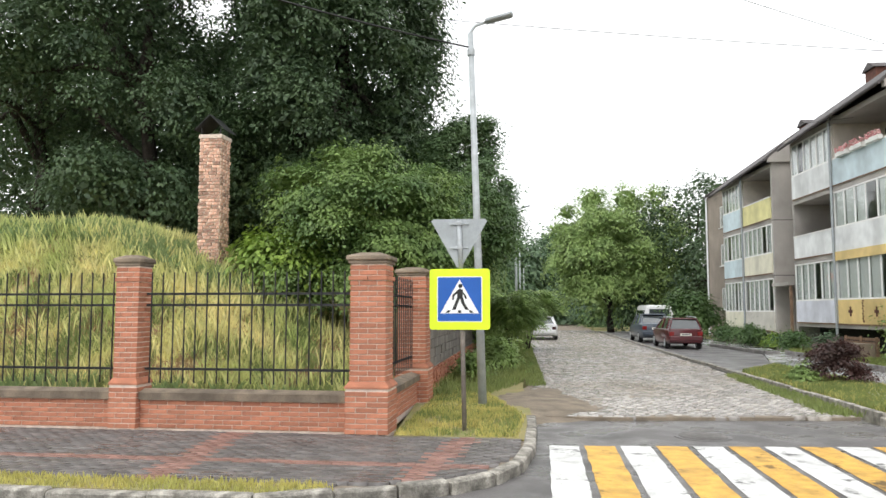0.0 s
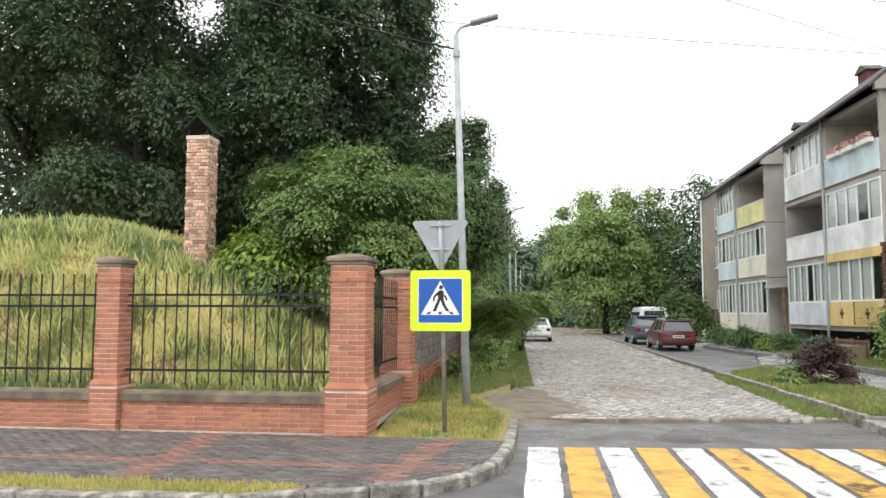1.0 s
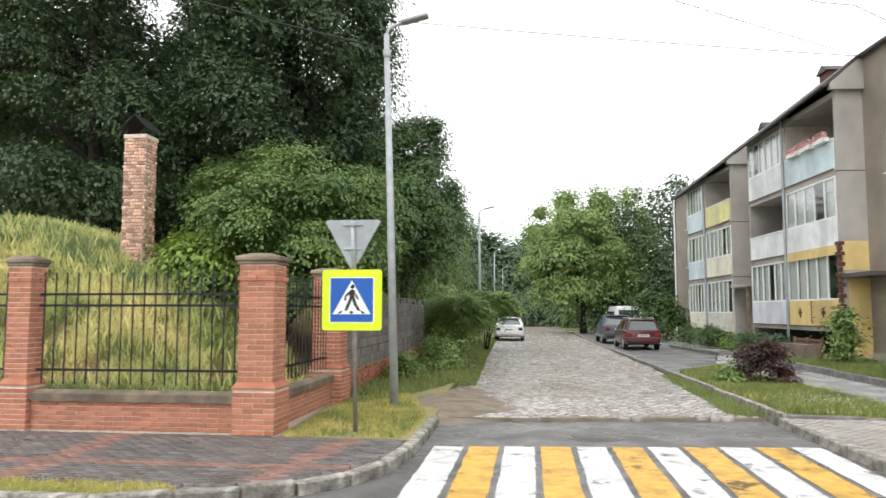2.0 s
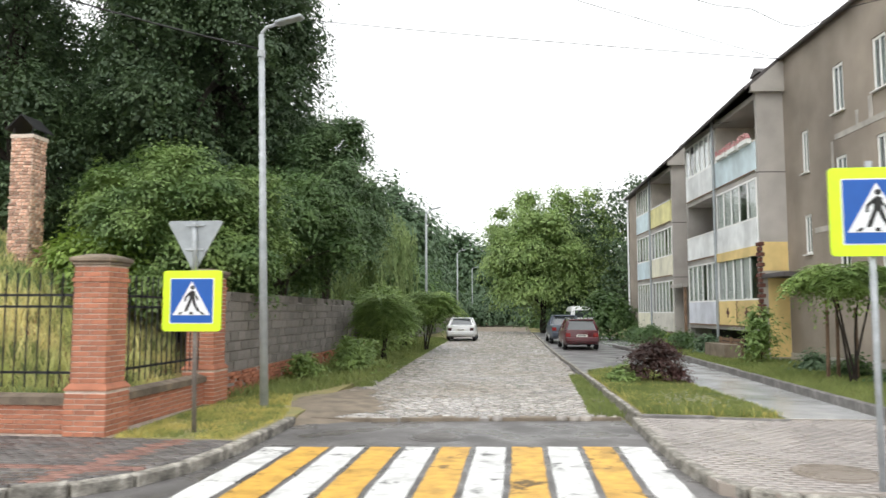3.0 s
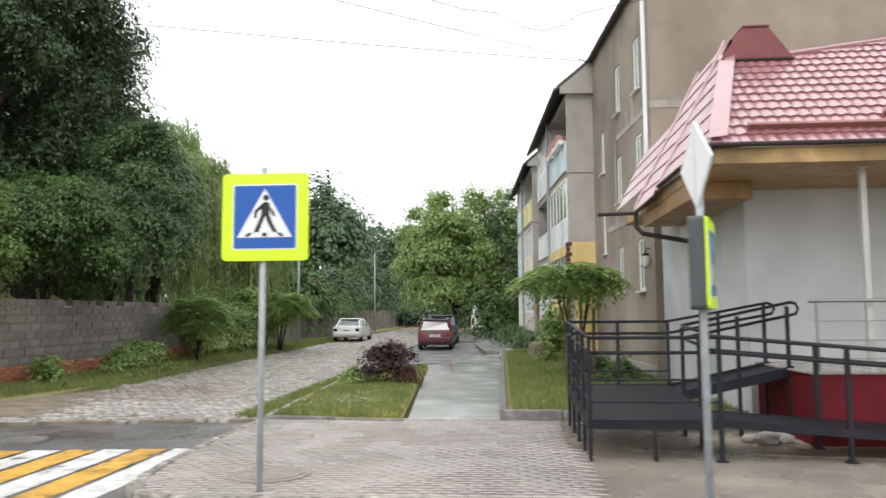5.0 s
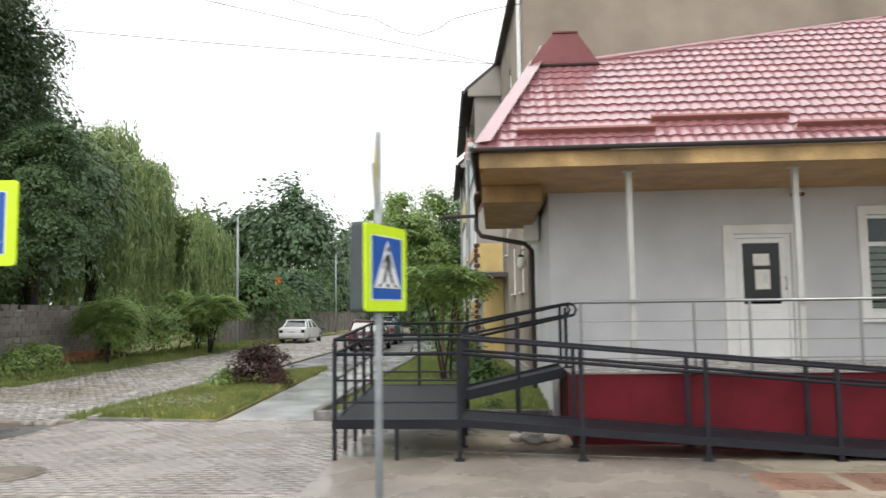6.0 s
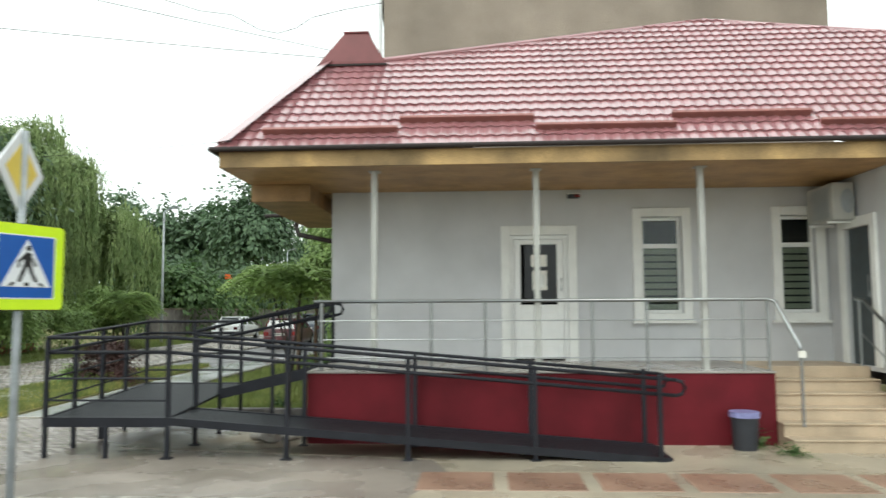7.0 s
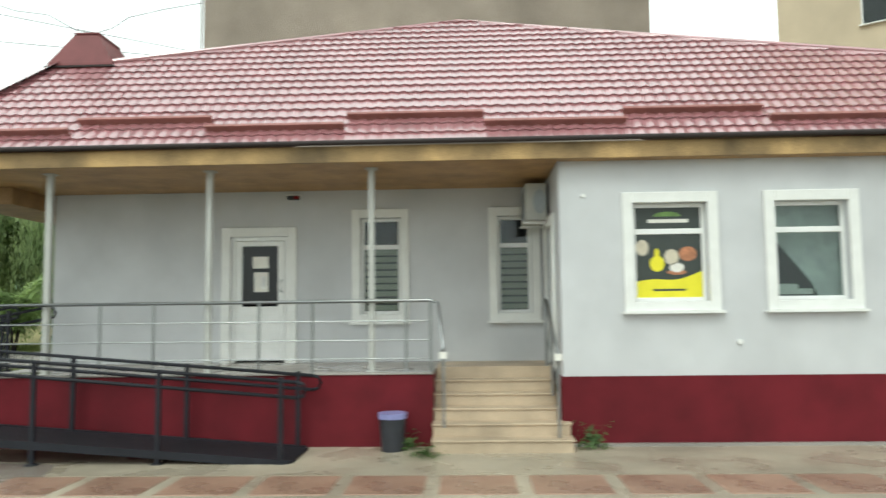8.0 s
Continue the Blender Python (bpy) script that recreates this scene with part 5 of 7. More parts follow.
for a, b, c, d in wins_near + wins_far:
    window_unit(apt, a, b, c, d, FACE @ Matrix.Translation((0, -0.055, 0)), None, surround=0.0, sash=0.075, sill=False, fill="curtain", pane="glass_shop")
    part("window_sill", boxes((-0.09, 0.02, a - 0.05, b + 0.05, c - 0.03, c)), M["trim"], apt)
    part("mullion", boxes((0.035, 0.075, (a + b) / 2 - 0.03, (a + b) / 2 + 0.03, c, d)), M["pvc"], apt)



def roof_z(x, v=0.0):
    """Underside of the roof sheet; the eaves fall gently along the street."""
    return 10.0 + (0.84 if x < -0.12 else 0.25) * (x + 0.12) - 0.05 * max(0.0, v - 6.8)


LEVELS = [(1.2, 2.05, 3.6), (3.86, 4.75, 6.13), (6.4, 7.35, 8.72)]


def loggia_block(v0, vm, v1, dz, styles, ends):
    """Two balcony bays over three floors. styles: panel material and whether glazed, floor by floor, near bay then far bay."""
    out = -0.9
    for v, t in ((v0, 0.16), (v1 - 0.16, 0.16)):
        part("side_panel", boxes((out + 0.02, 0.9, v, v + t, -0.2, min(9.15 + dz, roof_z(out, v + t) - 0.03))), M["panel_grey"], apt, "stained grey concrete side panel")
        for zz in (3.7, 6.25):
            part("panel_joint", boxes((out + 0.015, 0.5, v - 0.004, v + t + 0.004, zz + dz, zz + dz + 0.035)), M["slate"], apt)
    part("divider", boxes((out + 0.06, 0.9, vm - 0.07, vm + 0.07, 1.0 + dz, 9.1 + dz)), M["loggia_in"], apt)
    part("rear_wall", boxes((0.9, 1.05, v0, v1, -0.2, 9.8 + dz)), M["loggia_in"], apt)
    for z0, z1 in ((1.0, 1.2), (3.62, 3.86), (6.15, 6.4), (8.75, 8.95)):
        part("floor_slab", boxes((out, 0.9, v0 + 0.16, v1 - 0.16, z0 + dz, z1 + dz)), M["panel_grey"], apt)
    # shade below the lowest balconies, built as a near-black panel
    part("footing", boxes((0.0, 0.2, v0, v1, -0.2, 1.0 + dz)), M["dark_in"], apt, "near-black panel standing in for shade under the balconies")
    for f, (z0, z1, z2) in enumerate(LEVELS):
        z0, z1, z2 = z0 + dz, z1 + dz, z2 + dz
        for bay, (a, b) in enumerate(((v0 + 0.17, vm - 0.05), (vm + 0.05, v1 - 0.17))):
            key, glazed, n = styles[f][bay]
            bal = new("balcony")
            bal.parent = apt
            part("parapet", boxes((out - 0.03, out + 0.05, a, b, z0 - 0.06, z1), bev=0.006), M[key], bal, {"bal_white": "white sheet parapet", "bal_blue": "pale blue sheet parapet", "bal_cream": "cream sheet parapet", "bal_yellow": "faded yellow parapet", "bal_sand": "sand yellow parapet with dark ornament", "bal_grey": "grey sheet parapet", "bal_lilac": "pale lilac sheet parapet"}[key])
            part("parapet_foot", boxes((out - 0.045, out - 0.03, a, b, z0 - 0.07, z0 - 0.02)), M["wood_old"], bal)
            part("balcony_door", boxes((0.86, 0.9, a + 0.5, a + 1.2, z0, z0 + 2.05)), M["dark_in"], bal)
            part("room_window", boxes((0.84, 0.9, a + 1.3, b - 0.5, z0 + 0.85, z0 + 2.05)), M["glass_dark"], bal)
            if not glazed:
                part("ledge", boxes((out - 0.05, out + 0.08, a, b, z1, z1 + 0.05)), M["trim"], bal)
                continue
            rows = [(out - 0.02, out + 0.04, a, b, z1, z1 + 0.06), (out - 0.02, out + 0.04, a, b, z2 - 0.06, z2)]
            for k in range(n + 1):
                y = a + (b - a) * k / n
                rows.append((out - 0.02, out + 0.04, max(a, y - 0.03), min(b, y + 0.03), z1 + 0.06, z2 - 0.06))
            part("glazing_frame", boxes(*rows), M["pvc"], bal, "white glazing frame")
            for k in range(n):
                p, q = a + (b - a) * k / n + 0.03, a + (b - a) * (k + 1) / n - 0.03
                pane = part("pane", boxes((out + 0.005, out + 0.012, p, q, z1 + 0.06, z2 - 0.06)), M["glass"], bal)
                if (k * 7 + f * 3 + bay) % 5 != 0:
                    part("curtain", boxes((out + 0.05, out + 0.06, p - 0.02, q - 0.04, z1 + 0.02, z2 - 0.02)), M["curtain"], bal, "pale net curtain")
    top = roof_z(out, v1) - 0.012
    part("eave_panel", boxes((out, out + 0.08, v0 + 0.16, v1 - 0.16, 8.95 + dz, top)), M["panel_grey"], apt)
    part("downpipe", tube(bmesh.new(), [(out - 0.08, vm, 9.0 + dz), (out - 0.08, vm, 0.15)], 0.05, 8), M["sign_back"], apt, "grey downpipe")


loggia_block(6.9, 11.0, 14.85, 0.0, [[("bal_sand", True, 5), ("bal_lilac", True, 6)], [("bal_white", True, 5), ("bal_white", False, 0)], [("bal_blue", False, 0), ("bal_white", True, 6)]], 0)
loggia_block(17.0, 20.9, 24.2, -0.45, [[("bal_grey", True, 6), ("bal_cream", True, 6)], [("bal_cream", True, 6), ("bal_blue", True, 5)], [("bal_yellow", False, 0), ("bal_blue", True, 6)]], 0)
# sand yellow ground floor corner with dark quoins and ornaments
part("yellow_panel", boxes((-0.84, -0.02, 6.885, 6.899, 3.0, 3.95)), M["bal_sand"], apt, "sand yellow corner panel")
part("yellow_panel", boxes((-0.7, -0.02, 6.885, 6.899, 0.2, 2.85)), M["bal_sand"], apt)
part("yellow_band", boxes((-0.96, -0.935, 7.06, 10.95, 3.52, 3.85)), M["bal_sand"], apt)
for k in range(22):
    part("quoin", boxes((-0.97, -0.87 + (0.08 if k % 2 else 0), 6.87, 7.04 + (0.1 if k % 2 else 0), 0.25 + k * 0.17, 0.37 + k * 0.17)), M["rust_brick"], apt, "dark rusty quoin")
for v in (8.2, 10.0):
    part("ornament", boxes((-0.945, -0.932, v - 0.05, v + 0.05, 1.45, 1.8), (-0.945, -0.932, v - 0.14, v + 0.14, 1.57, 1.68)), M["rust_brick"], apt)
for k in range(9):
    part("ornament", boxes((-0.945, -0.932, 9.04 + 0.05 * (k % 2), 9.12 + 0.05 * (k % 2), 1.25 + k * 0.09, 1.31 + k * 0.09)), M["rust_brick"], apt)
part("entrance_canopy", boxes((-1.1, 0.0, 15.0, 16.9, 2.75, 2.9)), M["panel_grey"], apt, "grey concrete entrance canopy")
part("entrance_canopy", boxes((-0.9, 0.0, 5.2, 6.95, 2.75, 2.88)), M["slate"], apt, "dark canopy over a side entrance")
part("entrance_door", boxes((0.1, 0.16, 15.5, 16.5, 0.3, 2.4)), M["wood_old"], apt)
part("canopy_post", boxes((-1.0, -0.9, 15.1, 15.2, -0.1, 2.75)), M["wood_old"], apt)
# open third floor flower boxes
for v in (7.7, 8.8, 9.9):
    fb = thing("flower_box", "white balcony box with red and white flowers", "flower box", (0, 0, 0))
    fb.matrix_world = apt.matrix_world @ Matrix.Translation((-1.02, v, 7.33))
    part("trough", boxes((-0.09, 0.09, -0.42, 0.42, 0, 0.16), bev=0.01), M["trim"], fb)
    rnd = np.random.RandomState(int(v * 10))
    bm = bmesh.new()
    for p in rnd.uniform((-0.12, -0.45, 0.14), (0.1, 0.45, 0.34), (40, 3)):
        q = bmesh.ops.create_icosphere(bm, subdivisions=1, radius=0.045)
        bmesh.ops.translate(bm, verts=q["verts"], vec=p)
    part("blossoms", bm, M["flower"], fb)

# roof
def slope_sheet(x0, x1, v0, v1, t=0.12):
    bm = bmesh.new()
    lo = [bm.verts.new((x, v, roof_z(x, v))) for x, v in ((x0, v0), (x1, v0), (x1, v1), (x0, v1))]
    hi = [bm.verts.new(v.co + Vector((0, 0, t))) for v in lo]
    bm.faces.new(lo[::-1])
    bm.faces.new(hi)
    for i in range(4):
        bm.faces.new((lo[i], lo[(i + 1) % 4], hi[(i + 1) % 4], hi[i]))
    return bm


for v0, v1 in ((-0.3, 6.8), (6.8, 15.9), (15.9, 30.2)):
    part("roof", slope_sheet(-0.12, 5.65, v0, v1), M["slate"], apt)
for v0, v1 in ((6.72, 15.25), (16.8, 25.3)):
    part("roof", slope_sheet(-1.22, -0.12, v0, v1), M["slate"], apt)
bm = bmesh.new()
bm.faces.new([bm.verts.new(p) for p in ((5.65, -0.3, roof_z(5.65) + 0.1), (11.5, -0.3, 10.0), (11.5, 30.2, 8.9), (5.65, 30.2, roof_z(5.65, 30.2) + 0.1))])
part("roof_back", bm, M["slate"], apt)
for v0, v1, x in ((-0.28, 6.7, -0.16), (6.74, 15.2, -1.27), (16.82, 25.25, -1.27), (25.4, 30.2, -0.16)):
    part("gutter", tube(bmesh.new(), [(x, v0, roof_z(x, v0) + 0.05), (x, v1, roof_z(x, v1) + 0.05)], 0.06, 8), M["slate"], apt)
for v0, v1, dz in ((6.73, 6.9, 0), (14.85, 15.02, 0), (16.83, 17.0, -0.45), (24.2, 24.37, -0.45)):
    bm = bmesh.new()
    prism(bm, [(-1.1, 8.95 + dz), (0.3, 8.95 + dz), (0.3, roof_z(-0.12, v1) - 0.01), (-0.12, roof_z(-0.12, v1) - 0.01), (-1.1, max(8.97 + dz, roof_z(-1.1, v1) - 0.01))], v0, v1, Matrix(((1, 0, 0, 0), (0, 0, 1, 0), (0, 1, 0, 0), (0, 0, 0, 1))))
    part("eave_cheek", bm, M["panel_grey"], apt)
part("downpipe", tube(bmesh.new(), [(-0.16, 0.1, 10.0), (-0.1, 0.1, 9.6), (-0.1, 0.1, 4.9), (-0.1, 0.1, 4.2)], 0.055, 10), M["sign_white"], apt, "white corner downpipe")
part("downpipe", tube(bmesh.new(), [(-0.1, 29.9, 8.8), (-0.1, 29.9, 0.1)], 0.055, 8), M["sign_white"], apt)
for v, dz in ((12.2, -0.1), (18.6, -0.75)):
    c = new("chimney")
    c.parent = apt
    part("shaft", boxes((1.3, 1.9, v - 0.4, v + 0.4, 9.9 + dz, 11.35 + dz), bev=0.01), M["rust_brick"], c, "dark brick chimney stack")
    bm = bmesh.new()
    prism(bm, [(v - 0.5, 11.35 + dz), (v + 0.5, 11.35 + dz), (v, 11.65 + dz)], 1.2, 2.0, Matrix(((0, 0, 1, 0), (1, 0, 0, 0), (0, 1, 0, 0), (0, 0, 0, 1))))
    part("cap", bm, M["slate"], c)

lan = thing("wall_lantern", "white glass lantern on a dark bracket at a house corner", "lantern", (14.0, 18.55, 2.86))
part("bracket", tube(bmesh.new(), [(0.1, 0, 0.3), (-0.02, 0, 0.32), (-0.05, 0, 0.2)], 0.014, 6), M["iron"], lan)
bm = bmesh.new()
bmesh.ops.create_icosphere(bm, subdivisions=3, radius=0.12)
bmesh.ops.transform(bm, matrix=Matrix.Translation((-0.05, 0, 0)) @ Matrix.Diagonal((0.85, 0.85, 1.35, 1)), verts=bm.verts)
part("globe", bm, M["curtain"], lan, "white globe", smooth=True)
part("cap", boxes((-0.12, 0.02, -0.07, 0.07, 0.13, 0.19), bev=0.02), M["iron"], lan)

# house beyond the shop
far_house = thing("apartment_building", "beige plastered house behind the shop", "apartment house", (29.2, 21.0, 0), -35)
part("wall", grid_wall(bmesh.new(), Matrix.Identity(4), 0, 16, -0.3, 19.0, 0.3, [(2.0, 3.0, 8.9, 10.5), (5.0, 6.0, 8.9, 10.5), (2.0, 3.0, 5.4, 7.0)]), M["beige_wall"], far_house)
part("side_wall", boxes((0, 0.3, 0.3, 14, -0.3, 19.0)), M["beige_wall"], far_house)
for u, z in ((2.0, 8.9), (5.0, 8.9), (2.0, 5.4)):
    window_unit(far_house, u, u + 1.0, z, z + 1.6, Matrix.Identity(4), None, surround=0.0)
bm = bmesh.new()
prism(bm, [(-0.3, 19.0), (16.3, 19.0), (8, 21.5)], -0.4, 14.3, Matrix(((1, 0, 0, 0), (0, 0, 1, 0), (0, 1, 0, 0), (0, 0, 0, 1))))
part("roof", bm, M["slate"], far_house)

# ---- slatted bench by the balconies ----
bench = thing("slatted_planter", "low weathered planter of wooden slats", "planter", (11.75, 26.3, 0.07), 94)
for k in range(5):
    part("slat", boxes((-1.1, 1.1, -0.33, -0.3, 0.06 + k * 0.13, 0.16 + k * 0.13), bev=0.006), M["wood_old"], bench)
for x in (-1.05, 0, 1.05):
    part("post", boxes((x - 0.035, x + 0.035, -0.3, -0.23, -0.05, 0.72)), M["wood_old"], bench)
part("soil", boxes((-1.0, 1.0, -0.23, 0.3, 0.0, 0.5)), M["earth"], bench)

# ---- brick chimney on the mound ----
chim = thing("brick_chimney", "lone weathered brick chimney with a gabled metal cap", "chimney", (-5.55, 14.5, 0))
chim.scale = (0.75, 0.75, 1)
part("core", boxes((-0.29, 0.29, -0.29, 0.29, 2.3, 5.3)), M["mortar"], chim)
rnd = random.Random(4)
STONE = mesh_of(boxes((-0.1, 0.1, -0.055, 0.055, -0.031, 0.031), bev=0.008), "brick", M["old_brick"])
z = 2.6
k = 0
while z < 5.32:
    for sidea in (0, 90, 270):
        x = -0.31 - (0.1 if k % 2 else 0)
        while x < 0.3:
            wid = rnd.uniform(0.14, 0.25)
            a, b = max(x, -0.31), min(x + wid - 0.012, 0.31)
            if b - a > 0.05:
                ob = new("brick", STONE)
                ob.parent = chim
                m = pose(0, 0, 0, 0, 0, sidea)
                ob.matrix_local = m @ Matrix.Translation(((a + b) / 2, -0.275 + rnd.uniform(-0.012, 0.012), z)) @ Matrix.Diagonal(((b - a) / 0.2, 1, rnd.uniform(0.9, 1.08), 1))
            x += wid
    z += 0.072
    k += 1
part("crown_course", boxes((-0.34, 0.34, -0.34, 0.34, 5.3, 5.38)), M["mortar"], chim)
for x in (-0.28, 0.28):
    for y in (-0.3, 0.27):
        part("cap_leg", boxes((x - 0.012, x + 0.012, y, y + 0.03, 5.35, 5.52)), M["iron"], chim)
bm = bmesh.new()
for sgn in (-1, 1):
    vs = [(0, -0.42, 5.78), (0, 0.42, 5.78), (sgn * 0.44, 0.42, 5.46), (sgn * 0.44, -0.42, 5.46)]
    a = [bm.verts.new(p) for p in vs]
    b = [bm.verts.new((p[0], p[1], p[2] + 0.02)) for p in vs]
    bm.faces.new(a)
    bm.faces.new(b[::-1])
    for i in range(4):
        bm.faces.new((a[i], a[(i + 1) % 4], b[(i + 1) % 4], b[i]))
part("cap", bm, M["iron"], chim, "dark folded metal cap")


# ---- parked cars ----
def loft(bm, secs):
    rings = [[bm.verts.new(p) for p in s] for s in secs]
    for a, b in zip(rings, rings[1:]):
        for i in range(len(a)):
            bm.faces.new((a[i], a[(i + 1) % len(a)], b[(i + 1) % len(a)], b[i]))
    bm.faces.new(rings[0][::-1])
    bm.faces.new(rings[-1])
    return bm


def rounded(ob):
    """Soft sheet metal corners."""
    md = ob.modifiers.new("rounding", "BEVEL")
    md.width, md.segments, md.limit_method, md.angle_limit = 0.11, 4, "ANGLE", radians(25)
    return ob


def car(at, rz, paint, label, lo, cab, width=1.68, kind="car", size=(1, 1, 1), lamp="lamp_red"):
    """lo: rows y, half width, bottom, shoulder height; cab: rows y, half width at shoulder, at roof, shoulder, roof. The rear is at y = 0."""
    c = thing("parked_car", label, kind, at, rz, group="parked cars")
    c.scale = size
    bm = bmesh.new()
    secs = []
    for y, hw, zb, zs in lo:
        secs.append([(-hw * 0.92, y, zb), (hw * 0.92, y, zb), (hw, y, zb + 0.12), (hw, y, zs - 0.14), (hw * 0.95, y, zs - 0.02), (hw * 0.9, y, zs), (-hw * 0.9, y, zs), (-hw * 0.95, y, zs - 0.02), (-hw, y, zs - 0.14), (-hw, y, zb + 0.12)])
    first, last = [[(p[0] * 0.985, p[1] + dy, p[2]) for p in s] for s, dy in ((secs[0], 0.05), (secs[-1], -0.05))]
    loft(bm, [secs[0], first] + secs[1:-1] + [last, secs[-1]])
    rounded(part("body", bm, paint, c, smooth=True))
    bm = bmesh.new()
    loft(bm, [[(-h0, y, z0), (h0, y, z0), (h1, y + dy, z1 - 0.05), (h1 * 0.9, y + dy, z1), (-h1 * 0.9, y + dy, z1), (-h1, y + dy, z1 - 0.05)] for y, h0, h1, z0, z1, dy in cab])
    part("cabin", bm, M["cabin_glass"], c, "dark cabin glass")
    # roof skin and pillars
    y0, y1 = cab[0][0] + cab[0][5], cab[-1][0] + cab[-1][5]
    h1, z1 = cab[1][2], max(r[4] for r in cab)
    part("roof", boxes((-h1 * 0.93, h1 * 0.93, y0 - 0.04, y1 - 0.05, z1 - 0.05, z1 + 0.02), bev=0.03), paint, c)
    y_r, h_r, g_r = cab[0][0], cab[0][1], cab[0][3]
    part("tailgate_band", boxes((-h_r, h_r, y_r - 0.02, y_r + 0.05, g_r - 0.06, g_r + 0.05), bev=0.02), paint, c)
    for sx in (-1, 1):
        for row in cab:
            a, b = Vector((sx * row[1] * 1.0, row[0], row[3])), Vector((sx * row[2] * 0.98, row[0] + row[5], row[4] - 0.02))
            part("pillar", tube(bmesh.new(), [a, b], 0.045, 6), paint, c)
    rear = lo[0]
    for sx in (-1, 1):
        part("tail_lamp", boxes((min(sx * rear[1] * 0.68, sx * rear[1] * 0.97), max(sx * rear[1] * 0.68, sx * rear[1] * 0.97), -0.02, 0.06, rear[3] - 0.3, rear[3] - 0.12), bev=0.01), M[lamp], c, "red tail lamp" if lamp == "lamp_red" else "dark smoked tail lamp")
    part("bumper", boxes((-rear[1] * 0.98, rear[1] * 0.98, -0.07, 0.1, rear[2] + 0.08, rear[2] + 0.3), bev=0.03), paint, c)
    part("number_plate", boxes((-0.26, 0.26, -0.035, -0.02, rear[3] - 0.3, rear[3] - 0.19)), M["paper"], c, "plain pale plate")
    part("plate_bar", boxes((-0.2, 0.2, -0.039, -0.0355, rear[3] - 0.265, rear[3] - 0.225)), M["plastic_dark"], c)
    ys = (0.75, lo[-1][0] - 0.85)
    for sx in (-1, 1):
        for y in ys:
            w = new("wheel")
            w.parent = c
            w.matrix_local = pose(sx * (width / 2 - 0.1), y, 0.29, 0, 90, 0)
            bm = bmesh.new()
            bmesh.ops.create_cone(bm, cap_ends=True, segments=24, radius1=0.3, radius2=0.3, depth=0.2)
            bmesh.ops.bevel(bm, geom=[e for e in bm.edges if abs(e.verts[0].co.z - e.verts[1].co.z) < 1e-4], offset=0.03, segments=2, affect="EDGES")
            part("tyre", bm, M["rubber"], w)
            bm = bmesh.new()
            bmesh.ops.create_cone(bm, cap_ends=True, segments=20, radius1=0.19, radius2=0.19, depth=0.215)
            part("rim", bm, M["steel_zinc"], w)
    return c


hw = 0.84
red_car = car((7.52, 32.75, 0.0), 1.5, M["car_red"], "dark red estate car parked on a grey strip", [(0, 0.78, 0.3, 0.92), (0.25, hw, 0.24, 0.95), (3.2, hw, 0.22, 0.93), (4.1, 0.8, 0.25, 0.84), (4.45, 0.66, 0.3, 0.66)],
    [(0.06, 0.74, 0.6, 0.9, 1.36, 0.22), (0.4, 0.78, 0.63, 0.93, 1.42, 0.1), (1.6, 0.79, 0.64, 0.93, 1.43, 0.0), (3.35, 0.76, 0.6, 0.9, 1.38, -0.75)], size=(0.92, 0.92, 0.92))
for sx in (-1, 1):
    part("roof_rail", tube(bmesh.new(), [(sx * 0.55, 0.35, 1.44), (sx * 0.55, 0.5, 1.5), (sx * 0.56, 2.3, 1.5), (sx * 0.56, 2.45, 1.44)], 0.022, 6), M["steel_zinc"], red_car, "pale roof rail")
car((7.25, 39.0, 0.0), 1.5, M["car_blue"], "steel blue saloon parked before a red estate", [(0, 0.76, 0.32, 0.98), (0.25, hw, 0.25, 1.0), (3.2, hw, 0.22, 0.95), (4.1, 0.8, 0.25, 0.84), (4.45, 0.66, 0.3, 0.66)],
    [(0.45, 0.72, 0.56, 0.97, 1.36, 0.55), (0.9, 0.77, 0.62, 0.97, 1.46, 0.3), (1.9, 0.79, 0.63, 0.95, 1.47, 0.0), (3.4, 0.76, 0.6, 0.9, 1.4, -0.75)])
car((1.42, 43.0, -0.04), 1.0, M["car_silver"], "silver white saloon parked on the cobbles", [(0, 0.78, 0.32, 0.95), (0.25, 0.86, 0.25, 0.98), (3.2, 0.86, 0.22, 0.93), (4.2, 0.8, 0.25, 0.82), (4.55, 0.66, 0.3, 0.64)],
    [(0.5, 0.72, 0.56, 0.95, 1.36, 0.55), (0.95, 0.77, 0.62, 0.95, 1.43, 0.3), (1.9, 0.79, 0.63, 0.93, 1.44, 0.0), (3.4, 0.76, 0.6, 0.9, 1.38, -0.75)], 1.72, size=(1, 1, 0.93), lamp="lamp_dark")


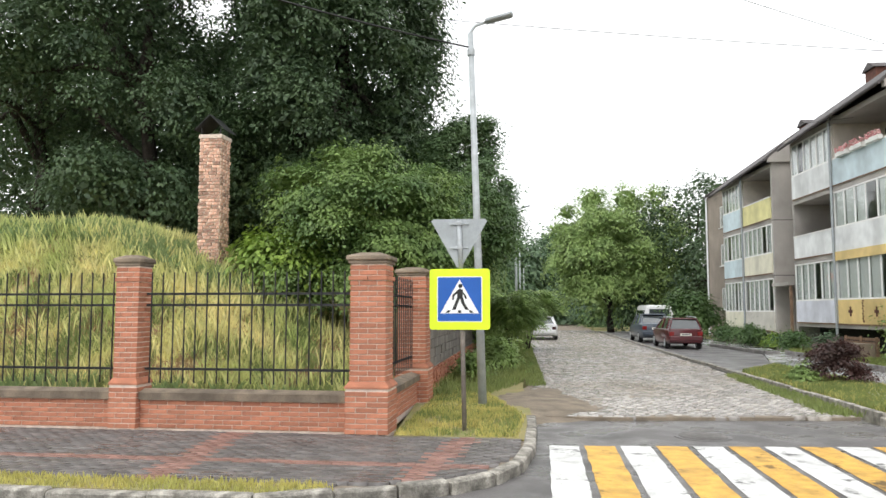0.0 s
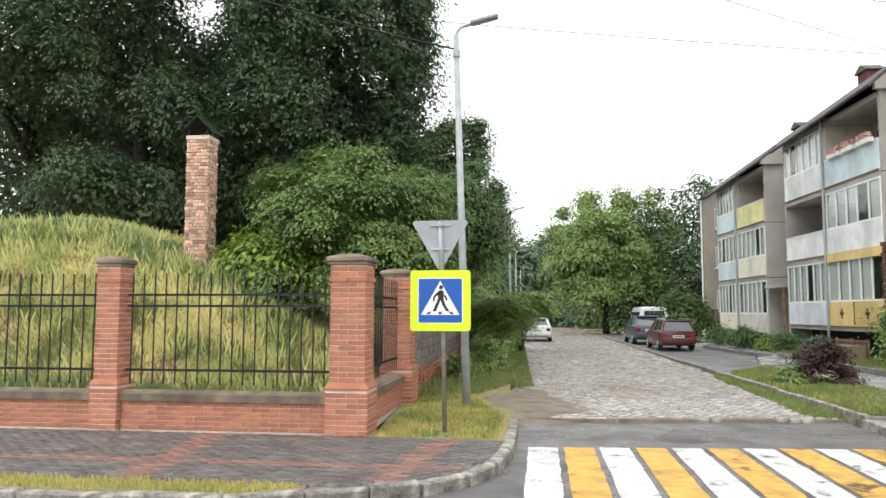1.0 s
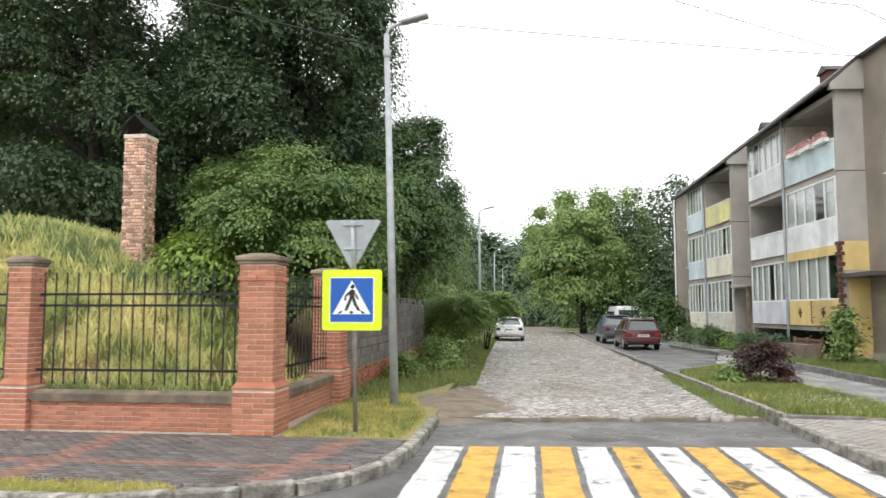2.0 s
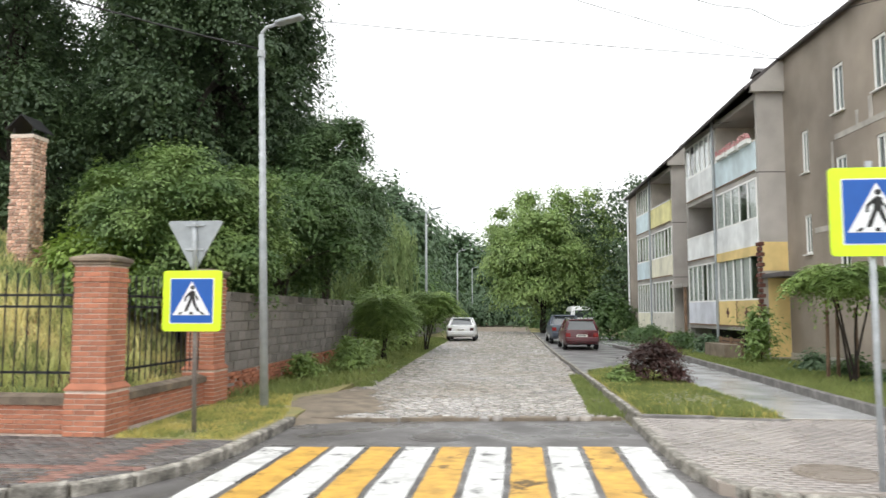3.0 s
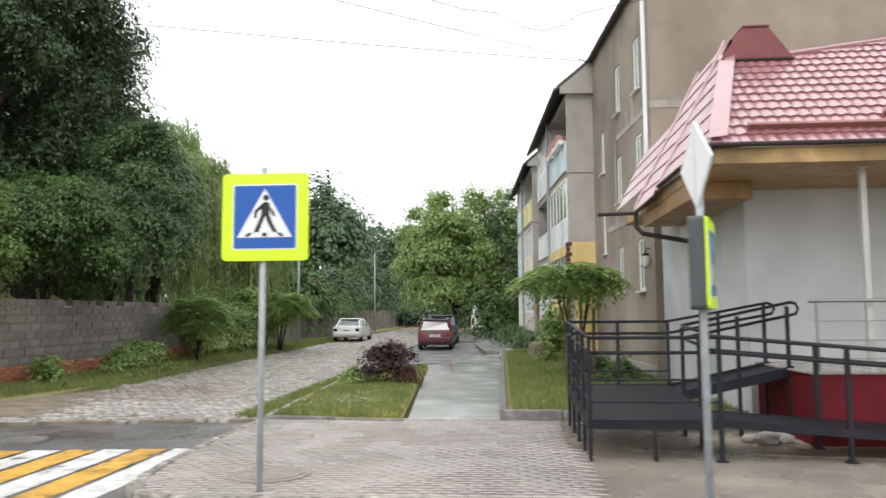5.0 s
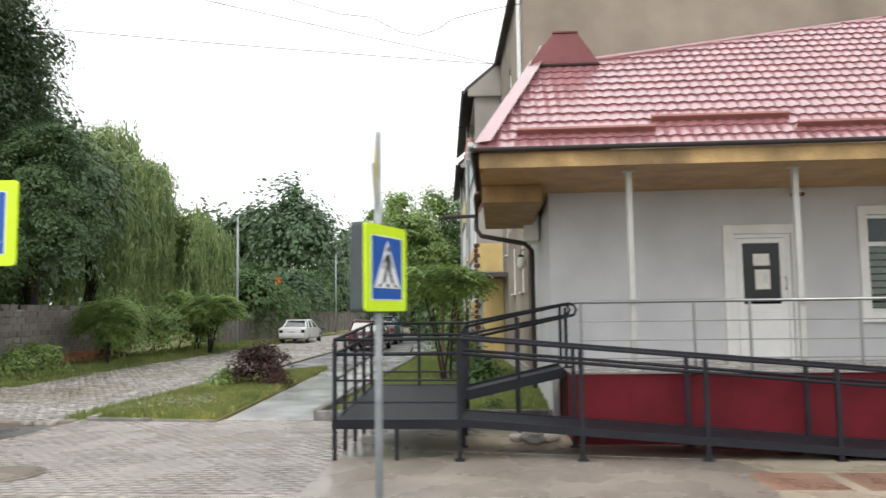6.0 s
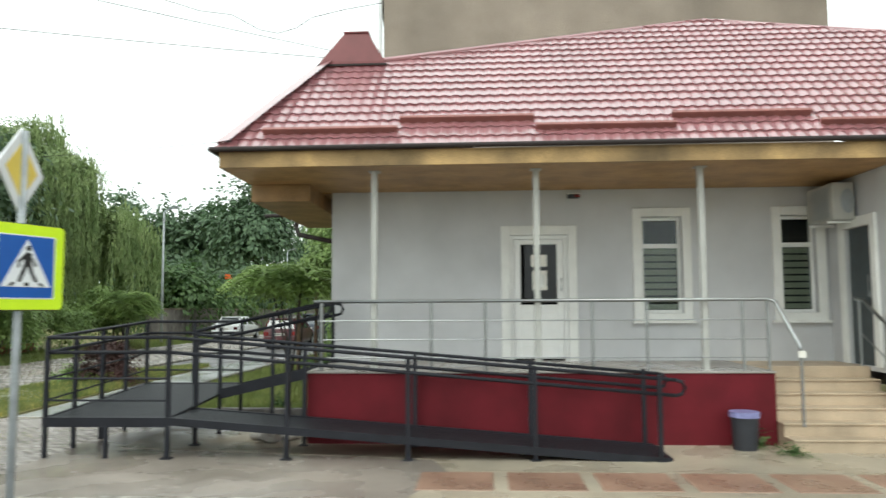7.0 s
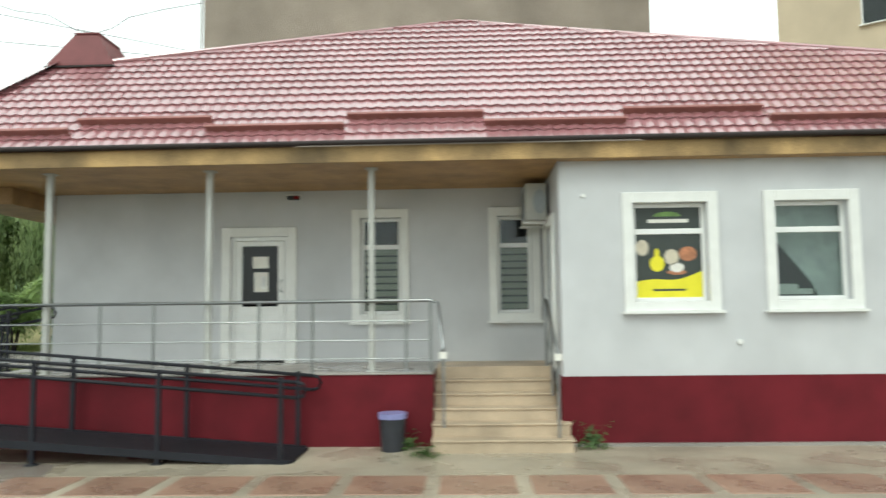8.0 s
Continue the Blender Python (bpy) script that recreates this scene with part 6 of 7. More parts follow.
def minibus(at, rz):
    """A white high-roofed van seen mostly from behind; the rear is at y = 0."""
    c = thing("parked_van", "white minibus parked beneath trees", "minibus", at, rz, group="parked cars")
    bm = bmesh.new()
    rows = [(0.0, 0.9, 0.4, 1.95), (0.12, 0.95, 0.32, 2.05), (3.6, 0.95, 0.3, 2.05), (4.3, 0.92, 0.3, 1.75), (4.7, 0.9, 0.32, 1.15), (5.1, 0.72, 0.4, 0.95)]
    loft(bm, [[(-hw * 0.94, y, zb), (hw * 0.94, y, zb), (hw, y, zb + 0.15), (hw, y, zb + 0.6 * (zt - zb)), (hw * 0.9, y, zt - 0.08), (hw * 0.78, y, zt), (-hw * 0.78, y, zt), (-hw * 0.9, y, zt - 0.08), (-hw, y, zb + 0.6 * (zt - zb)), (-hw, y, zb + 0.15)] for y, hw, zb, zt in rows])
    rounded(part("body", bm, M["car_white"], c, smooth=True))
    part("rear_window", boxes((-0.68, 0.68, -0.012, 0.06, 1.25, 1.78), bev=0.02), M["cabin_glass"], c, "dark rear window")
    for sx in (-1, 1):
        part("side_window", boxes((min(sx * 0.9, sx * 0.965), max(sx * 0.9, sx * 0.965), 0.4, 3.5, 1.28, 1.68), bev=0.01), M["cabin_glass"], c)
        part("tail_lamp", boxes((min(sx * 0.74, sx * 0.9), max(sx * 0.74, sx * 0.9), -0.02, 0.05, 0.75, 1.2), bev=0.01), M["lamp_red"], c, "red tail lamp")
        for y in (1.0, 4.1):
            w = new("wheel")
            w.parent = c
            w.matrix_local = pose(sx * 0.85, y, 0.31, 0, 90, 0)
            bm = bmesh.new()
            bmesh.ops.create_cone(bm, cap_ends=True, segments=24, radius1=0.32, radius2=0.32, depth=0.2)
            part("tyre", bm, M["rubber"], w)
            bm = bmesh.new()
            bmesh.ops.create_cone(bm, cap_ends=True, segments=20, radius1=0.2, radius2=0.2, depth=0.215)
            part("rim", bm, M["steel_zinc"], w)
    part("bumper", boxes((-0.9, 0.9, -0.09, 0.1, 0.36, 0.58), bev=0.03), M["plastic_dark"], c)
    part("number_plate", boxes((-0.26, 0.26, -0.03, -0.005, 0.85, 0.96)), M["paper"], c, "plain pale plate")
    part("plate_bar", boxes((-0.2, 0.2, -0.034, -0.0305, 0.885, 0.925)), M["plastic_dark"], c)
    return c


minibus((9.3, 51.5, 0.0), 2.0)


# ---- mound behind the fence ----
def smooth(a, b, v):
    t = min(1.0, max(0.0, (v - a) / (b - a)))
    return t * t * (3 - 2 * t)


def mound_z(x, y):
    side = smooth(-0.9, -8.8, x) ** 0.65
    return -0.05 + 3.15 * side * smooth(9.95, 14.7, y) + 0.12 * noise.noise(Vector((x * 0.6, y * 0.6, 0))) * smooth(10, 11, y) + 0.3 * smooth(10.2, 12, y) * smooth(-1.0, -2.0, x)


nx, ny = 80, 60
vs = [(-19 + 18.0 * i / nx, 9.85 + 15.0 * j / ny, mound_z(-19 + 18.0 * i / nx, 9.85 + 15.0 * j / ny)) for j in range(ny + 1) for i in range(nx + 1)]
fs = [(j * (nx + 1) + i, j * (nx + 1) + i + 1, (j + 1) * (nx + 1) + i + 1, (j + 1) * (nx + 1) + i) for j in range(ny) for i in range(nx)]
tagged(from_arrays("mound", vs, fs, M["meadow"], smooth=True), "grassy earth mound rising behind a brick fence", "mound", "", "structure")


# ---- grass ----
def blades(name, label, region, n, h0, h1, zf, material, seed, lean=0.35, wid=0.008, clump=0.0):
    """Grass as many single blades, each bent once."""
    r = np.random.RandomState(seed)
    xs, ys = [p[0] for p in region], [p[1] for p in region]
    vs, fs = [], []
    while len(fs) < n:
        x, y = r.uniform(min(xs), max(xs)), r.uniform(min(ys), max(ys))
        if not inside(region, x, y):
            continue
        if clump and noise.noise(Vector((x * 1.7, y * 1.7, seed))) < r.uniform(-1, 1) * clump:
            continue
        z, a, h = zf(x, y), r.uniform(0, 6.283), r.uniform(h0, h1)
        dx, dy, w = math.cos(a), math.sin(a), wid * r.uniform(0.7, 1.5)
        l = h * lean * r.uniform(0.3, 1.4)
        b = len(vs)
        vs += [(x - dy * w, y + dx * w, z - 0.02), (x + dy * w, y - dx * w, z - 0.02), (x + dx * l * 0.35 + dy * w * 0.7, y + dy * l * 0.35 - dx * w * 0.7, z + h * 0.6), (x + dx * l, y + dy * l, z + h)]
        fs.append((b, b + 1, b + 2, b + 3))
    ob = from_arrays(name, vs, fs, material)
    return tagged(ob, label, "grass", "", "stuff")


HILL = [(-14, 10.0), (-1.2, 10.0), (-1.2, 12.5), (-3.2, 16.5), (-14, 16.5)]
blades("tall_grass", "yellowing meadow grass on a mound", HILL, 60000, 0.05, 0.19, mound_z, M["grass_hill"], 1, lean=0.55, wid=0.004, clump=0.3)
blades("tall_grass", "straw yellow grass near a mound top", [(-14, 12.3), (-4.2, 12.3), (-4.6, 14.5), (-14, 14.5)], 42000, 0.05, 0.2, mound_z, M["grass_hill"], 18, lean=0.5, wid=0.004, clump=0.35)
blades("tall_grass", "fresh green grass among dry stalks", HILL, 64000, 0.05, 0.19, mound_z, M["grass_field"], 11, lean=0.5, wid=0.0042, clump=0.22)
blades("tall_grass", "rusty brown dock and dead leaves in meadow grass", HILL, 20000, 0.03, 0.14, mound_z, M["grass_red"], 12, lean=0.9, wid=0.008, clump=0.16)
blades("tall_grass", "tall pale stalks in thin tufts", HILL, 6000, 0.2, 0.5, mound_z, M["grass_hill"], 16, lean=0.3, wid=0.0028, clump=0.14)
blades("tall_grass", "rank green grass along a fence foot", [(-12, 9.95), (-1.2, 9.95), (-1.2, 10.9), (-12, 10.9)], 12000, 0.12, 0.38, mound_z, M["grass_crest"], 17, lean=0.45, wid=0.0045, clump=0.25)
blades("tall_grass", "thin tall stalks along a mound crest", [(-14, 13.2), (-3.4, 13.2), (-3.4, 16.5), (-14, 16.5)], 5000, 0.2, 0.5, mound_z, M["grass_hill"], 13, lean=0.3, wid=0.0024, clump=0.5)
blades("tall_grass", "green weeds along a mound crest", [(-14, 13.6), (-4.6, 13.6), (-4.6, 16.5), (-14, 16.5)], 30000, 0.1, 0.34, mound_z, M["grass_crest"], 14, lean=0.5, wid=0.0035, clump=0.4)
blades("grass", "short dry roadside grass", [(-0.6, 9.5), (1.05, 9.5), (1.1, 11.4), (0.9, 12.4), (0.3, 14.5), (-0.7, 15)], 9000, 0.02, 0.065, lambda x, y: 0.0, M["grass_dry"], 2, wid=0.006, clump=0.5)
blades("grass", "green tufts in dry roadside grass", [(-0.6, 9.55), (1.0, 9.55), (1.05, 11.4), (0.8, 12.4), (0.2, 14.5), (-0.7, 15)], 3500, 0.02, 0.075, lambda x, y: 0.0, M["grass"], 22, wid=0.007, clump=0.35)
blades("grass", "green roadside grass along a wall", [(-0.8, 13.7), (0.3, 14.4), (0.95, 17), (0.75, 28), (0.3, 45), (-2.5, 45), (-1.9, 30), (-0.85, 13.6)], 30000, 0.05, 0.22, lambda x, y: 0.0, M["grass"], 3, wid=0.007)
blades("grass", "ragged grass creeping over a cobbled edge", [(1.0, 16.8), (1.45, 16.8), (1.0, 30), (0.62, 45), (0.1, 45), (0.55, 30)], 12000, 0.03, 0.13, lambda x, y: -0.05, M["grass"], 23, wid=0.007, clump=0.5)
blades("grass", "yellowed grass strip at a kerb", [(-12, 6.2), (-1.2, 6.2), (-0.55, 6.5), (-0.75, 6.62), (-12, 6.62)], 8000, 0.03, 0.08, lambda x, y: -0.01, M["grass_dry"], 4, wid=0.007)
flat("grass_strip", [(-14, 6.19), (-1.2, 6.19), (-0.62, 6.47), (-0.72, 6.615), (-14, 6.615)], 0.0, 0.1, M["soil"], "yellowed grass strip between kerb and paving", "lawn")
blades("grass", "unmown green lawn grass", [(6.8, 12.25), (8.85, 12.05), (8.2, 22.7), (6.62, 20.3)], 36000, 0.03, 0.14, lambda x, y: 0.015, M["grass"], 5, wid=0.005)
blades("grass", "dry tips in a small lawn", [(6.75, 12.25), (8.85, 12.05), (8.2, 22.7), (6.6, 20.3)], 6000, 0.04, 0.14, lambda x, y: 0.015, M["grass_dry"], 15, wid=0.007, clump=0.5)
blades("grass", "green grass bed before a house", [(10.6, 12.2), (14.9, 12.2), (14.1, 18.0), (13.4, 24.8), (12.2, 33), (11.2, 31), (10.6, 29)], 40000, 0.04, 0.15, lambda x, y: 0.07, M["grass"], 6, wid=0.006)
blades("grass", "weeds along a street edging", [(5.95, 12.6), (6.5, 12.5), (6.4, 20), (6.1, 20)], 3000, 0.03, 0.12, lambda x, y: -0.05, M["grass"], 7, wid=0.008)


# ---- trees and shrubs ----
def lobes_in(c, rad, k, seed, size=(0.34, 0.5), spread=0.68, low=-0.55, core=0.62, squash=0.85):
    r = np.random.RandomState(seed)
    out = [(*c, rad[0] * core, rad[1] * core, rad[2] * core)]
    while len(out) < k:
        d = r.normal(size=3)
        d /= np.linalg.norm(d)
        if d[2] < low:
            continue
        s = r.uniform(*size)
        q = spread * r.uniform(0.85, 1.12)
        out.append((c[0] + d[0] * rad[0] * q, c[1] + d[1] * rad[1] * q, c[2] + d[2] * rad[2] * q, rad[0] * s, rad[1] * s, rad[2] * s * squash))
    return out


def foliage(name, parent, lobes, n, size, material, seed, label="", flatten=0.0, shell=0.55, reach=1.0, plate=4.6):
    """A crown of leafy sprays: drooping plates of leaves on the outer side of the given lobes, over a thin filling of larger inner leaves."""
    r = np.random.RandomState(seed)
    L = np.array(lobes, float)
    wts = L[:, 3] * L[:, 4] + L[:, 3] * L[:, 5] + L[:, 4] * L[:, 5]
    per, fill = 24, n // 8
    m = (n - fill) // per + 1

    def unit(a):
        return a / (np.linalg.norm(a, axis=1)[:, None] + 1e-6)

    # more seats than needed, of which the ones deep inside a neighbouring lobe are left out
    pick = r.choice(len(L), m * 3, p=wts / wts.sum())
    d = unit(r.normal(size=(m * 3, 3)) + np.array((0, 0, 0.55)))
    rad = shell + (1.0 - shell) * r.beta(2.6, 1.1, m * 3)
    c = L[pick, :3] + d * rad[:, None] * L[pick, 3:6]
    deep = np.full(m * 3, 9.0)
    for k in range(len(L)):
        near = np.linalg.norm((c - L[k, :3]) / L[k, 3:6], axis=1)
        deep = np.where(pick == k, deep, np.minimum(deep, near))
    order = np.argsort(-(np.minimum(deep, 0.85) + r.uniform(0, 0.3, m * 3)))[:m]
    c, d = c[order], d[order]
    out = unit(c - L[:, :3].mean(0))
    up = np.array((0, 0, 1.0))
    nrm = unit(up * (0.95 + flatten) + d * 0.45 + out * 0.3 + r.normal(size=c.shape) * 0.22)
    t1 = unit(out + d * 0.5 + r.normal(size=c.shape) * 0.35 - nrm * ((out + d * 0.5) * nrm).sum(1)[:, None])
    t2 = np.cross(nrm, t1)
    wide = size * plate * reach * r.uniform(0.55, 1.35, m)
    k = np.repeat(np.arange(m), per)[:n - fill]
    rr, an = np.sqrt(r.uniform(0.0, 1.0, len(k))), r.uniform(0, 6.283, len(k))
    ca, sa = np.cos(an)[:, None], np.sin(an)[:, None]
    flat_dir = t1[k] * ca * 1.25 + t2[k] * sa * 0.8
    p = c[k] + flat_dir * (rr * wide[k])[:, None]
    p[:, 2] -= wide[k] * 0.42 * rr ** 2
    p += r.normal(size=p.shape) * size * 0.3
    ln = unit(nrm[k] + flat_dir * (0.4 * rr)[:, None] + r.normal(size=p.shape) * 0.26)
    ax = flat_dir + t1[k] * 0.5 + r.normal(size=p.shape) * 0.45
    s = size * r.uniform(0.6, 1.3, len(p))
    # inner filling
    fp = r.choice(len(L), fill, p=wts / wts.sum())
    q = L[fp, :3] + unit(r.normal(size=(fill, 3))) * (0.74 * r.uniform(0.2, 1.0, fill) ** 0.5)[:, None] * L[fp, 3:6]
    p = np.concatenate([p, q])
    ln = np.concatenate([ln, unit(r.normal(size=q.shape))])
    ax = np.concatenate([ax, r.normal(size=q.shape)])
    s = np.concatenate([s, size * r.uniform(1.3, 2.3, fill)])[:, None]
    ax = unit(ax - ln * (ax * ln).sum(1)[:, None])
    bx = np.cross(ln, ax)
    w = s * r.uniform(0.4, 0.62, len(p))[:, None]
    v = np.stack([p - ax * s * 0.5, p + bx * w * 0.5 - ln * s * 0.08, p + ax * s * 0.5 - ln * s * 0.14, p - bx * w * 0.5 - ln * s * 0.08], 1).reshape(-1, 3)
    v[:, 2] = np.maximum(v[:, 2], 0.02)
    ob = from_arrays(name, v, np.arange(4 * len(p)).reshape(-1, 4), material, parent)
    return tagged(ob, label) if label else ob


def fronds(parent, c, rad, n, length, material, seed, low=-0.1):
    """A crown of arching compound leaves: each a drooping rib with leaflets in pairs."""
    r = np.random.RandomState(seed)
    d = r.normal(size=(n * 2, 3))
    d /= np.linalg.norm(d, axis=1)[:, None]
    d = d[d[:, 2] > low][:n]
    n = len(d)
    base = np.array(c) + d * np.array(rad) * r.uniform(0.3, 0.86, n)[:, None]
    a = np.arctan2(d[:, 1], d[:, 0]) + r.normal(0, 0.5, n)
    head = np.stack([np.cos(a), np.sin(a), 0.25 + 0.5 * np.maximum(d[:, 2], 0)], 1)
    side = np.stack([-np.sin(a), np.cos(a), np.zeros(n)], 1)
    pairs = 10
    k = np.repeat(np.arange(n), pairs * 2)
    u = np.tile(np.repeat(np.linspace(0.12, 1.0, pairs), 2), n)
    sgn = np.tile((-1.0, 1.0), n * pairs)
    ln = (length * r.uniform(0.7, 1.25, n))[k]
    p = base[k] + head[k] * (ln * u)[:, None]
    p[:, 2] -= ln * 0.75 * u * u
    size = ln * 0.3 * (1.0 - 0.55 * np.abs(u - 0.4)) * r.uniform(0.8, 1.15, len(k))
    ax = side[k] * (0.85 * sgn)[:, None] + head[k] * 0.5 + np.array((0, 0, -0.45)) + r.normal(size=p.shape) * 0.12
    ax /= np.linalg.norm(ax, axis=1)[:, None]
    up = np.array((0, 0, 1.0)) + r.normal(size=p.shape) * 0.2
    bx = np.cross(up, ax)
    bx /= np.linalg.norm(bx, axis=1)[:, None] + 1e-6
    s = size[:, None]
    v = np.stack([p, p + ax * s * 0.45 + bx * s * 0.17, p + ax * s - np.array((0, 0, 0.12)) * s, p + ax * s * 0.45 - bx * s * 0.17], 1).reshape(-1, 3)
    return from_arrays("crown", v, np.arange(len(v)).reshape(-1, 4), material, parent)


def sumac(at, label, c, rad, n, length, leaf, seed, stems, group=""):
    """A multi-stemmed shrub whose compound leaves droop round an open foot."""
    t = thing("shrub", label, "shrub", (*at, 0), group=group)
    rnd = random.Random(seed)
    for k in range(stems):
        q = Vector((c[0] + rnd.uniform(-0.5, 0.5) * rad[0], c[1] + rnd.uniform(-0.5, 0.5) * rad[1], c[2] + rnd.uniform(-0.1, 0.4) * rad[2]))
        b = Vector((rnd.uniform(-0.15, 0.15), rnd.uniform(-0.15, 0.15), -0.2))
        part("stem", tube(bmesh.new(), [b, b.lerp(q, 0.5) + Vector((rnd.uniform(-0.08, 0.08), 0, 0.1)), q], 0.035, 7, 0.014), M["bark"], t, smooth=True)
    fronds(t, c, rad, n, length, M[leaf], seed)
    lobes = lobes_in((c[0], c[1], c[2] - 0.05), tuple(q * 0.62 for q in rad), 10, seed, low=-0.4)
    foliage("inner_leaves", t, lobes, n * 6, 0.1, M[leaf], seed + 1)
    return t


def trunk_of(parent, base, top, r0, r1, limbs, seed, material="bark"):
    """A tapered, slightly bent trunk with limbs that reach the given points."""
    rnd = random.Random(seed)
    b, t = Vector(base), Vector(top)
    pts = [b.lerp(t, k / 6) + Vector((rnd.uniform(-1, 1), rnd.uniform(-1, 1), 0)) * r0 * 0.5 * (k > 0) for k in range(7)]
    bm = tube(bmesh.new(), pts, r0, 10, r1)
    for q in limbs:
        a = pts[rnd.randint(2, 5)]
        q = Vector(q)
        mid = a.lerp(q, 0.5) + Vector((0, 0, 0.12 * (q - a).length))
        tube(bm, [a, mid, q], r1 * 0.9, 7, r1 * 0.25)
    return part("trunk", bm, M[material], parent, smooth=True)


def tree(at, label, crown_c, rad, k, n, size, leaf, seed, r0=0.2, group="", base_z=0.0, shell=0.55, category="tree", reach=1.0, spread=0.68, low=-0.55, lsize=(0.34, 0.5), core=0.62, squash=0.85):
    t = thing("tree" if category == "tree" else "shrub", label, category, (at[0], at[1], base_z), group=group)
    c = (crown_c[0] - at[0], crown_c[1] - at[1], crown_c[2] - base_z)
    lobes = lobes_in(c, rad, k, seed, lsize, spread, low, core, squash)
    if r0:
        trunk_of(t, (0, 0, -0.3), (c[0] * 0.8, c[1] * 0.8, c[2]), r0, r0 * 0.4, [l[:3] for l in lobes[1:9]], seed)
    foliage("crown", t, lobes, n, size, M[leaf], seed, shell=shell, reach=reach)
    return t


for i, (x, y, cx, cz, rx, rz, n) in enumerate(((-16.0, 23.0, -16.0, 11.0, 5.0, 8.2, 50000), (-11.0, 21.5, -11.2, 10.5, 4.8, 7.6, 105000), (-6.5, 22.5, -6.4, 11.5, 4.6, 8.0, 105000), (-4.9, 23.0, -4.9, 10.8, 3.2, 6.8, 54000))):
    tree((x, y), "tall dark broadleaf tree with a dense high crown", (cx, y, cz), (rx, 4.2, rz), 66, n, 0.13, "leaf_dark", 20 + i, 0.38, "tall dark trees", 2.2, 0.45, lsize=(0.17, 0.34), core=0.45, spread=0.86, squash=0.46, low=-0.9)
# coarse crowns added to shut out sky where only a dark void lies
for i, (x, y, z, r) in enumerate(((-19.0, 28.6, 7.6, 3.4), (-14.6, 28.2, 7.4, 3.2), (-10.8, 28.8, 7.6, 3.2), (-7.4, 28.2, 7.2, 2.9))):
    tree((x, y), "coarse dark tree added to close gaps behind taller trees", (x, y, z), (r, 2.0, 6.4), 40, 18000, 0.28, "leaf_dark", 40 + i, 0.2, "rear dark trees", 2.0, 0.4, low=-0.95, core=0.7, spread=0.8)
t = tree((-2.6, 15.4), "spreading light green maple behind a fence", (-2.5, 15.3, 3.25), (2.45, 1.7, 2.0), 46, 80000, 0.085, "leaf_maple", 51, 0.13, base_z=0.6, lsize=(0.18, 0.33), core=0.5, spread=0.86, squash=0.5, low=-0.7)
tree((-4.1, 15.0), "bright green low shrub beside a chimney", (-4.05, 14.9, 2.75), (0.95, 0.8, 0.85), 12, 7000, 0.14, "leaf_lime", 52, 0.06, base_z=1.6, category="shrub")
tree((-1.7, 19.0), "broad green tree leaning over a block wall", (-1.3, 18.6, 3.6), (1.8, 1.9, 2.1), 36, 48000, 0.1, "leaf_mid", 53, 0.14, lsize=(0.2, 0.36), core=0.5, spread=0.84, squash=0.5)
tree((-1.5, 23.0), "upright green tree behind a block wall", (-0.95, 22.7, 4.85), (1.7, 1.9, 3.2), 48, 52000, 0.1, "leaf_ash", 54, 0.16, lsize=(0.18, 0.32), core=0.5, spread=0.82, squash=0.55)
tree((-4.6, 27.5), "tall green tree between darker neighbours", (-4.6, 27.5, 6.0), (2.8, 2.4, 4.0), 20, 12000, 0.3, "leaf_far", 55, 0.2)
tree((-8.5, 33.0), "tall green tree behind a willow", (-8.5, 33.0, 6.5), (3.4, 3.0, 5.0), 20, 12000, 0.34, "leaf_far", 56, 0.22)
tree((-8.5, 80.0), "tall dark green tree far down the street", (-8.7, 80, 10.5), (3.9, 3.5, 6.2), 26, 9000, 0.62, "leaf_far", 57, 0.35, low=-0.7)
for i, (x, y, cz, rx, rz) in enumerate(((-15, 86, 8, 5, 6.5), (-22, 88, 8, 6, 7), (-3.0, 104, 7.5, 5, 6), (3.5, 112, 7.5, 5.5, 6.5), (-30, 92, 9, 7, 8), (-40, 95, 10, 8, 9), (12, 116, 8, 7, 8), (-9, 112, 8, 6, 7.5))):
    tree((x, y), "distant dark green tree closing the street", (x, y, cz), (rx, 4, rz), 18, 5500, 0.8, "leaf_far", 60 + i, 0.35, "distant trees")
for i, (x, y, cx, cz, rx, rz, leaf, n) in enumerate(((6.8, 59.5, 6.1, 6.4, 3.9, 4.6, "leaf_light", 42000), (9.8, 61.5, 9.3, 6.1, 3.8, 5.4, "leaf_light", 36000), (13.5, 60.0, 13.4, 6.8, 4.2, 5.4, "leaf_dark", 12000), (18.0, 64.0, 18.0, 7.0, 5.0, 5.6, "leaf_dark", 9000), (14.0, 54.5, 13.4, 4.8, 2.6, 4.2, "leaf_dark", 8000))):
    tree((x, y), "leafy light green roadside tree" if leaf == "leaf_light" else "dark green tree behind a roadside tree", (cx, y, cz), (rx, 3.6, rz), 60, n, 0.24, leaf, 70 + i, 0.3, "roadside trees", low=-0.92, lsize=(0.2, 0.36), core=0.66, spread=0.88, squash=0.7)
for i, (x, y, z, r, leaf) in enumerate(((1.0, 88, 1.7, 2.6, "leaf_far"), (5.2, 90, 1.8, 2.8, "leaf_far"), (8.8, 86, 1.9, 2.6, "leaf_far"), (3.2, 97, 2.2, 3.2, "leaf_far"), (-2.0, 94, 2.2, 3.0, "leaf_far"), (8.2, 76, 1.5, 2.2, "leaf_mid"))):
    tree((x, y), "low dark shrub where the street ends", (x, y, z), (r, r, z * 0.95), 14, 4000, 0.42, leaf, 90 + i, 0.09, "street end shrubs", category="shrub", low=-0.95)
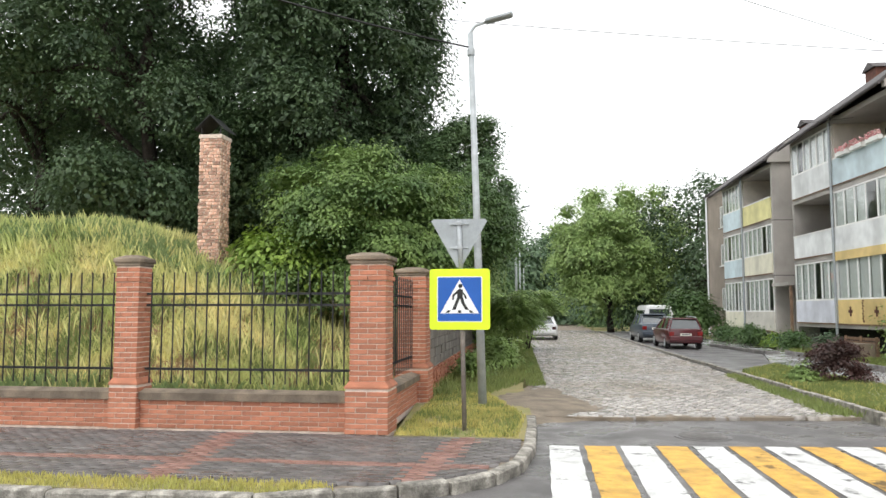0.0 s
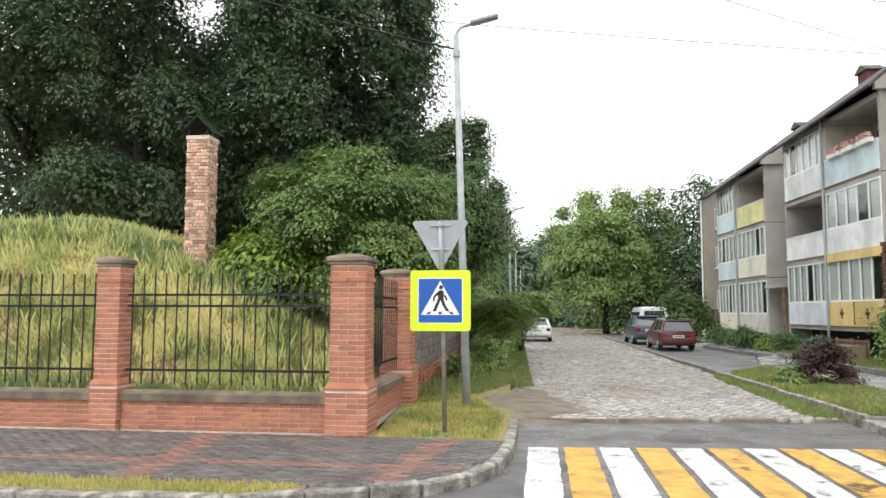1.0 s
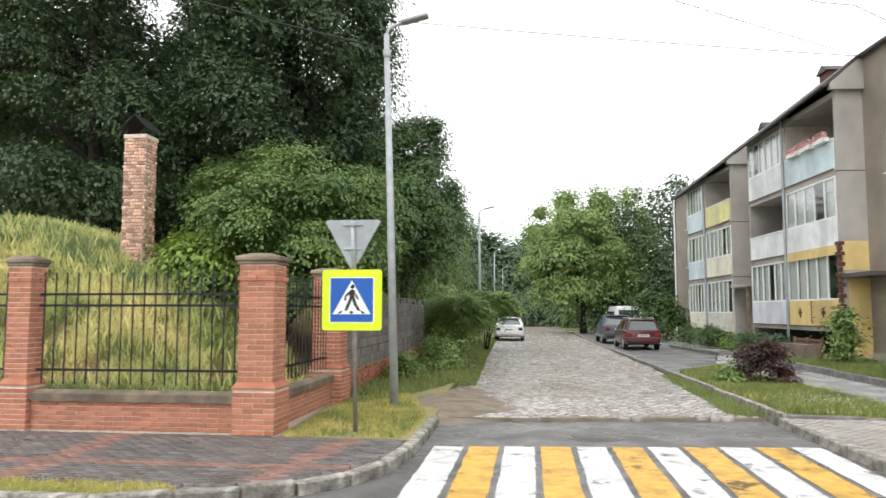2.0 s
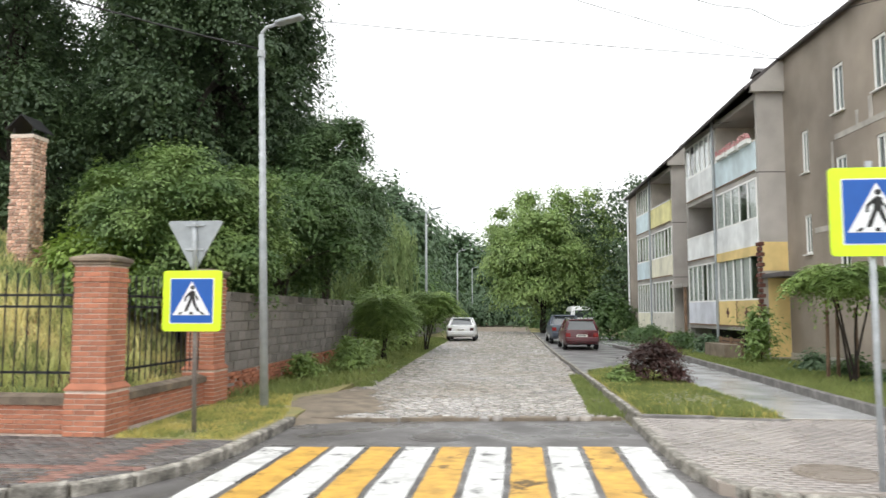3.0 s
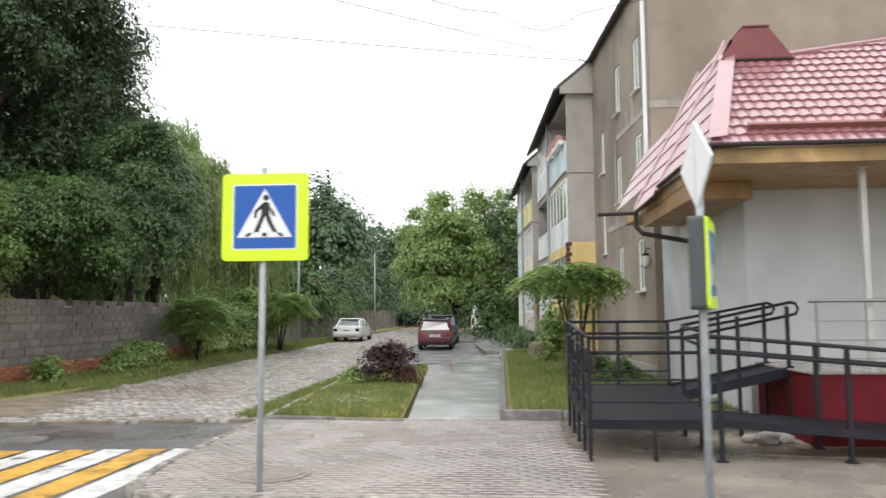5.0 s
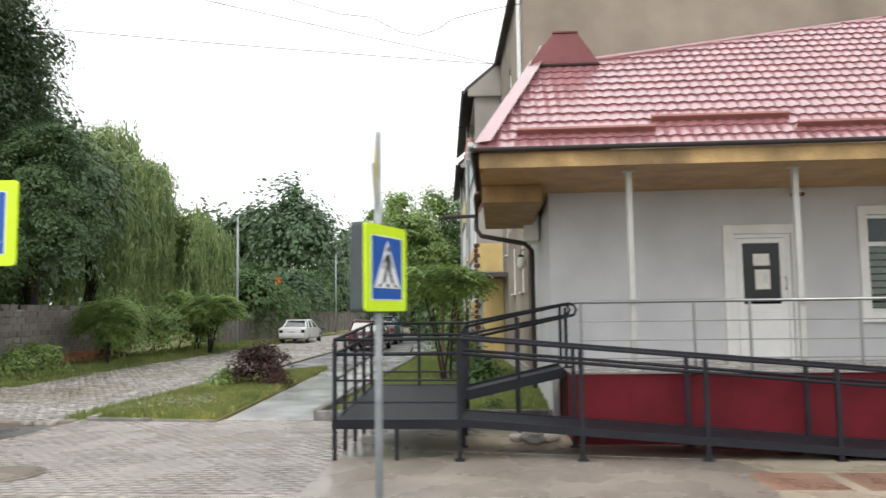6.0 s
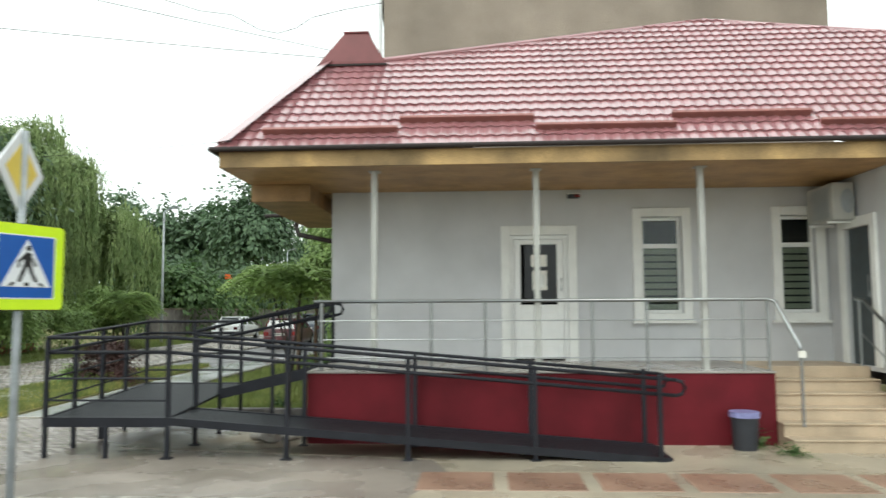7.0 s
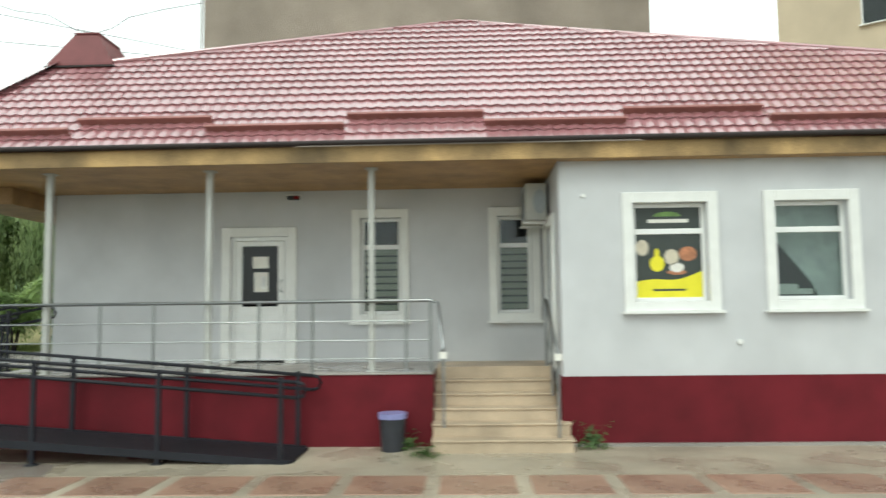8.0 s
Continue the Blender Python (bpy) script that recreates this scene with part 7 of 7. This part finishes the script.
for i, (x, y, z, r, leaf) in enumerate(((-3.2, 46, 2.6, 2.4, "leaf_mid"), (-3.6, 51, 2.2, 2.4, "leaf_mid"), (-3.8, 57, 2.0, 2.4, "leaf_mid"), (-4.5, 64, 3.0, 3.0, "leaf_far"), (-4.6, 71, 3.2, 3.2, "leaf_mid"), (-7.5, 52, 3.0, 3.0, "leaf_far"), (-9.5, 60, 3.2, 3.5, "leaf_far"), (-4.0, 80, 3.4, 3.4, "leaf_far"))):
    tree((x, y), "leafy green shrub along a garden wall", (x, y, z), (r, r, z * 0.85), 14, 6500, 0.34, leaf, 80 + i, 0.09, "garden shrubs", category="shrub")
for i, (x, y, z, r, n) in enumerate(((-0.9, 27.4, 1.3, 1.05, 12000), (-0.5, 29.6, 1.2, 1.0, 8000), (-1.6, 34.5, 1.5, 1.4, 7000), (0.25, 19.6, 0.42, 0.4, 1800), (0.05, 21.2, 0.5, 0.55, 2500), (-0.3, 17.2, 0.35, 0.35, 1200))):
    tree((x, y), "round green elder shrub on the verge" if r > 1 else "small weedy shrub on the verge", (x, y, z), (r, r, z * 0.92), 14, n, 0.15 if r > 1 else 0.1, "leaf_verge", 100 + i, 0.05 if r > 1 else 0.02, "verge shrubs", category="shrub", low=-0.45, lsize=(0.25, 0.5), spread=0.75)
# dark-leaved clumps added to deepen the shade below the roadside crowns
for i, (x, y, z, r) in enumerate(((9.0, 58.6, 1.6, 1.9), (12.2, 57.0, 1.9, 2.2))):
    tree((x, y), "dark leafy filler standing for shade beneath roadside trees", (x, y, z), (r, 1.4, z * 0.9), 14, 3600, 0.26, "leaf_dark", 125 + i, 0.06, "roadside undergrowth", category="shrub", low=-0.9)
tree((10.1, 44.6), "rounded green shrub beside a minibus", (10.1, 44.6, 1.55), (1.45, 1.3, 1.25), 14, 6000, 0.22, "leaf_mid", 120, 0.07, category="shrub", low=-0.9)
sumac((0.3, 24.4), "round elder shrub with drooping leaves on the verge", (0.06, 0, 1.35), (0.95, 0.9, 1.0), 800, 0.5, "leaf_verge", 301, 5, "verge shrubs")
sumac((0.75, 32.2), "umbrella-shaped green shrub over a bare foot", (0.1, 0, 1.75), (1.3, 1.2, 0.85), 900, 0.6, "leaf_verge", 302, 5, "verge shrubs")
sumac((-0.4, 33.6), "green shrub with drooping leaves before a wall", (0, 0, 1.4), (1.0, 1.0, 0.9), 380, 0.55, "leaf_verge", 303, 4, "verge shrubs")
sumac((12.15, 17.4), "young sumac with a flat umbrella crown", (-0.15, -0.2, 2.3), (1.05, 0.9, 0.42), 560, 0.55, "leaf_verge", 304, 4)
for x, y, h in ((12.0, 18.3, 1.9), (12.35, 18.6, 2.1), (12.6, 18.2, 1.7)):
    st = thing("garden_stake", "rough brown wooden stake beside a young tree", "stake", (x, y, 0.05), group="garden stakes")
    part("pole", tube(bmesh.new(), [(0, 0, -0.1), (0.03, 0, h)], 0.045, 7, 0.035), M["wood_old"], st)
b = tree((7.78, 17.3), "dark red barberry shrub in a small lawn", (7.88, 17.3, 0.52), (0.62, 0.55, 0.48), 20, 5200, 0.075, "leaf_red", 140, 0.02, category="shrub", low=-0.7, lsize=(0.22, 0.44), spread=0.8)
tree((7.2, 17.1), "low green sprouts beside a red barberry", (7.2, 17.1, 0.26), (0.34, 0.3, 0.24), 10, 1100, 0.075, "leaf_verge", 141, 0.015, category="shrub", low=-0.6)
for i, (x, y, r, z, leaf) in enumerate(((12.1, 23.4, 0.5, 1.25, "leaf_verge"), (12.6, 20.6, 0.35, 0.3, "leaf_far"), (12.9, 18.9, 0.3, 0.3, "leaf_mid"), (11.6, 31.5, 0.7, 0.6, "leaf_mid"), (11.0, 36.0, 0.8, 0.7, "leaf_mid"), (10.9, 39.5, 0.8, 0.7, "leaf_mid"), (11.9, 28.6, 0.5, 0.5, "leaf_far"), (13.0, 16.9, 0.4, 0.4, "leaf_mid"), (11.5, 34.0, 0.5, 0.4, "leaf_lime"))):
    tree((x, y), "small garden shrub below balconies", (x, y, z * 0.8), (r, r, z * 0.75), 10, 2200, 0.12, leaf, 150 + i, 0.02, "garden plants", 0.05, category="shrub", low=-0.8)

for i, (x, y, r, h) in enumerate(((19.72, 9.78, 0.12, 0.07), (21.95, 9.76, 0.1, 0.12), (13.2, 12.4, 0.2, 0.2), (20.0, 9.3, 0.05, 0.04))):
    tree((x, y), "small green weed at a wall foot", (x, y, h), (r, r * 0.8, h), 6, 260, 0.05, "leaf_mid", 180 + i, 0, "weeds", category="plant", low=-0.9)
flag = thing("orange_sign", "small orange panel on a thin pole", "sign", (-4.9, 61.5, 0))
part("pole", tube(bmesh.new(), [(0, 0, -0.2), (0, 0, 4.8)], 0.03, 8), M["steel_zinc"], flag)
part("panel", boxes((-0.28, 0.28, -0.06, -0.03, 4.0, 4.75), bev=0.02), M["orange"], flag, "bright orange panel")
bloom = np.random.RandomState(31)
vv, ff = [], []
for _ in range(260):
    x, y = bloom.normal(7.85, 0.35), bloom.normal(13.4, 0.5)
    z, s, b0 = bloom.uniform(0.12, 0.2), 0.014, len(vv)
    vv += [(x - s, y, z), (x, y - s, z + 0.004), (x + s, y, z), (x, y + s, z + 0.004)]
    ff.append((b0, b0 + 1, b0 + 2, b0 + 3))
tagged(from_arrays("clover_blossom", vv, ff, M["paper"]), "white clover blossoms in a lawn", "flowers", "", "stuff")
# weeping willow: two domes of hanging strands
wil = thing("tree", "large weeping willow with hanging pale green strands", "tree", (-7.2, 36.8, 0))
lob = lobes_in((0, 0, 8.8), (3.2, 2.8, 2.6), 26, 200, low=-0.2) + lobes_in((4.2, 1.6, 5.9), (1.3, 1.4, 1.3), 10, 202, low=-0.2)
trunk_of(wil, (0, 0, -0.3), (0, 0, 8.0), 0.4, 0.16, [l[:3] for l in lob[1:12]], 9)
foliage("crown", wil, lob, 16000, 0.2, M["leaf_willow"], 201)
r = np.random.RandomState(5)
vv = []
for cx, cy, rx, ry, z_rim, dome, tufts, per in ((0, 0, 3.7, 3.6, 7.6, 4.3, 110, 8), (4.2, 1.6, 1.95, 2.1, 5.3, 2.3, 42, 8)):
    for k in range(tufts):
        a, q = r.uniform(0, 6.283), math.sqrt(r.uniform(0.1, 1.0))
        tz = (z_rim + dome * math.sqrt(max(0.0, 1 - q * q)) ** 1.2) * r.uniform(0.9, 1.03)
        low = r.uniform(1.6, 4.2) if q > 0.6 else tz - r.uniform(1.5, 3.0)
        for j in range(per):
            x, y = cx + rx * q * math.cos(a) + r.normal(0, 0.22), cy + ry * q * math.sin(a) + r.normal(0, 0.22)
            z = np.arange(tz + r.uniform(-0.4, 0.3), low + r.uniform(-0.6, 1.4), -0.15)
            if len(z) < 2:
                continue
            z = np.repeat(z, 2)
            m = len(z)
            fall = (z[0] - z) * 0.05
            px = x + math.cos(a) * np.sqrt(fall) * 0.9 + r.normal(0, 0.05, m)
            py = y + math.sin(a) * np.sqrt(fall) * 0.9 + r.normal(0, 0.05, m)
            ang, s = r.uniform(0, 6.283, m), r.uniform(0.14, 0.3, m)
            dx, dy = np.cos(ang) * 0.035, np.sin(ang) * 0.035
            vv.append(np.stack([np.stack([px, py, z], 1), np.stack([px + dx, py + dy, z - s * 0.5], 1), np.stack([px + dx * 1.2, py + dy * 1.2, z - s * 1.2], 1), np.stack([px - dx, py - dy, z - s * 0.6], 1)], 1).reshape(-1, 3))
vv = np.concatenate(vv)
tagged(from_arrays("hanging_foliage", vv, np.arange(len(vv)).reshape(-1, 4), M["leaf_willow"], wil), "long hanging willow strands", kind="stuff")

# far woods and garden wall closing the street
wood = [(x, 150 + 12 * math.sin(x * 0.3), 4.0 + 2 * math.sin(x * 0.21), 7, 5, 6.5 + 2.0 * math.sin(x * 0.13)) for x in range(-120, 130, 7)]
ob = foliage("far_woods", None, wood, 20000, 2.1, M["leaf_far"], 300)
tagged(ob, "distant line of dark woods", "woods", "", "stuff")
gw = thing("garden_wall", "low grey garden wall half hidden by shrubs", "wall", (0, 0, 0))
part("wall", boxes((-1.9, -1.7, 40, 90, -0.2, 1.75)), M["block"], gw)
part("coping", boxes((-1.94, -1.66, 40, 90, 1.75, 1.83)), M["coping"], gw)

# ---- cables ----
def cable(a, b, sag, r, label):
    a, b = Vector(a), Vector(b)
    pts = [a.lerp(b, k / 24) - Vector((0, 0, sag * 4 * (k / 24) * (1 - k / 24))) for k in range(25)]
    tagged(part("overhead_cable", tube(bmesh.new(), pts, r, 5), M["iron"], None, smooth=True), label, "cable", "overhead cables")


cable((0.14, 12.75, 6.45), (-9.5, 11.5, 9.6), 0.25, 0.018, "thin black cable running from a street lamp")
cable((13.45, 24.8, 10.0), (-10.3, 21.6, 11.9), 0.12, 0.012, "long thin cable from a house eave")
cable((13.45, 24.8, 10.0), (-4.2, 11.7, 10.4), 0.1, 0.01, "thin cable crossing above the street")
cable((12.6, 27.5, 8.6), (-9.0, 33.0, 8.6), 0.2, 0.008, "faint thin cable far above the street")
loop = [(14.08, 18.05, 9.2), (13.2, 17.9, 9.0), (12.4, 17.8, 8.78), (12.0, 17.8, 8.52), (11.55, 17.8, 8.4), (11.1, 17.8, 8.5), (10.4, 17.8, 8.9), (9.6, 17.8, 9.02), (8.2, 17.8, 9.5), (5.6, 17.6, 10.4), (2.0, 17.4, 11.9)]
tagged(part("overhead_cable", tube(bmesh.new(), loop, 0.009, 5), M["iron"], None, smooth=True), "slack dark cable hanging from a house corner", "cable", "overhead cables")

# ---- cobbled street ----
flat("cobble_bed", [(1.15, 12.02), (2.2, 11.96), (6.45, 12.5), (6.4, 20), (6.2, 30), (6.0, 45), (5.6, 100), (-0.3, 100), (0.3, 45), (0.75, 28), (1.0, 17)], -0.068, 0.2, M["earth"], "sandy bed between cobblestones", "road")
street = thing("cobbled_street", "wet grey cobblestone street with sandy joints", "road", kind="structure")
rnd = random.Random(77)


def sett(w, l, seed):
    q = random.Random(seed)
    bm = bmesh.new()
    lo = [bm.verts.new((sx * w * q.uniform(0.44, 0.5), sy * l * q.uniform(0.44, 0.5), -0.08)) for sx, sy in ((-1, -1), (1, -1), (1, 1), (-1, 1))]
    md = [bm.verts.new((v.co.x, v.co.y, -0.018)) for v in lo]
    hi = [bm.verts.new((v.co.x * 0.72, v.co.y * 0.72, q.uniform(-0.003, 0.006))) for v in lo]
    for a, b in ((lo, md), (md, hi)):
        for i in range(4):
            bm.faces.new((a[i], a[(i + 1) % 4], b[(i + 1) % 4], b[i]))
    bm.faces.new(hi)
    return bm


kinds = [mesh_of(sett(0.185, 0.155, k), "cobblestone", M["cobble_one"]) for k in range(8)]
shapes = [np.array([v.co[:] for v in k.vertices]) for k in kinds]
quads = np.array([p.vertices[:] for p in kinds[0].polygons])
vv, ff, count = [], [], 0
y, row = 11.95, 0
while y < 64:
    x = 0.2 + (0.1 if row % 2 else 0)
    left = 1.75 - 0.55 * smooth(12, 15, y) - 0.021 * max(0, y - 15) if y < 45 else 0.55
    right = 6.42 - 0.012 * (y - 12)
    while x < right:
        start = 11.98 + 0.12 * (x - 1.5) + 0.25 * noise.noise(Vector((x * 1.3, 0, 4)))
        if x > left + 0.2 * noise.noise(Vector((0, y * 0.8, 2))) and y > start:
            px, py, pz = x + rnd.uniform(-0.02, 0.02), y + rnd.uniform(-0.018, 0.018), -0.045 + rnd.uniform(-0.012, 0.01) + 0.02 * noise.noise(Vector((x * 0.5, y * 0.5, 0)))
            kx, ang = rnd.randint(0, 7), rnd.uniform(-9, 9)
            if count < 300 and y > start + 0.1 and 2.5 < x:
                ob = new("cobblestone", kinds[kx])
                ob.parent = street
                ob.matrix_local = pose(px, py, pz, rnd.uniform(-3, 3), rnd.uniform(-3, 3), ang)
                count += 1
            else:
                c, s = math.cos(radians(ang)), math.sin(radians(ang))
                v = shapes[kx]
                ff.append(quads + 12 * len(vv))
                vv.append(np.stack([px + v[:, 0] * c - v[:, 1] * s, py + v[:, 0] * s + v[:, 1] * c, pz + v[:, 2]], 1))
        x += 0.192
    y += 0.163
    row += 1
ob = from_arrays("cobblestones", np.concatenate(vv), np.concatenate(ff), M["cobble"], street)
tagged(ob, "wet grey cobblestones", kind="stuff")
